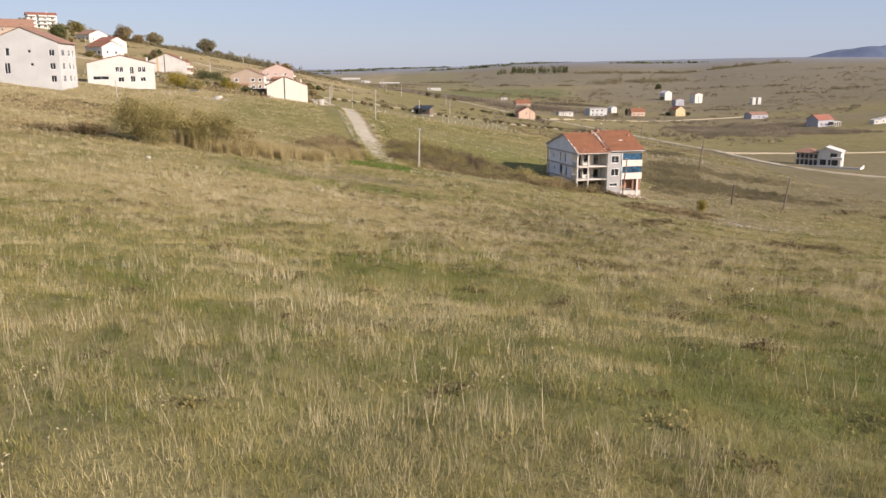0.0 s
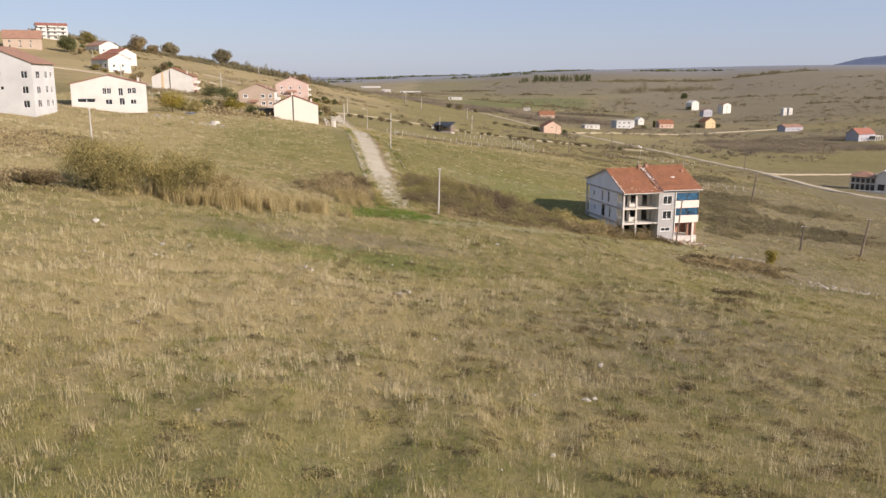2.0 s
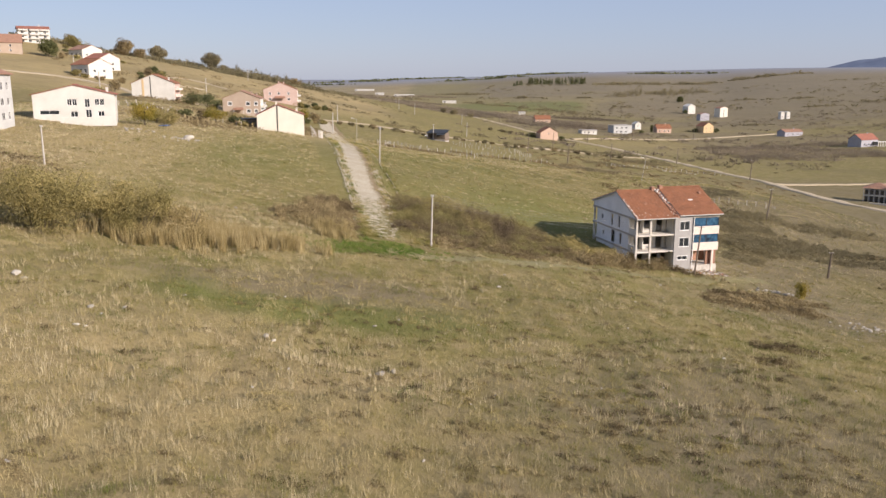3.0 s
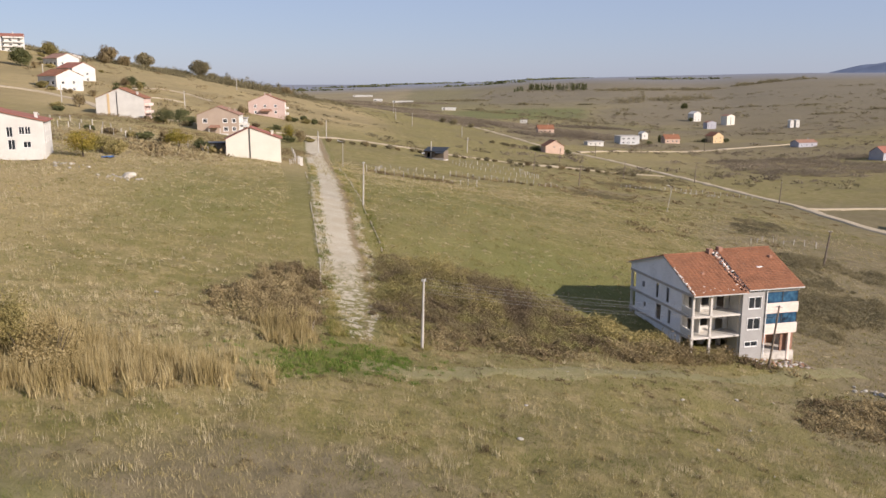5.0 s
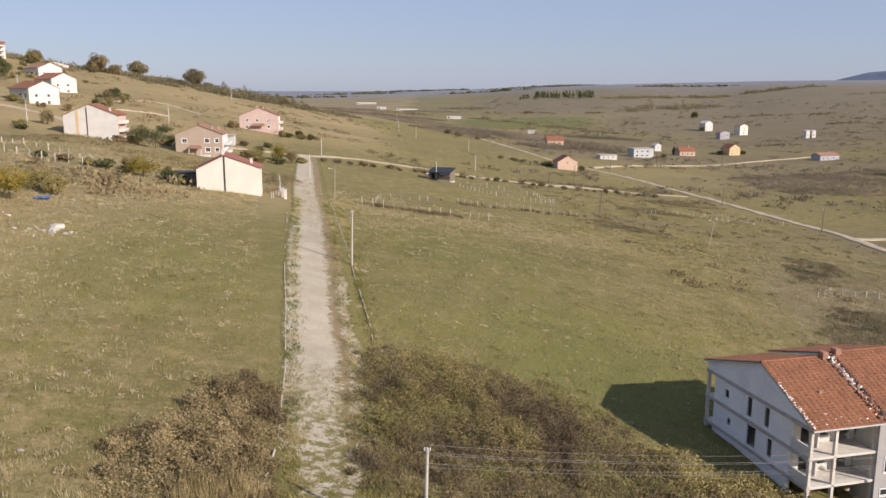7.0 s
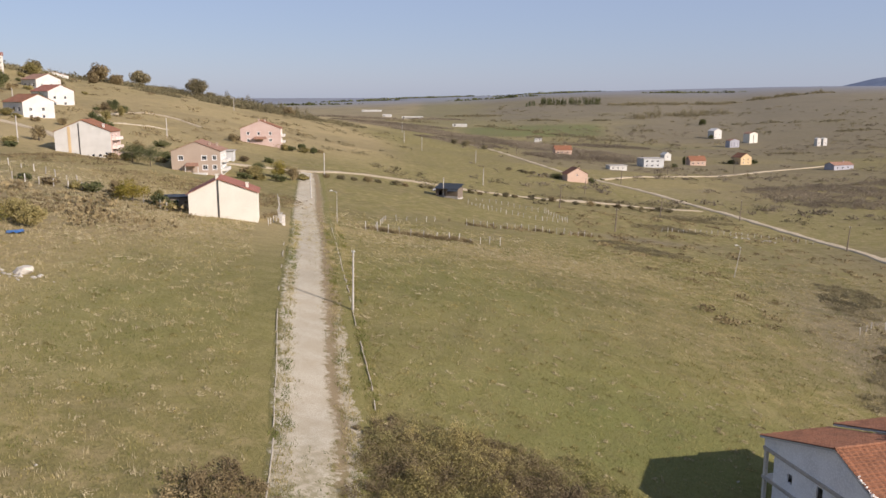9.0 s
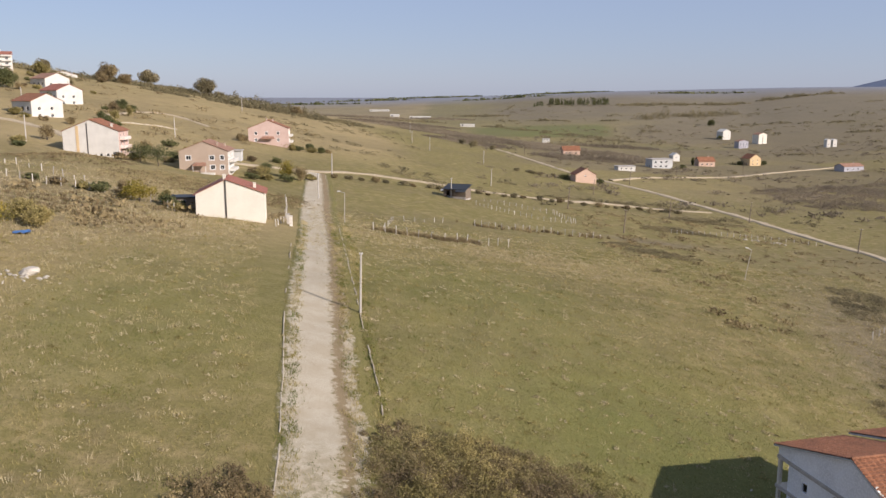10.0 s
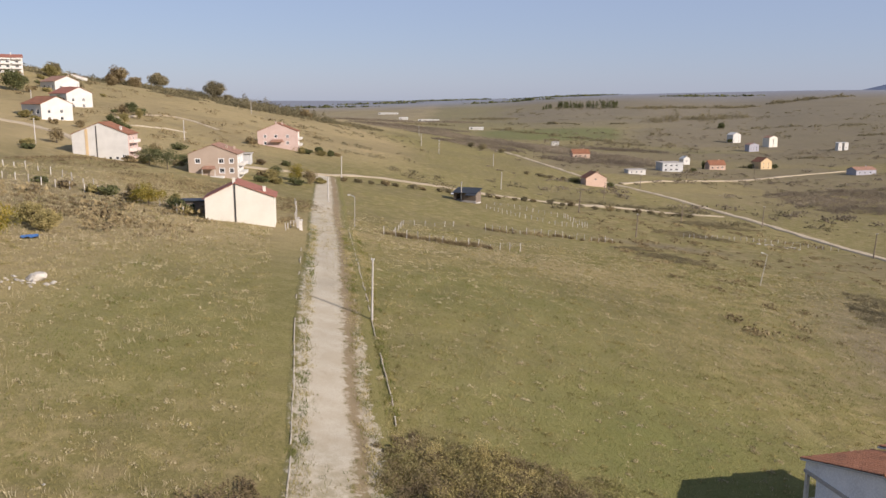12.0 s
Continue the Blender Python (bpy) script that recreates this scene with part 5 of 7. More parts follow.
def fence(label, pts, gap, h=1.5, r=0.07, material=None, wires=2, seed=0):
    rnd = random.Random(seed)
    ob = thing("fence", Matrix(), label, "fence")
    tops = []
    for a, b in zip(pts, pts[1:]):
        a, b = Vector((*a, 0)), Vector((*b, 0))
        n = max(1, int((b - a).length / gap))
        for k in range(n):
            p = a.lerp(b, k / n)
            p.x += rnd.uniform(-0.2, 0.2)
            hh = h * rnd.choice((1, 1, 1, 0.85, 0.6))
            z = land1(p.x, p.y)
            o = new("post", post_mesh(round(hh, 2), r, material or POSTS))
            o.parent = ob
            o.matrix_basis = pose(p.x, p.y, z, rnd.uniform(-5, 5), rnd.uniform(-5, 5), rnd.uniform(0, 90))
            tops.append(Vector((p.x, p.y, z + hh * 0.92)))
    for k in range(wires):
        bm = bmesh.new()
        for p, q in zip(tops, tops[1:]):
            if (p - q).length < gap * 2.2:
                rod(p - Vector((0, 0, 0.45 * k)), q - Vector((0, 0, 0.45 * k)), 0.008, sides=3, bm=bm)
        part("fence_wire", bm, WIRE, ob)
    return ob


fence("row of pale fence posts with wire across the meadow", [(-18.5, 303.5), (-8, 304), (1.2, 308), (16.8, 314.5)], 2.6, 2.1, seed=1)
fence("row of pale fence posts around the garden plot", [(6.6, 353), (26, 362), (49, 366)], 2.2, 2.0, seed=2)
fence("row of pale fence posts around the garden plot", [(-17, 306), (-16, 330), (0, 352)], 4, 1.5, seed=3)
fence("fenced garden plot with close pale posts", [(9, 414), (20, 400), (34, 392), (44, 400), (38, 420), (20, 428), (10, 430)], 2.2, 1.7, seed=4)
fence("row of pale fence posts along the valley field", [(80, 408), (94, 414), (106, 417), (118, 418), (130, 413), (139, 409)], 2.4, 1.5, seed=5)
fence("thin fence posts below the unfinished house", [(79, 261), (84, 266), (93, 268), (104, 268)], 2.6, 1.6, seed=6)
fence("wire fence with pale weathered posts around the orchard", [(-112, 300), (-92, 296), (-76, 297), (-64, 290), (-57, 283)], 3.0, 1.8, r=0.09, seed=7)
fence("wire fence with pale weathered posts on the hillside", [(-140, 330), (-118, 322), (-98, 312), (-84, 303)], 4.0, 1.9, r=0.09, seed=8)
fence("pale posts beside the lane by the gabled house", [(-37.5, 284), (-38, 296), (-42, 318), (-46, 336)], 3.0, 1.6, seed=9)
fence("thin posts along the far lane", [(210, 735), (240, 772), (285, 812)], 5.0, 1.6, seed=10)


def kerb(label, pts, seed, h=0.35, gappy=0.25):
    """A low concrete edging in short lengths, some sunk or missing."""
    rnd = random.Random(seed)
    ob = thing("kerb", Matrix(), label, "kerb")
    for a, b in zip(pts, pts[1:]):
        a, b = Vector((*a, 0)), Vector((*b, 0))
        n = max(1, int((b - a).length / 2.0))
        for k in range(n):
            if rnd.random() < gappy:
                continue
            p, q = a.lerp(b, k / n), a.lerp(b, (k + 1) / n)
            hh = h * rnd.uniform(0.6, 1.15)
            z0, z1 = land1(p.x, p.y), land1(q.x, q.y)
            d = q - p
            m = Matrix.Translation(((p.x + q.x) / 2, (p.y + q.y) / 2, (z0 + z1) / 2)) @ Vector((d.x, d.y, z1 - z0)).to_track_quat("X", "Z").to_matrix().to_4x4() @ pose(0, rnd.uniform(-0.05, 0.05), 0, rnd.uniform(-5, 5), 0, rnd.uniform(-1.5, 1.5))
            bm = box(-d.length / 2 + 0.03, -0.07, -0.4, d.length / 2 - 0.03, 0.07, hh, 0.02)
            bmesh.ops.transform(bm, matrix=m, verts=bm.verts)
            part("kerb_stone", bm, KERB, ob)
    return ob


kerb("low concrete edging along the gravel lane", [(-12, 150), (-12.9, 164), (-15.2, 180), (-18.6, 199), (-21.2, 212)], 1, 0.2, 0.08)
kerb("low concrete edging along the gravel lane", [(-21.2, 212), (-26, 240), (-31, 268)], 2, 0.15, 0.6)
kerb("low concrete edging on the far side of the lane", [(-6.6, 190), (-8, 198), (-10.2, 208.5), (-12.6, 221), (-17.2, 246), (-24, 286), (-27, 303)], 3, 0.22, 0.3)
for gx, gy in ((-36.4, 291.5), (-35.2, 288.5)):
    z = land1(gx, gy)
    o = thing("gate_pillar", pose(gx, gy, z, 0, 0, 12), "pale stone gate pillar at the yard corner", "pillar", "gate pillars")
    part("shaft", box(-0.35, -0.35, -0.5, 0.35, 0.35, 2.1, 0.05), POSTS, o)
    part("cap", box(-0.45, -0.45, 2.1, 0.45, 0.45, 2.3, 0.05), POSTS, o)
house("yard_outbuilding", "low dark outbuilding behind the gabled house", -59, 291, 8, 6, 4, 2.4, 0, OLDWOOD, DARKSHEET, front=[(2, 0.2, 1.2, 1.7)], chimneys=(), category="shed", sink=1)
house("terraced_outbuilding", "low pale outbuilding on the hillside terrace", -88, 425, 6, 14, 5, 2.8, 0, PALEGREY, CONCRETE, front=[(2, 0.2, 1.2, 1.9), (6, 1, 2, 1)], chimneys=(), category="shed", sink=2)
kerb("low pale terrace wall on the hillside", [(-160, 482), (-146, 490), (-130, 500)], 20, 0.55, 0.0)


# ---- stones ----
def stone_mesh(seed, r=0.5):
    rnd = random.Random(seed)
    bm = bmesh.new()
    bmesh.ops.create_icosphere(bm, subdivisions=2, radius=r)
    ax = [Vector((rnd.uniform(-1, 1), rnd.uniform(-1, 1), rnd.uniform(-1, 1))).normalized() for _ in range(7)]
    for v in bm.verts:
        for a in ax:
            k = v.co.dot(a) - r * 0.72
            if k > 0:
                v.co -= a * k
        v.co.z *= 0.65
        v.co *= rnd.uniform(0.94, 1.06)
    me = bpy.data.meshes.new("stone")
    bm.to_mesh(me)
    bm.free()
    me.materials.append(STONE)
    return me


STONES = [stone_mesh(k) for k in range(6)]
rs = random.Random(4)


def stone_at(x, y, s, label="pale limestone lump lying in the grass", group="field stones"):
    o = new("stone", rs.choice(STONES))
    o.matrix_basis = pose(x, y, land1(x, y) + 0.12 * s, rs.uniform(-20, 20), rs.uniform(-20, 20), rs.uniform(0, 360)) @ Matrix.Diagonal((s, s * rs.uniform(0.6, 1), s * rs.uniform(0.6, 1), 1))
    tagged(o, label, "stone", group)


for x, y, s in ((-3.6, 89.3, 1.3), (-2.6, 89.8, 0.8), (-4.4, 88.9, 0.6), (12.2, 69.7, 0.9), (9.4, 60, 1.0), (10.1, 60.6, 0.6), (-28.6, 96.4, 0.9), (-27.2, 95, 0.6), (-26, 97, 0.7), (-27.5, 91, 0.9), (-38.6, 103.9, 1.6), (-37.6, 103.5, 0.9), (-13.3, 93.8, 1.1), (-12.6, 93.4, 0.7), (-5, 102.4, 0.6), (8.6, 128.6, 0.9), (-32.3, 172, 0.7), (-30.5, 155.5, 0.8), (31, 191, 0.6), (-23, 104, 0.5), (-33, 88, 0.5), (16, 150, 0.6), (20, 141, 0.5), (24, 152, 0.5), (10, 137, 0.6), (28, 147, 0.7), (35, 150, 0.8), (14, 133, 0.5), (-20, 66, 0.5), (0, 73, 0.4), (27, 133, 0.5), (33, 141, 0.6), (40, 152, 0.5), (22, 116, 0.5), (30, 108, 0.6), (5, 108, 0.4), (41, 66, 0.5), (25, 44, 0.5)):
    stone_at(x, y, 0.72 * s)
for _ in range(44):
    sy = rs.uniform(25, 140)
    stone_at(rs.uniform(-0.45, 0.5) * (sy + 10), sy, rs.uniform(0.15, 0.38))
for _ in range(18):
    stone_at(12.4 + rs.gauss(0, 1.3), 39.6 + rs.gauss(0, 0.8), rs.uniform(0.15, 0.4), "pale stone at the edge of an earth hollow", "stones round the hollow")
for k in range(26):
    stone_at(12 + 0.42 * k + rs.gauss(0, 0.5), 38.6 + 1.2 * math.sin(k * 0.13) + rs.gauss(0, 0.5), rs.uniform(0.12, 0.34), "pale stone at the edge of an earth hollow", "stones round the hollow")
for _ in range(78):
    stone_at(66.8 + rs.gauss(0, 3.6), 142.4 + rs.gauss(0, 1.5), rs.uniform(0.22, 0.62), "grey stone in a tipped rubble heap", "rubble heap")
for _ in range(24):
    stone_at(58.8 + rs.gauss(0, 1.6), 164 + rs.gauss(0, 0.7), rs.uniform(0.4, 0.9), "white stone in a small heap by the track", "white heap")
for _ in range(24):
    stone_at(-57 + rs.gauss(0, 2.4), 215 + rs.gauss(0, 1.5), rs.uniform(0.35, 0.9), "pale stone in a heap at the field edge", "field edge heap")
stone_at(-55.8, 217.2, 3.0, "large pale boulder at the field edge")
for _ in range(14):
    stone_at(-70 + rs.gauss(0, 2.5), 224 + rs.gauss(0, 1.5), rs.uniform(0.4, 1.0), "pale stone in a heap below the houses", "field edge heap")
for _ in range(9):
    stone_at(110.5 + rs.gauss(0, 2.6), 410 + rs.gauss(0, 1.5), rs.uniform(0.5, 1.2), "white stone in a row of heaps in the valley", "valley heaps")
for _ in range(9):
    stone_at(119 + rs.gauss(0, 2.6), 408 + rs.gauss(0, 1.5), rs.uniform(0.5, 1.2), "white stone in a row of heaps in the valley", "valley heaps")
o = thing("blue_tarpaulin", pose(-68.5, 240, land1(-68.5, 240) + 0.02, 0, 0, 25), "crumpled blue tarpaulin beside timber on the slope", "tarpaulin")
bm = bmesh.new()
bmesh.ops.create_grid(bm, x_segments=12, y_segments=8, size=1.3)
for v in bm.verts:
    v.co.z = 0.25 + 0.2 * noise.noise(v.co * 1.7)
part("sheet", bm, BLUEPLASTIC, o)
for k in range(5):
    part("timber", box(-2.5, 1.5 + 0.25 * k, 0.02, 1.8 - 0.3 * k, 1.65 + 0.25 * k, 0.14), OLDWOOD, o)


# ---- plants ----
def soup(rng, centres, size, flat=0.0):
    """One randomly turned leaf triangle at each centre."""
    n = len(centres)
    a = rng.normal(size=(n, 3))
    a /= np.linalg.norm(a, axis=1)[:, None]
    b = rng.normal(size=(n, 3))
    b -= (b * a).sum(1)[:, None] * a
    b /= np.linalg.norm(b, axis=1)[:, None]
    s = (size * rng.uniform(0.6, 1.4, n))[:, None]
    out = np.empty((n, 3, 3))
    out[:, 0], out[:, 1], out[:, 2] = centres + a * s, centres - a * s * 0.6 + b * s * 0.55, centres - a * s * 0.6 - b * s * 0.55
    return out.reshape(-1, 3)


def crown_points(rng, n, rx, ry, rz, lumps=14, spread=0.42):
    """Points gathered in clumps through a rounded, uneven crown, with gaps between."""
    d = rng.normal(size=(lumps, 3))
    d /= np.linalg.norm(d, axis=1)[:, None]
    cen = d * rng.uniform(0.25, 0.72, (lumps, 1))
    rad = rng.uniform(0.5, 1.1, lumps) * spread
    k = rng.integers(0, lumps, n)
    e = rng.normal(size=(n, 3))
    e /= np.linalg.norm(e, axis=1)[:, None]
    p = cen[k] + e * (rad[k] * rng.uniform(0.3, 1.1, n) ** 0.6)[:, None]
    return p * np.array((rx, ry, rz))


def blade_soup(rng, x, y, z, h, w, lean=0.35):
    n = len(x)
    t = rng.uniform(0, 6.283, n)
    s = rng.uniform(0, 6.283, n)
    k = rng.uniform(0.05, lean, n) * h
    out = np.empty((n, 3, 3))
    out[:, 0] = np.c_[x + np.cos(t) * w, y + np.sin(t) * w, z - 0.05]
    out[:, 1] = np.c_[x - np.cos(t) * w, y - np.sin(t) * w, z - 0.05]
    out[:, 2] = np.c_[x + np.cos(s) * k, y + np.sin(s) * k, z + h]
    return out.reshape(-1, 3)


def tree(x, y, height, spread, material, label, seed, leaves=900, leaf=0.35, trunk=0.25, kind_name="tree", group=""):
    rng = np.random.default_rng(seed)
    rnd = random.Random(seed)
    ob = thing(kind_name, pose(x, y, land1(x, y), 0, 0, rnd.uniform(0, 360)), label, "tree", group)
    bm = rod((0, 0, -0.4), (rnd.uniform(-0.2, 0.2), rnd.uniform(-0.2, 0.2), height * 0.5), trunk, trunk * 0.6)
    for k in range(6):
        a = rnd.uniform(0, 6.28)
        z0 = height * rnd.uniform(0.22, 0.45)
        rod((0, 0, z0), (math.cos(a) * spread * 0.6, math.sin(a) * spread * 0.6, height * rnd.uniform(0.6, 0.85)), trunk * 0.45, trunk * 0.1, 6, bm)
    part("trunk", bm, BARK, ob)
    p = crown_points(rng, leaves, spread, spread, height * 0.5, 26, 0.5)
    p[:, 2] += height * 0.47
    p[:, 2] = np.maximum(p[:, 2], 0.04 * height)
    tri_soup("crown", soup(rng, p, leaf), material, ob)
    return ob


def bush(x, y, rx, ry, h, material, label, seed, leaves=1500, leaf=0.2, turn=0.0, name="bush", lumps=18, group=""):
    rng = np.random.default_rng(seed)
    rnd = random.Random(seed)
    z = land1(x, y)
    ob = thing(name, pose(x, y, z, 0, 0, turn), label, "bush", group)
    bm = bmesh.new()
    for k in range(9):
        a, q = rnd.uniform(0, 6.28), rnd.uniform(0.3, 0.8)
        rod((math.cos(a) * rx * 0.15, math.sin(a) * ry * 0.15, -0.4), (math.cos(a) * rx * q, math.sin(a) * ry * q, h * rnd.uniform(0.5, 0.95)), 0.05, 0.015, 5, bm)
    part("stems", bm, BARK, ob)
    p = crown_points(rng, leaves, rx, ry, h * 0.55, lumps, 0.4)
    p[:, 2] += h * 0.45
    c, s = math.cos(radians(turn)), math.sin(radians(turn))
    floor = land(x + p[:, 0] * c - p[:, 1] * s, y + p[:, 0] * s + p[:, 1] * c) - z
    p[:, 2] = np.maximum(p[:, 2] + 0.7 * floor, floor + 0.02)
    tri_soup("foliage", soup(rng, p, leaf), material, ob)
    return ob


def thicket(name, label, spots, material, seed, leaf, density, clump=1.0):
    """Brush that nobody could count: many uneven clumps over given spots (x, y, rx, ry, height)."""
    rng = np.random.default_rng(seed)
    out = []
    for x, y, rx, ry, h in spots:
        m = max(4, int(0.9 * rx * ry / clump**2))
        a, r = rng.uniform(0, 6.283, m), rng.uniform(0, 1.15, m) ** 0.6
        cx, cy = x + np.cos(a) * r * rx, y + np.sin(a) * r * ry
        tall = h * (0.3 + 0.7 * np.clip(1.1 - r**2, 0, 1)) * rng.uniform(0.45, 1.15, m)
        rad = clump * rng.uniform(0.45, 1.1, m)
        n = int(density * rx * ry)
        k = rng.integers(0, m, n)
        e = rng.normal(size=(n, 3))
        e /= np.linalg.norm(e, axis=1)[:, None]
        q = rng.uniform(0.2, 1.1, n) ** 0.5
        px, py = cx[k] + e[:, 0] * rad[k] * q, cy[k] + e[:, 1] * rad[k] * q
        pz = land(px, py) + np.maximum(0.02, tall[k] * (0.5 + 0.5 * e[:, 2] * q) + rng.normal(0, 0.06, n) * h)
        low = rng.random(n) < 0.5
        b, r2 = rng.uniform(0, 6.283, n), np.sqrt(rng.uniform(0, 1, n))
        r2 = r2 * (1 + 0.12 * np.sin(3 * b + seed) + 0.08 * np.sin(7 * b + x))
        qx, qy = x + np.cos(b) * r2 * rx, y + np.sin(b) * r2 * ry
        qz = land(qx, qy) + h * np.clip(1.05 - r2**2, 0.05, 1) * rng.uniform(0.1, 0.75, n) * (0.8 + 0.2 * np.sin(qx * 1.7 / clump) * np.cos(qy * 1.5 / clump))
        px, py, pz = np.where(low, qx, px), np.where(low, qy, py), np.where(low, qz, pz)
        out.append(soup(rng, np.c_[px, py, pz], leaf))
        # bare shoots that stand out of the clumps
        t = rng.integers(0, m, m * 5)
        sx, sy = cx[t] + rng.normal(0, 0.5, len(t)) * rad[t], cy[t] + rng.normal(0, 0.5, len(t)) * rad[t]
        out.append(blade_soup(rng, sx, sy, land(sx, sy), tall[t] * rng.uniform(0.8, 1.35, len(t)), leaf * 0.12, 0.5))
    return tagged(tri_soup(name, np.concatenate(out), material), label, "brush", "", "stuff")


# brush beside the lane and before the unfinished house
thicket("bramble_mound", "broad bramble thicket, olive and brown, beside the lane", [(3, 176, 10, 13, 2.6), (11, 177, 10, 11, 2.6), (-1.5, 166, 5, 12, 1.8), (16, 169, 9, 8, 2.0), (9, 165, 9, 10, 1.8), (-4, 183, 4.5, 8, 1.6), (22, 165, 7, 5, 1.5)], BRAMBLE, 11, 0.09, 420)
thicket("olive_bramble", "olive-green bramble growth on the thicket", [(1.5, 184, 5.5, 6, 3.1), (4, 177, 5, 7, 3.2), (-2, 176, 3, 6, 2.4), (8, 170, 4, 5, 2.6), (-3, 168, 2.5, 5, 2.0)], OLIVE, 12, 0.09, 420)
thicket("dry_brush", "grey-brown dry brush along the yard track", [(24, 163, 6, 3.6, 2.0), (30, 165, 6, 3.2, 2.2), (33, 165.4, 4, 2.4, 3.0), (36.5, 167.0, 4.5, 2.0, 2.9), (41, 168.2, 3.5, 1.6, 2.2), (45, 168.4, 3, 1.4, 1.2), (12, 158, 9, 4, 0.9), (2, 155, 4, 4, 0.9)], RUSSET, 13, 0.13, 190)
thicket("pale_brush", "pale weedy growth before the side wall", [(25, 172, 4.5, 4.5, 2.6), (22, 168, 4, 3.5, 2.2), (29, 169, 4, 3, 2.4), (31.5, 170.5, 2.5, 4, 2.2)], OLIVE, 14, 0.13, 200)
thicket("russet_brush", "russet brush on the bank below the lane end", [(-17.5, 166, 5, 10, 2.4), (-15.5, 156, 4, 7, 2.2), (-20, 158, 5, 8, 2.4)], RUSSET, 15, 0.11, 380)
thicket("lower_brush", "dark low brush below the yard track", [(50, 152, 7, 4, 1.1), (56, 156, 8, 3.5, 1.2), (46, 147, 5, 4, 1.0), (54, 148, 6, 4, 1.2)], RUSSET, 16, 0.13, 170)
thicket("ditch_scrub", "dark scrub along the ditch beyond the unfinished house", [(68, 205, 8, 10, 2.0), (76, 232, 9, 9, 2.0), (86, 246, 10, 8, 1.6), (72, 222, 12, 6, 1.8), (80, 212, 13, 5, 2.0), (92, 208, 14, 5, 1.8), (98, 199, 14, 4, 1.3), (64, 192, 4, 7, 1.1)], AUTUMN, 17, 0.12, 170, 1.4)
bush(-45.5, 124.5, 8.6, 5.5, 9.0, OLIVE, "large yellowing willow bush in the meadow", 21, 40000, 0.10, name="willow_bush", lumps=30)
bush(-36.0, 127, 6.5, 4.2, 7.6, OLIVE, "yellowing willow bush in the meadow", 22, 24000, 0.10, name="willow_bush", lumps=24)
bush(-30.5, 128.5, 4.2, 3.0, 4.6, REED, "small straw-coloured willow bush", 23, 9000, 0.10, name="willow_bush")
bush(-54, 122, 5, 3.0, 2.6, RUSSET, "low russet bush beside the willows", 24, 8000, 0.11)
bush(-59, 118, 4.0, 2.8, 1.3, RUSSET, "low russet bush beside the willows", 25, 2500, 0.13)
tree(62, 161, 3.6, 1.6, GOLDLEAF, "small yellow-leaved tree by the track", 31, 1400, 0.13, 0.09)


def reed_bed(label, spots, seed, material, density, h, w):
    rng = np.random.default_rng(seed)
    X, Y = [], []
    for x, y, rx, ry in spots:
        n = int(density * rx * ry)
        m = max(6, n // 28)
        k = rng.integers(0, m, n)
        gx, gy = rng.normal(0, 0.6, m) * rx, rng.normal(0, 0.6, m) * ry
        X.append(x + gx[k] + rng.normal(0, 0.22, n))
        Y.append(y + gy[k] + rng.normal(0, 0.22, n))
    x, y = np.concatenate(X), np.concatenate(Y)
    hh = rng.uniform(0.5, 1.0, len(x)) * h
    return tagged(tri_soup("reed_bed", blade_soup(rng, x, y, land(x, y), hh, w), material), label, "reeds", "", "stuff")


reed_bed("tall dry straw-coloured reeds at the meadow edge", [(-28, 132, 7, 3), (-20.5, 133.5, 4, 2.2), (-36, 135, 6, 4), (-31, 128, 5, 2.5), (-26, 129, 4, 2), (-20, 132, 4, 2), (-34, 125, 5, 2), (-38, 130, 5, 3)], 41, REED, 150, 2.8, 0.03)
reed_bed("golden reeds growing through the russet brush", [(-14.6, 148, 2.2, 3.6), (-13.2, 147, 1.6, 2.4), (-16, 152, 2.4, 3.0), (-13.6, 153, 1.4, 3.0)], 49, REED, 150, 1.9, 0.03)
reed_bed("rough straw-coloured grass on the bank", [(-26, 147, 6, 7), (-33, 150, 6, 8), (-22, 145, 4, 5), (-29, 140, 6, 5), (-38, 145, 6, 8)], 48, STRAW, 40, 0.55, 0.025)
reed_bed("pale dry grass clump in the meadow", [(-6, 89.5, 3.5, 1.2), (-9, 91, 2, 1.0), (-8, 28, 1.6, 1.0), (-6.5, 25, 1.0, 0.8)], 42, STRAW, 160, 0.7, 0.02)
reed_bed("lush green grass at the end of the lane", [(-8.5, 141.5, 6, 2.6), (-6, 146.5, 4.5, 1.4), (-4, 144, 4, 2.5), (-12, 138, 3, 2)], 43, LUSH, 260, 0.4, 0.03)


reed_bed("rough russet grass on the slope below the houses", [(-78, 268, 12, 7), (-96, 286, 14, 7), (-84, 280, 14, 6), (-112, 292, 12, 8), (-60, 262, 8, 6), (-100, 270, 14, 8)], 50, RUSSET, 14, 0.8, 0.06)
reed_bed("band of tall russet grass behind the fence", [(-14, 305.5, 5, 1.5), (-5, 306, 5, 1.6), (3, 310, 4, 1.6)], 44, RUSSET, 260, 1.2, 0.05)
reed_bed("dry brown grass along the garden plot", [(10, 356, 5, 2), (20, 361, 6, 2), (32, 364, 6, 2), (44, 367, 6, 2)], 45, RUSSET, 50, 1.1, 0.07)


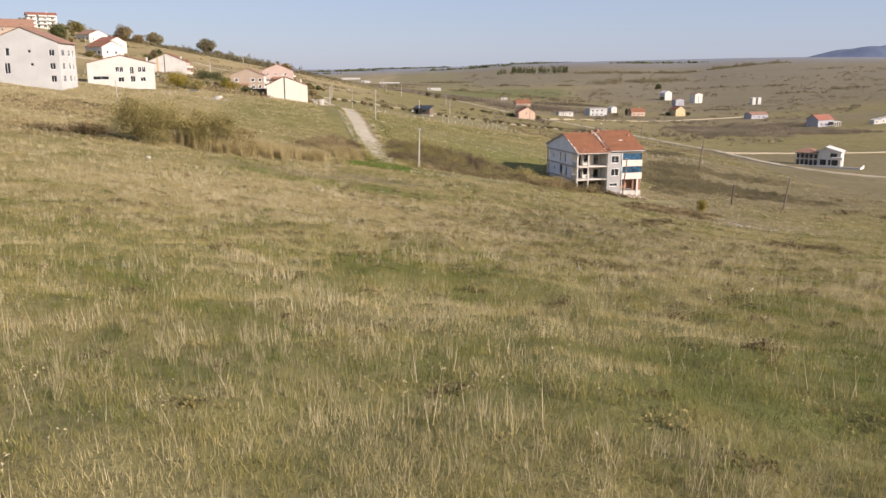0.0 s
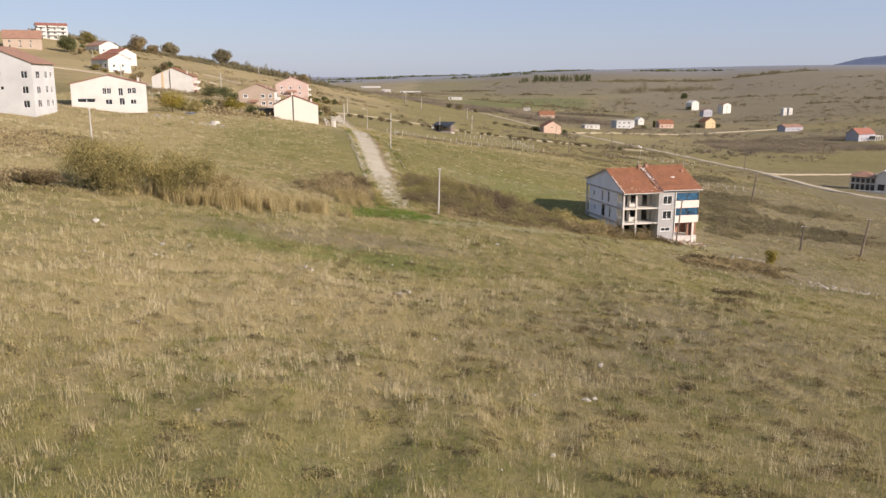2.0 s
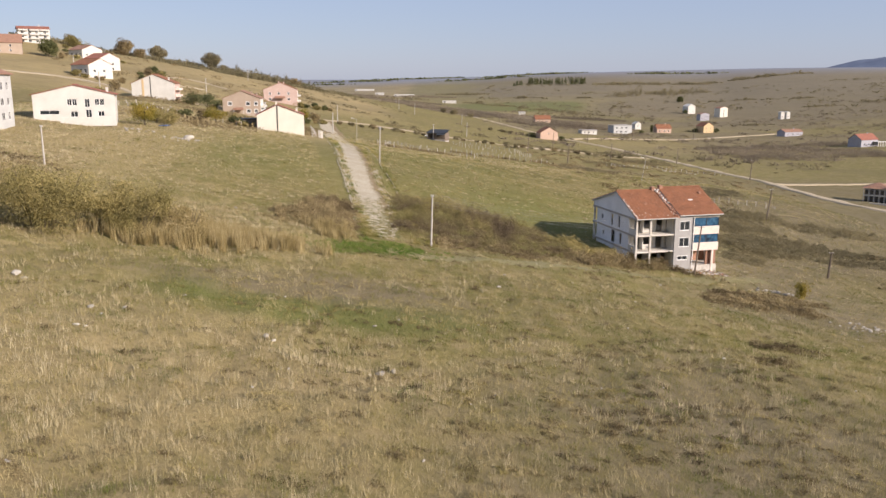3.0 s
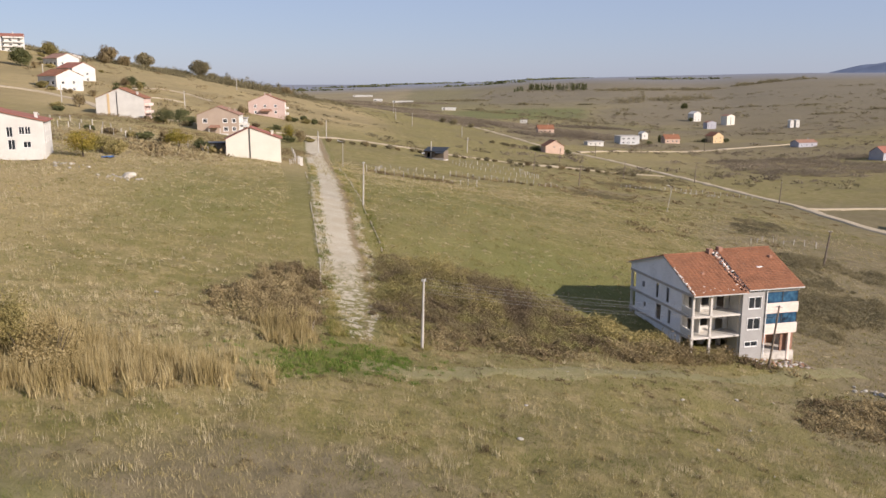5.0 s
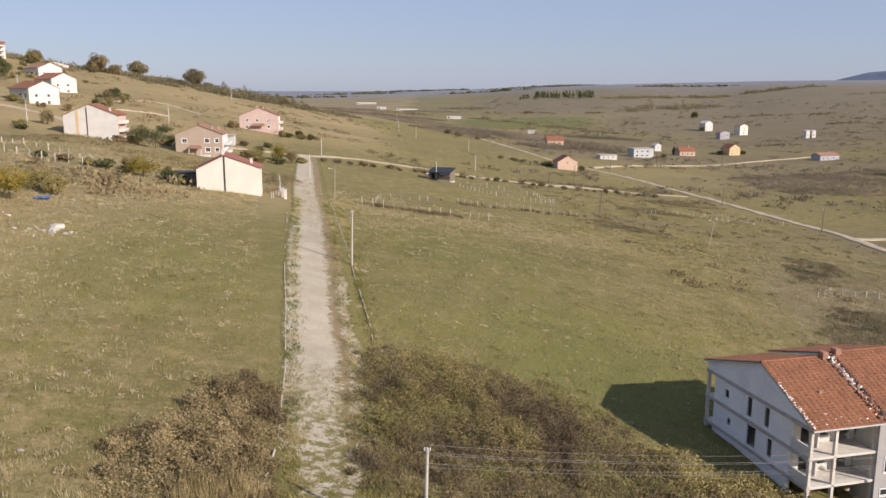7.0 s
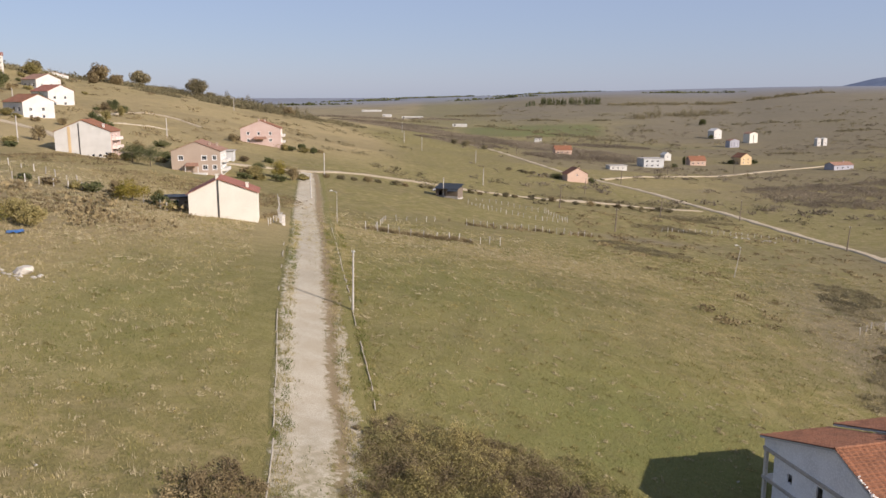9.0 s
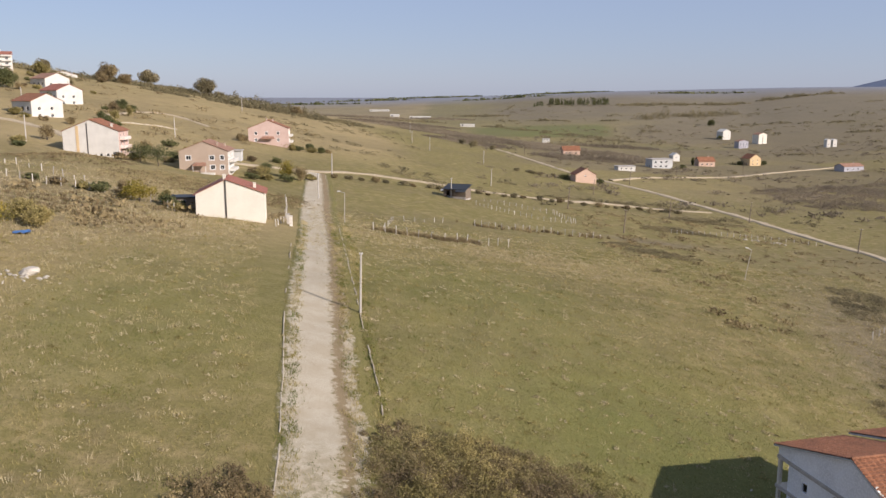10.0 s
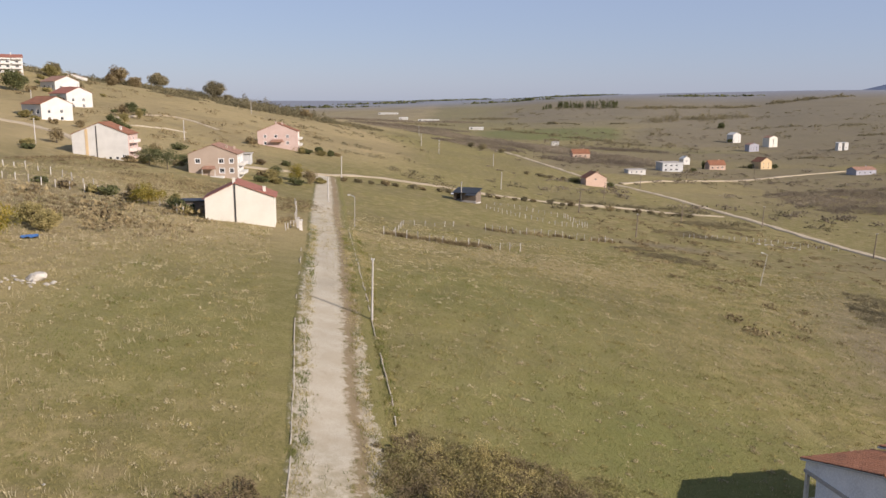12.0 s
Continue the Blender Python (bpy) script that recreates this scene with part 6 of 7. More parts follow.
rc = np.random.default_rng(17)
clumps = [(float(a), float(b), float(r), float(r * 0.6)) for a, b, r in zip(rc.normal(-8, 26, 190), rc.uniform(2, 135, 190), rc.uniform(0.25, 0.7, 190))]
reed_bed("pale straw clumps standing in the meadow", clumps, 46, STRAW, 150, 0.95, 0.016)
reed_bed("golden grass clumps standing in the meadow", [(a + 9, b + 3, r, q) for a, b, r, q in clumps[:90]], 47, REED, 150, 0.8, 0.016)


# trees and hedges about the houses
TR = 50
for x, y, h, s, m, lb in (
    (-69, 291, 5.2, 4.0, GOLDLEAF, "round olive tree turning yellow in the garden"), (-64, 293, 3.0, 1.8, OLIVE, "small garden tree turning yellow"), (-75, 298, 3.4, 1.8, RUSSET, "small russet orchard tree"),
    (-93, 370, 7.0, 5.6, GREENLEAF, "broad dark green tree beside the taupe house"), (-101, 376, 6.5, 4.6, GREENLEAF, "dark green garden tree"), (-88, 384, 5.0, 3.0, OLIVE, "garden tree turning yellow"),
    (-64, 386, 4.5, 3.0, OLIVE, "garden tree beside the taupe house"), (-58, 398, 6.5, 3.2, GOLDLEAF, "golden autumn tree at the lane corner"), (-53, 396, 5.0, 2.6, RUSSET, "russet autumn tree at the lane corner"), (-66, 400, 4.0, 3.0, GREENLEAF, "dark garden shrub tree"),
    (-72, 236, 6.0, 3.6, GOLDLEAF, "yellowing tree beside the long white house"), (-69, 247, 3.6, 2.6, OLIVE, "olive-green tree on the slope"), (-74, 251, 4.0, 3.2, OLIVE, "olive-green tree on the slope"),
    (-70, 515, 4, 2.6, GREENLEAF, "dark green garden tree by the pink house"), (-64, 512, 3.5, 2.4, GREENLEAF, "dark green garden tree by the pink house"), (-76, 500, 4, 2.4, OLIVE, "garden tree by the pink house"), (-100, 500, 4.5, 3, RUSSET, "russet garden tree by the pink house"),
    (-150, 470, 5, 3.5, GREENLEAF, "dark tree between the hillside houses"), (-182, 455, 4, 3, OLIVE, "garden tree below the hillside houses"), (-158, 452, 3.5, 2.6, RUSSET, "bare garden shrub below the hillside houses"), (-172, 540, 7, 4, GREENLEAF, "dark conifer-like tree beside the hillside houses"), (-165, 536, 5, 4, GREENLEAF, "dark green tree beside the hillside houses"),
    (-228, 600, 7, 5, AUTUMN, "olive-brown tree on the hillside"), (-243, 560, 13, 6.5, GREENLEAF, "large dark tree below the apartment house"), (-262, 640, 9, 6, OLIVE, "tree on the hilltop"), (-290, 700, 11, 7, AUTUMN, "tree on the hilltop"), (-245, 690, 9, 6, RUSSET, "russet tree on the hilltop"), (-300, 560, 14, 7, GREENLEAF, "tall dark tree on the hilltop"),
    (-272, 768, 16, 9.5, RUSSET, "round russet tree on the hill crest"), (-260, 770, 9, 8, RUSSET, "russet thicket tree on the crest"), (-268, 845, 17, 11, AUTUMN, "round olive-brown tree on the hill crest"), (-205, 800, 17, 10.5, AUTUMN, "round olive-brown tree standing on the ridge"), (-196, 805, 8, 6, AUTUMN, "tree standing on the ridge"), (-128, 790, 9, 5.5, RUSSET, "small dark tree at the ridge end"),
    (18, 822, 7, 5.5, AUTUMN, "olive-brown tree by the valley road"), (8, 828, 6, 4.5, AUTUMN, "olive-brown tree by the valley road"), (34, 818, 5, 4, AUTUMN, "olive-brown tree by the valley road"), (88, 600, 4, 3, GREENLEAF, "dark shrub beside the peach house"), (68, 606, 4, 4, GREENLEAF, "dark hedge tree beside the peach house"),
    (300, 905, 5, 4, GREENLEAF, "dark tree beside the ochre house"), (276, 902, 5, 4, GREENLEAF, "dark tree beside the ochre house"), (222, 872, 8, 1.6, GREENLEAF, "slim dark cypress beside the farm road"), (196, 812, 5, 4, GREENLEAF, "dark tree beside the grey house"), (400, 1350, 8, 7, GREENLEAF, "dark tree behind the white house"),
    (470, 1620, 14, 8, GREENLEAF, "single dark tree on the far slope")):
    TR += 1
    near_tree = y < 420
    tree(x, y, h * (1.1 if near_tree else 0.95), s * (1.1 if near_tree else 0.95), m, lb, TR, 3200 if near_tree else (5200 if h > 8 else 2200), (0.17 if near_tree else 0.03 * h + 0.1), 0.16 if near_tree else 0.3)
for k, (x, y) in enumerate(((-160, 486), (-156, 492), (-168, 520), (-174, 545), (-160, 520), (-190, 505), (-200, 520), (-215, 560), (-235, 560), (-250, 585), (-240, 620), (-262, 600), (-290, 610), (-300, 640), (-140, 395), (-96, 392), (-92, 398), (-105, 392))):
    tree(x, y, 4 + (k * 7 % 5) * 0.7, 2.4 + (k * 5 % 4) * 0.5, (GREENLEAF, OLIVE, RUSSET)[k % 3], ("dark green tree", "yellowing tree", "bare brown tree")[k % 3] + " in the gardens on the hillside", 400 + k, 1500, 0.26, 0.2, group="hillside garden trees")
rb = random.Random(77)
for k in range(30):
    t = k / 29
    x = -46 + t * 150 + rb.uniform(-1.5, 1.5)
    y = 424 + 28 * min(1, t * 3) + max(0, t - 0.3) * 44 + rb.uniform(-2, 2)
    r = rb.uniform(1.2, 2.6)
    bush(x, y, r * 1.3, r, r * 1.1, AUTUMN if k % 3 else RUSSET, "rounded olive-brown roadside bush beside the dirt road", 200 + k, 900, 0.2, group="roadside bushes")
for k, (x, y) in enumerate(((-80, 296), (-84, 297), (-90, 297), (-62, 290), (-59, 286), (-74, 294), (-97, 299), (-104, 380), (-96, 388), (-66, 380), (-62, 384), (-68, 392), (-56, 388), (-50, 402), (-106, 372), (-138, 372), (-142, 378), (-150, 460), (-146, 468), (-176, 452), (-168, 450), (-184, 458), (-152, 480), (-206, 545), (-176, 530), (-212, 600), (-240, 575), (-250, 600), (-232, 575), (-100, 505), (-74, 505), (-68, 508), (-62, 520), (-110, 430), (-100, 426), (-78, 430), (-70, 440), (-258, 620), (-248, 640))):
    r = rb.uniform(1.6, 3.0)
    bush(x, y, r * 1.4, r * 1.1, r * 1.1, (GREENLEAF, OLIVE, RUSSET)[k % 3], ("dark green garden bush", "yellowing garden bush", "brown garden bush")[k % 3] + " among the hillside houses", 300 + k, 700, 0.22 + 0.0003 * y, group="garden bushes")
for k in range(12):
    bush(52 + rb.uniform(-20, 20), 612 + rb.uniform(-3, 3), 3, 2, 2.2, AUTUMN, "olive-brown hedge bush near the peach house", 260 + k, 700, 0.22, group="hedge bushes")

thicket("orchard_scrub", "brown scrub and weeds on the slope by the houses", [(-45, 330, 8, 14, 1.0), (-75, 330, 18, 14, 1.1), (-110, 345, 18, 12, 1.2), (-40, 300, 3, 8, 1.0), (-60, 120, 12, 12, 0.8), (-75, 160, 14, 16, 0.9)], RUSSET, 18, 0.2, 18)
thicket("ridge_wood", "bare brown wood along the ridge", [(-170, 770, 26, 30, 6), (-145, 785, 22, 30, 7), (-185, 790, 24, 26, 5), (-112, 800, 14, 24, 4), (-262, 800, 26, 20, 5), (-285, 780, 26, 20, 6), (-300, 740, 24, 20, 6), (-310, 700, 24, 24, 7), (-240, 850, 26, 20, 5), (-290, 660, 20, 20, 5), (-262, 655, 18, 14, 5), (-240, 790, 28, 24, 4), (-215, 740, 20, 16, 3), (-90, 840, 18, 40, 3), (-225, 800, 20, 18, 6), (-155, 800, 20, 20, 7), (-190, 845, 22, 16, 10), (-170, 850, 20, 16, 10), (-150, 850, 20, 16, 8), (-128, 850, 14, 14, 8)], DARKSCRUB, 19, 0.65, 5, 4)
thicket("valley_wood", "bare brown scrubwood on the valley floor", [(56, 1040, 60, 50, 5), (91, 1030, 60, 60, 5), (15, 900, 40, 50, 4), (92, 830, 24, 30, 4), (125, 850, 40, 26, 5), (168, 880, 36, 24, 5), (140, 960, 60, 40, 5), (202, 1130, 50, 24, 4), (10, 1120, 70, 60, 5), (-60, 1250, 70, 50, 5), (-120, 1450, 60, 50, 5), (-40, 1400, 50, 30, 5), (-170, 1700, 90, 40, 6), (-20, 1750, 60, 24, 6)], BAREWOOD, 24, 0.4, 9, 3.6)
thicket("lower_wood", "grey-brown thicket of bare shrubs in the valley field", [(216, 636, 24, 22, 4), (222, 600, 30, 20, 4.5), (232, 566, 34, 18, 4), (266, 670, 30, 20, 4), (280, 630, 40, 24, 4), (300, 590, 40, 24, 4), (330, 700, 40, 16, 4)], BAREWOOD, 29, 0.27, 17, 3.2)
thicket("field_hedge", "dark hedge along the edge of the green field", [(62 + 178 * k / 16 + 9 * math.sin(k * 2.1), 1542 - 300 * k / 16 + 12 * math.sin(k * 1.3), 11, 7, 4 + 2 * (k % 3)) for k in range(17)], AUTUMN, 36, 0.7, 4, 3)
thicket("far_wood", "brown woodland patches on the valley side", [(374, 1749, 24, 14, 15), (415, 1794, 22, 14, 21), (452, 1847, 26, 16, 24), (500, 1870, 34, 18, 18), (547, 1920, 40, 18, 20), (620, 2000, 40, 18, 16), (300, 1700, 22, 9, 5), (327, 1468, 20, 9, 7), (548, 1634, 22, 8, 6), (600, 1640, 26, 8, 7), (700, 1600, 30, 9, 6), (180, 1700, 40, 12, 6), (60, 1900, 60, 18, 7), (-60, 1600, 50, 14, 6), (400, 1064, 26, 10, 3), (278, 912, 12, 6, 4), (640, 1400, 34, 10, 6), (760, 1440, 40, 10, 7)], AUTUMN, 25, 1.1, 1.6, 5)
rr = random.Random(90)
thicket("ridge_trees", "uneven line of trees along the far ridge", [(420 + 800 * t + rr.uniform(-15, 15), 2235 + 540 * t + rr.uniform(-25, 25), rr.uniform(7, 30), 12, rr.uniform(5, 15)) for t in [rr.random() for _ in range(46)]], AUTUMN, 37, 1.5, 0.9, 6)


def crest_wood():
    """Conifers close together on the far crest, each a ragged spire."""
    rng = np.random.default_rng(26)
    out = []
    for x0, x1, y0, n, top in ((216, 238, 2262, 8, 12), (252, 338, 2290, 60, 17), (338, 404, 2270, 44, 20), (200, 214, 2255, 4, 9)):
        for x, y, h in zip(rng.uniform(x0, x1, n), rng.normal(y0, 12, n), top * rng.uniform(0.6, 1.15, n)):
            m = 46
            t = rng.random(m) ** 0.8
            a = rng.uniform(0, 6.283, m)
            r = 0.22 * h * (1 - t) * rng.uniform(0.4, 1.1, m)
            p = np.c_[x + np.cos(a) * r, y + np.sin(a) * r, land1(x, y) + 0.05 * h + 0.95 * h * t]
            out.append(soup(rng, p, 1.5))
    return tagged(tri_soup("crest_wood", np.concatenate(out), GREENLEAF), "dark conifer wood on the far hill crest", "trees", "", "stuff")


crest_wood()

thicket("plain_wood", "dark belts of trees on the far plain", [(-500 + 170 * k, 3000 + 330 * (k % 4), 180, 26, 9) for k in range(9)], GREENLEAF, 27, 5.0, 0.07, 20)


thicket("field_brush", "low brown brush patches in the lower fields", [(76, 413, 7, 5, 1.6), (85, 416, 8, 5, 1.7), (93, 412, 7, 4, 1.5), (100, 459, 12, 6, 1.8), (111, 464, 5, 4, 2.2), (123, 470, 5, 4, 2.4), (51, 355, 6, 5, 1.2), (56, 342, 7, 6, 1.4), (63, 334, 6, 5, 1.2), (104, 237, 12, 8, 2.0), (84, 202, 9, 5, 1.8), (71, 200, 7, 5, 1.8), (48, 490, 5, 3, 2), (58, 494, 5, 3, 2), (68, 497, 6, 3, 2.2), (78, 498, 6, 3, 2), (87, 500, 6, 3, 2.2), (101, 507, 7, 3, 2), (114, 512, 7, 3, 2), (97, 300, 6, 12, 1.2), (88, 285, 5, 10, 1.0), (112, 455, 14, 5, 1.3)], AUTUMN, 28, 0.15, 90, 1.4)


def dotted(name, label, n, region, r0, r1, h, material, seed, leaf, each):
    """Shrubs without number over a stretch of land: region(a, b) turns two numbers 0..1 into a place."""
    rng = np.random.default_rng(seed)
    a, b = rng.random(n * 2), rng.random(n * 2)
    x, y = region(a, b)
    drift = np.sin(x * 0.013 + 2.2 * np.sin(y * 0.008)) + np.sin(y * 0.017 + 1.4 * np.sin(x * 0.01 + seed)) + 0.8 * np.sin(x * 0.05 + 1.9 * np.sin(y * 0.041)) + rng.normal(0, 0.4, n * 2)
    pick = np.argsort(-drift)[:n]
    x, y = x[pick], y[pick]
    # keep the valley road and its verges clear
    clear = np.abs(x - np.interp(y, (393, 440, 488, 524, 574, 620, 655, 729, 829), (149, 141, 136, 128, 118, 99, 82, 63, 39))) > 9
    x, y = x[clear], y[clear]
    n = len(x)
    r = r0 * (1.25 * r1 / r0) ** (rng.random(n) ** 1.6)
    k = np.repeat(np.arange(n), each)
    px, py = x[k] + rng.normal(0, 0.55, len(k)) * r[k] * 1.3, y[k] + rng.normal(0, 0.55, len(k)) * r[k]
    pz = land(px, py) + h * r[k] * rng.uniform(0.05, 1.0, len(k))
    return tagged(tri_soup(name, soup(rng, np.c_[px, py, pz], leaf * np.repeat(r, each)), material), label, "shrubs", "", "stuff")


dotted("valley_shrubs", "brown shrubs scattered over the valley floor", 900, lambda a, b: ((0.02 + 0.62 * b) * (360 + 1000 * a), 500 + 1000 * a), 0.8, 3.2, 0.7, BAREWOOD, 61, 0.2, 60)
dotted("valley_scrub", "olive-brown scrub scattered over the valley floor", 700, lambda a, b: ((0.02 + 0.6 * b) * (330 + 1500 * a), 450 + 1500 * a), 0.7, 3.0, 0.7, AUTUMN, 62, 0.2, 60)
dotted("hillside_scrub", "brown scrub scattered over the hillside", 330, lambda a, b: (-45 - (300 * a + 30) * (0.15 + 0.85 * b), 250 + 560 * a), 0.5, 2.4, 0.7, RUSSET, 63, 0.2, 50)
dotted("slope_scrub", "low dark scrub on the open hillside", 260, lambda a, b: (-40 - 190 * b * a + 40 * (1 - a), 440 + 380 * a), 0.5, 2.6, 0.6, AUTUMN, 64, 0.2, 50)
dotted("lower_field_scrub", "weedy scrub patches in the lower fields", 620, lambda a, b: (45 + 100 * b, 165 + 285 * a), 0.3, 1.6, 0.5, RUSSET, 65, 0.2, 50)
dotted("far_slope_scrub", "brown shrubs on the far valley slopes", 420, lambda a, b: ((0.05 + 0.6 * b) * (1300 + 1100 * a), 1200 + 1100 * a), 1.5, 6.5, 0.6, AUTUMN, 66, 0.22, 40)

# ---- grass of the meadow ----
def meadow():
    """Tufts of many thin blades: short green growth between taller dry clumps."""
    rng = np.random.default_rng(5)
    sets = ((-10, 30, 20, 6, 0.16, 0.30, 0.007), (30, 80, 9, 6, 0.22, 0.34, 0.011), (80, 140, 3.6, 6, 0.3, 0.36, 0.018), (140, 330, 1.7, 5, 0.4, 0.3, 0.03))
    out, straw = [], []
    for y0, y1, dens, blades, rad, h, w in sets:
        half = 14 + 0.62 * (y1 + 14) if y1 < 150 else 130
        n = int(dens * (y1 - y0) * 2 * half)
        x, y = rng.uniform(-half, half, n), rng.uniform(y0, y1, n)
        keep = (np.abs(x) < 12 + 0.62 * (y + 14)) & ~((np.abs(x + 11 + 0.222 * (y - 172)) < np.where(y < 170, 2.4, 4.6)) & (y > 152))
        x, y = x[keep], y[keep]
        n = len(x)
        patch = np.sin(x * 0.31 + 2 * np.sin(y * 0.17)) + np.sin(y * 0.37 + 1.7 * np.sin(x * 0.13)) + 0.7 * np.sin(x * 1.1 + 1.5 * np.sin(y * 0.9))
        cv = cover(x, y)
        p_dry = np.clip(0.055 + 0.05 * patch + 0.35 * cv[:, 0] - 0.25 * cv[:, 2], 0.012, 0.7)
        dry = rng.random(n) < p_dry
        for pick, many, size, store, wide in ((~dry, blades, h, out, 1.0), (dry, blades + 5, h * 2.0, straw, 0.85)):
            bx, by = np.repeat(x[pick], many), np.repeat(y[pick], many)
            tuft = np.repeat(rng.uniform(0.5, 1.3, pick.sum()), many)
            r = rad * (1.0 if wide == 1.0 else 0.55)
            bx, by = bx + rng.normal(0, r, len(bx)), by + rng.normal(0, r, len(by))
            hh = size * tuft * rng.uniform(0.5, 1.2, len(bx))
            store.append(blade_soup(rng, bx, by, land(bx, by), hh, w * wide * rng.uniform(0.7, 1.3, len(bx)), 0.8 if wide == 1.0 else 0.5))
    tagged(tri_soup("meadow_grass", np.concatenate(out), GRASS), "uneven green and olive meadow grass", "grass", "", "stuff")
    tagged(tri_soup("straw_grass", np.concatenate(straw), STRAW), "tall dry straw stalks in the meadow", "grass", "", "stuff")


meadow()


def verge_grass():
    """Tufts creeping in over both edges of the lane and through its broken near end."""
    rng = np.random.default_rng(14)
    n = 3400
    y = 150 + 150 * rng.random(n) ** 1.7
    mid = np.interp(y, (147, 157, 168, 184, 209, 233.5, 280, 322), (-5.0, -7.0, -8.8, -11.4, -15.8, -19.7, -27.2, -34.8))
    lines = rng.choice((-3.5, -3.7, 2.7, 3.2, 5.7), n)
    x = mid + lines + rng.normal(0, 0.45, n)
    broken = (y < 182) & (rng.random(n) < 0.12)
    x = np.where(broken, mid + rng.uniform(-3.5, 3.5, n), x)
    k = np.repeat(np.arange(n), 9)
    bx, by = x[k] + rng.normal(0, 0.22, len(k)), y[k] + rng.normal(0, 0.28, len(k))
    h = rng.uniform(0.12, 0.42, len(k))
    return tagged(tri_soup("verge_grass", blade_soup(rng, bx, by, land(bx, by) + 0.1, h, 0.035, 0.9), GRASS), "grass tufts creeping over the lane edges", "grass", "", "stuff")


verge_grass()
thicket("hollow_weeds", "dark weeds overhanging the earth hollow", [(14.6, 45.6, 2.4, 0.7, 0.7), (17.8, 43.6, 0.8, 1.2, 0.8), (11.9, 44.0, 0.8, 0.9, 0.6), (22.9, 56.4, 2.2, 1.4, 0.7), (20.5, 50, 1.6, 1.0, 0.6)], WEED, 38, 0.06, 420, 0.45)
thicket("bank_weeds", "dark brush on the washed-out bank", [(55, 101.5, 4, 1.6, 1.3), (59.5, 100, 3, 1.6, 1.2), (53, 97, 2.5, 1.5, 0.9), (62, 104, 4, 1.6, 1.2), (48.7, 96, 3, 1.2, 0.8), (41, 118, 5, 2, 1.0), (36, 110, 3, 1.6, 0.8)], WEED, 39, 0.09, 260, 0.6)


def dry_weeds():
    """Bare stalks with branching pale seed heads."""
    rng = np.random.default_rng(6)
    n = 4200
    y = rng.uniform(-4, 75, n)
    x = rng.uniform(-1, 1, n) * (10 + 0.6 * (y + 14))
    keep = (np.sin(x * 0.5 + y * 0.21) + np.sin(y * 0.43 - x * 0.2) + rng.normal(0, 0.6, n)) > 0.5
    x, y = x[keep], y[keep]
    z = land(x, y)
    h = rng.uniform(0.5, 1.5, len(x))
    st = blade_soup(rng, x, y, z, h, 0.012, 0.35).reshape(-1, 3, 3)
    tips = np.repeat(st[:, 2], 9, axis=0) + rng.normal(0, 1, (len(st) * 9, 3)) * np.array((0.09, 0.09, 0.10))
    return tagged(tri_soup("dry_weeds", np.concatenate((st.reshape(-1, 3), soup(rng, tips, 0.032))), STRAW), "bare dry weed stalks with pale seed heads", "weeds", "", "stuff")


dry_weeds()
# tussocks over the rough ground
rt = np.random.default_rng(8)


def tussocks(name, label, n, cx, cy, sx, sy, r0, r1, h, material, seed, leaf, density):
    spots = []
    for a, b, r in zip(rt.normal(cx, sx, n), rt.normal(cy, sy, n), rt.uniform(r0, r1, n)):
        if abs(a + 11 + 0.222 * (b - 172)) < 4.2 and b > 152:
            continue
        spots.append((float(a), float(b), float(r), float(r * 0.7), float(h * (0.6 + 0.5 * r))))
    return thicket(name, label, spots, material, seed, leaf, density, 0.35)


tussocks("dark_tussocks", "dark brown weedy tussocks on the rough slope", 850, 20, 76, 19, 30, 0.25, 0.8, 0.55, WEED, 30, 0.06, 420)
tussocks("olive_tussocks", "olive weed clumps in the meadow", 420, -6, 60, 26, 36, 0.3, 0.9, 0.45, OLIVE, 31, 0.06, 260)
tussocks("brown_weeds", "low brown weed patches in the grass", 420, -10, 62, 26, 36, 0.2, 0.7, 0.45, WEED, 32, 0.06, 400)
tussocks("bank_tussocks", "brown tussocks about the lane end", 330, 0, 151, 22, 8, 0.25, 0.8, 0.4, RUSSET, 34, 0.09, 160)
spots = [(float(a), float(b), float(r), float(r * 0.8), float(0.25 + 0.2 * r)) for a, b, r in zip(rt.uniform(-70, 95, 6400), rt.uniform(160, 340, 6400), 0.14 + 0.5 * rt.random(6400) ** 2) if abs(a + 11 + 0.222 * (b - 172)) > 6]
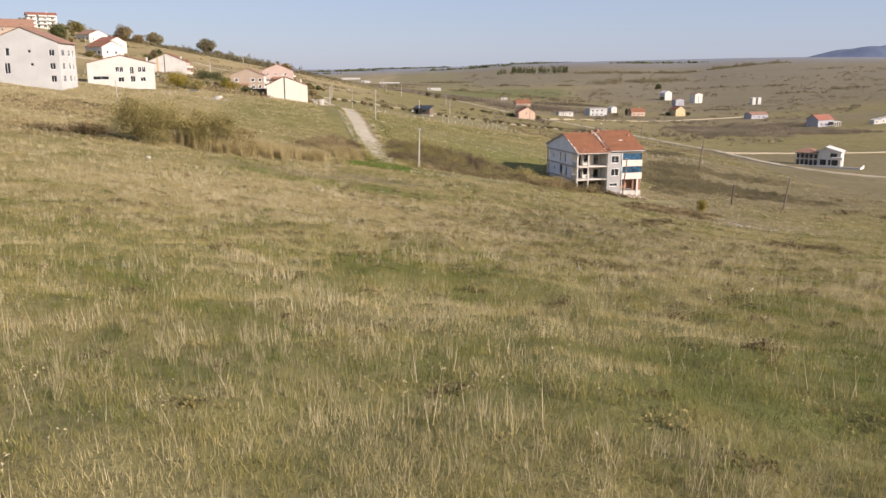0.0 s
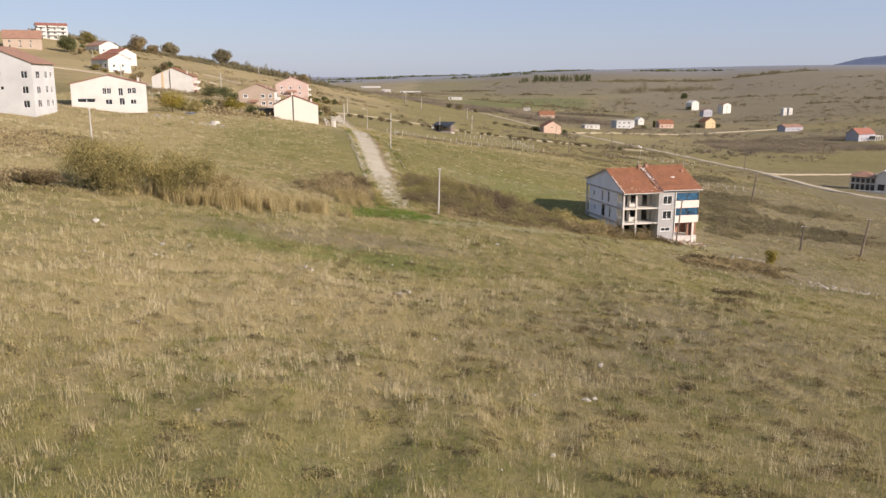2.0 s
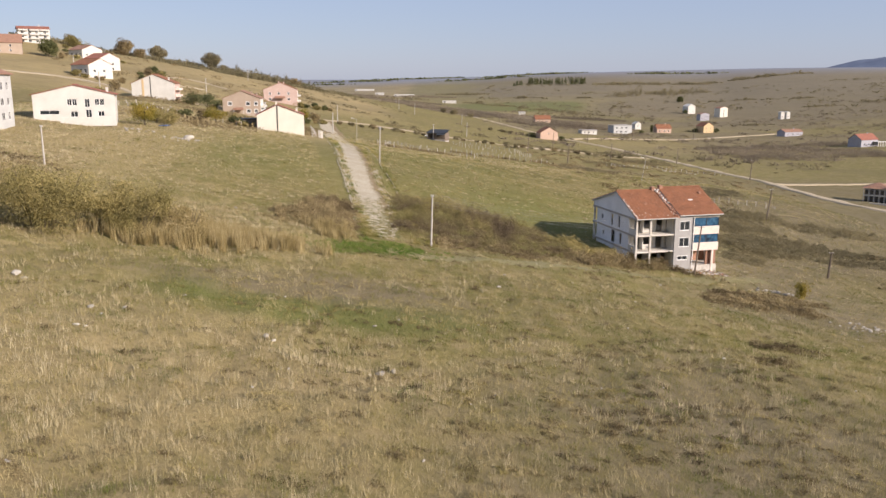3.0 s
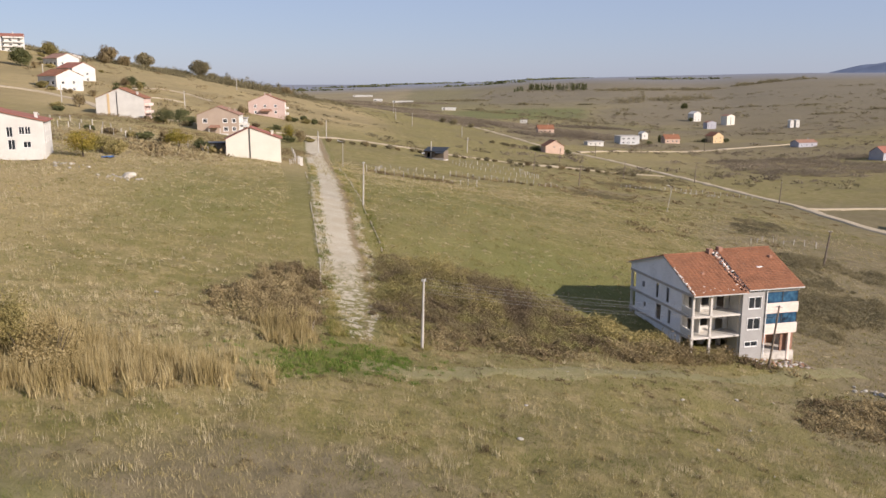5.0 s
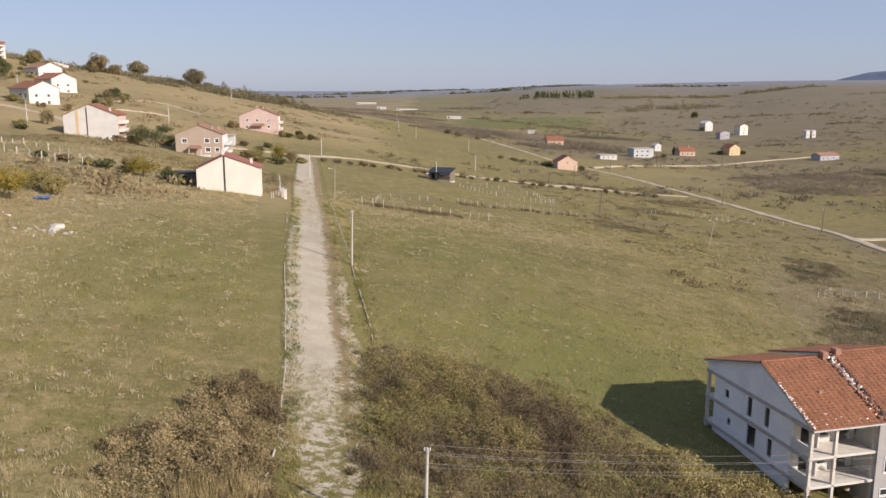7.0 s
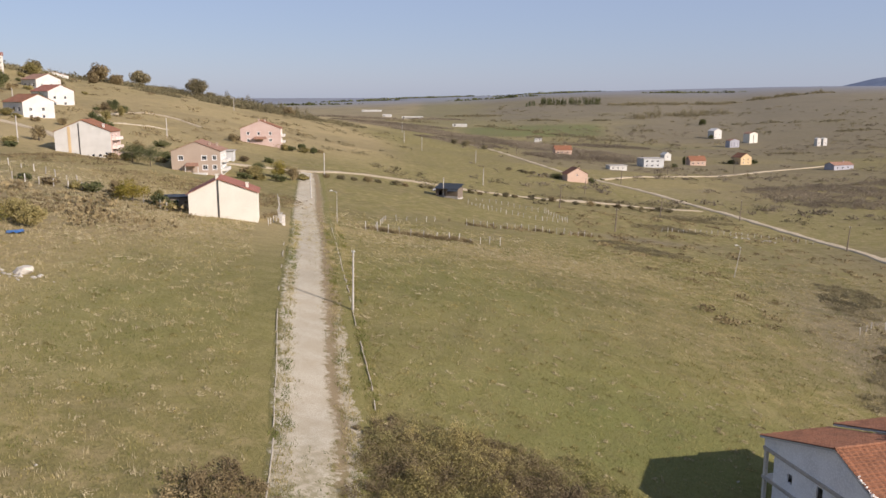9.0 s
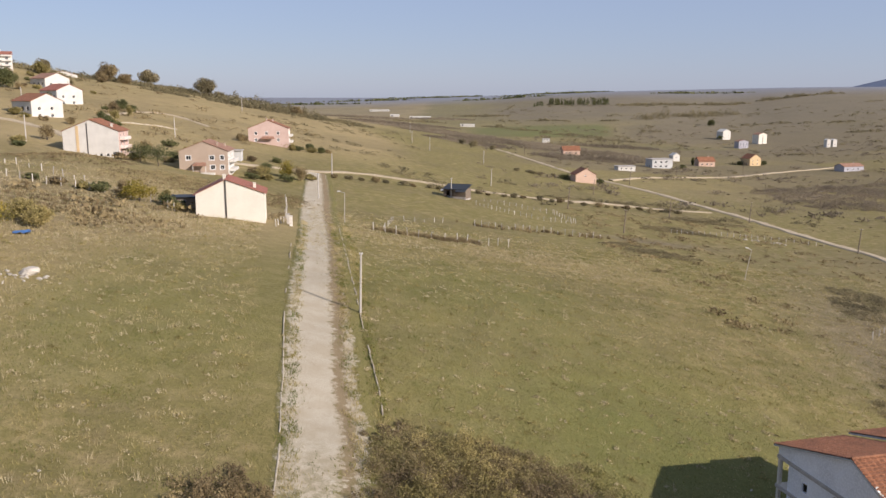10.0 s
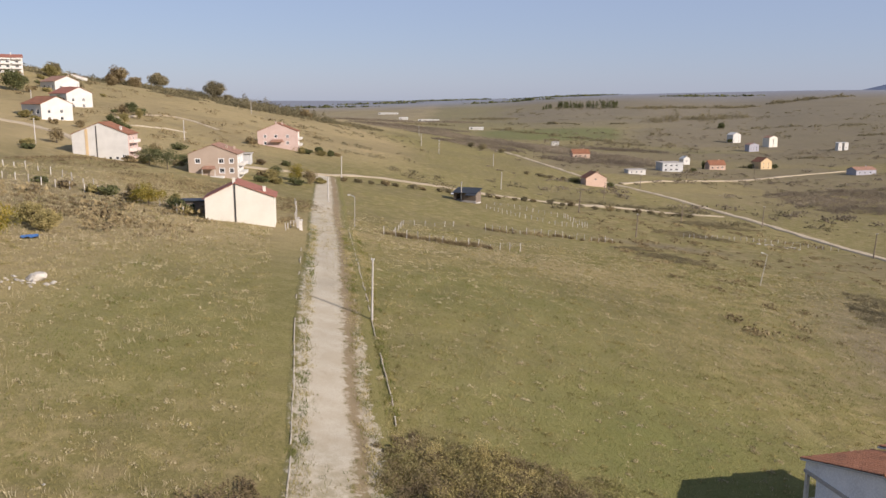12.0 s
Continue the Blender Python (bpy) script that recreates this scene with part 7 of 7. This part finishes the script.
thicket("field_tussocks", "small olive tussocks dotted over the fields", spots[:2600], OLIVE, 33, 0.11, 150, 0.3)
thicket("straw_tussocks", "small pale tussocks dotted over the fields", spots[2600:], STRAW, 35, 0.11, 150, 0.3)

# ---- the mountain beyond the valley ----
bm = bmesh.new()
bmesh.ops.create_grid(bm, x_segments=60, y_segments=16, size=1.0)
for v in bm.verts:
    e = math.exp(-((v.co.x / 0.46) ** 2)) * max(0.0, 1 - v.co.y**2)
    v.co = Vector((2290 + v.co.x * 900, 4100 + v.co.y * 250, 30 + 126 * e * (0.85 + 0.25 * noise.noise(v.co * 4))))
MOUNTAIN = mat("far_mountain", (0.10, 0.13, 0.19), 1.0, 0, (0.08, 0.105, 0.16), 0.004, 0.02, 0.0, (0.11, 0.14, 0.20))
tagged(part("backdrop_mountain", bm, MOUNTAIN, None, "", True), "blue-grey mountain on the horizon", "mountain", "", "structure")


def far_range():
    """A faint mountain range far beyond the plain, a backdrop that glows in the blue of haze."""
    v, f = [], []
    n = 120
    for k in range(n + 1):
        x = -5200 + 8400 * k / n
        top = 60 + 150 * math.exp(-(((x + 1500) / 1500) ** 2)) + 90 * math.exp(-(((x - 900) / 900) ** 2)) + 35 * noise.noise(Vector((x * 0.0016, 3.1, 0))) + 12 * noise.noise(Vector((x * 0.008, 1.7, 0)))
        v += [(x, 9600, -400), (x, 9600, max(top, 20)), (x, 9900, -400)]
        if k:
            a = 3 * k
            f += [(a - 3, a, a + 1, a - 2), (a - 2, a + 1, a + 2, a - 1)]
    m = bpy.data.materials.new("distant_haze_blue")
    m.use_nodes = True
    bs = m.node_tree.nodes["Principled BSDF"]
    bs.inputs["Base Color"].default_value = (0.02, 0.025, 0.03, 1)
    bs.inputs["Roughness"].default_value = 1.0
    # added self-glow in place of the haze before the range
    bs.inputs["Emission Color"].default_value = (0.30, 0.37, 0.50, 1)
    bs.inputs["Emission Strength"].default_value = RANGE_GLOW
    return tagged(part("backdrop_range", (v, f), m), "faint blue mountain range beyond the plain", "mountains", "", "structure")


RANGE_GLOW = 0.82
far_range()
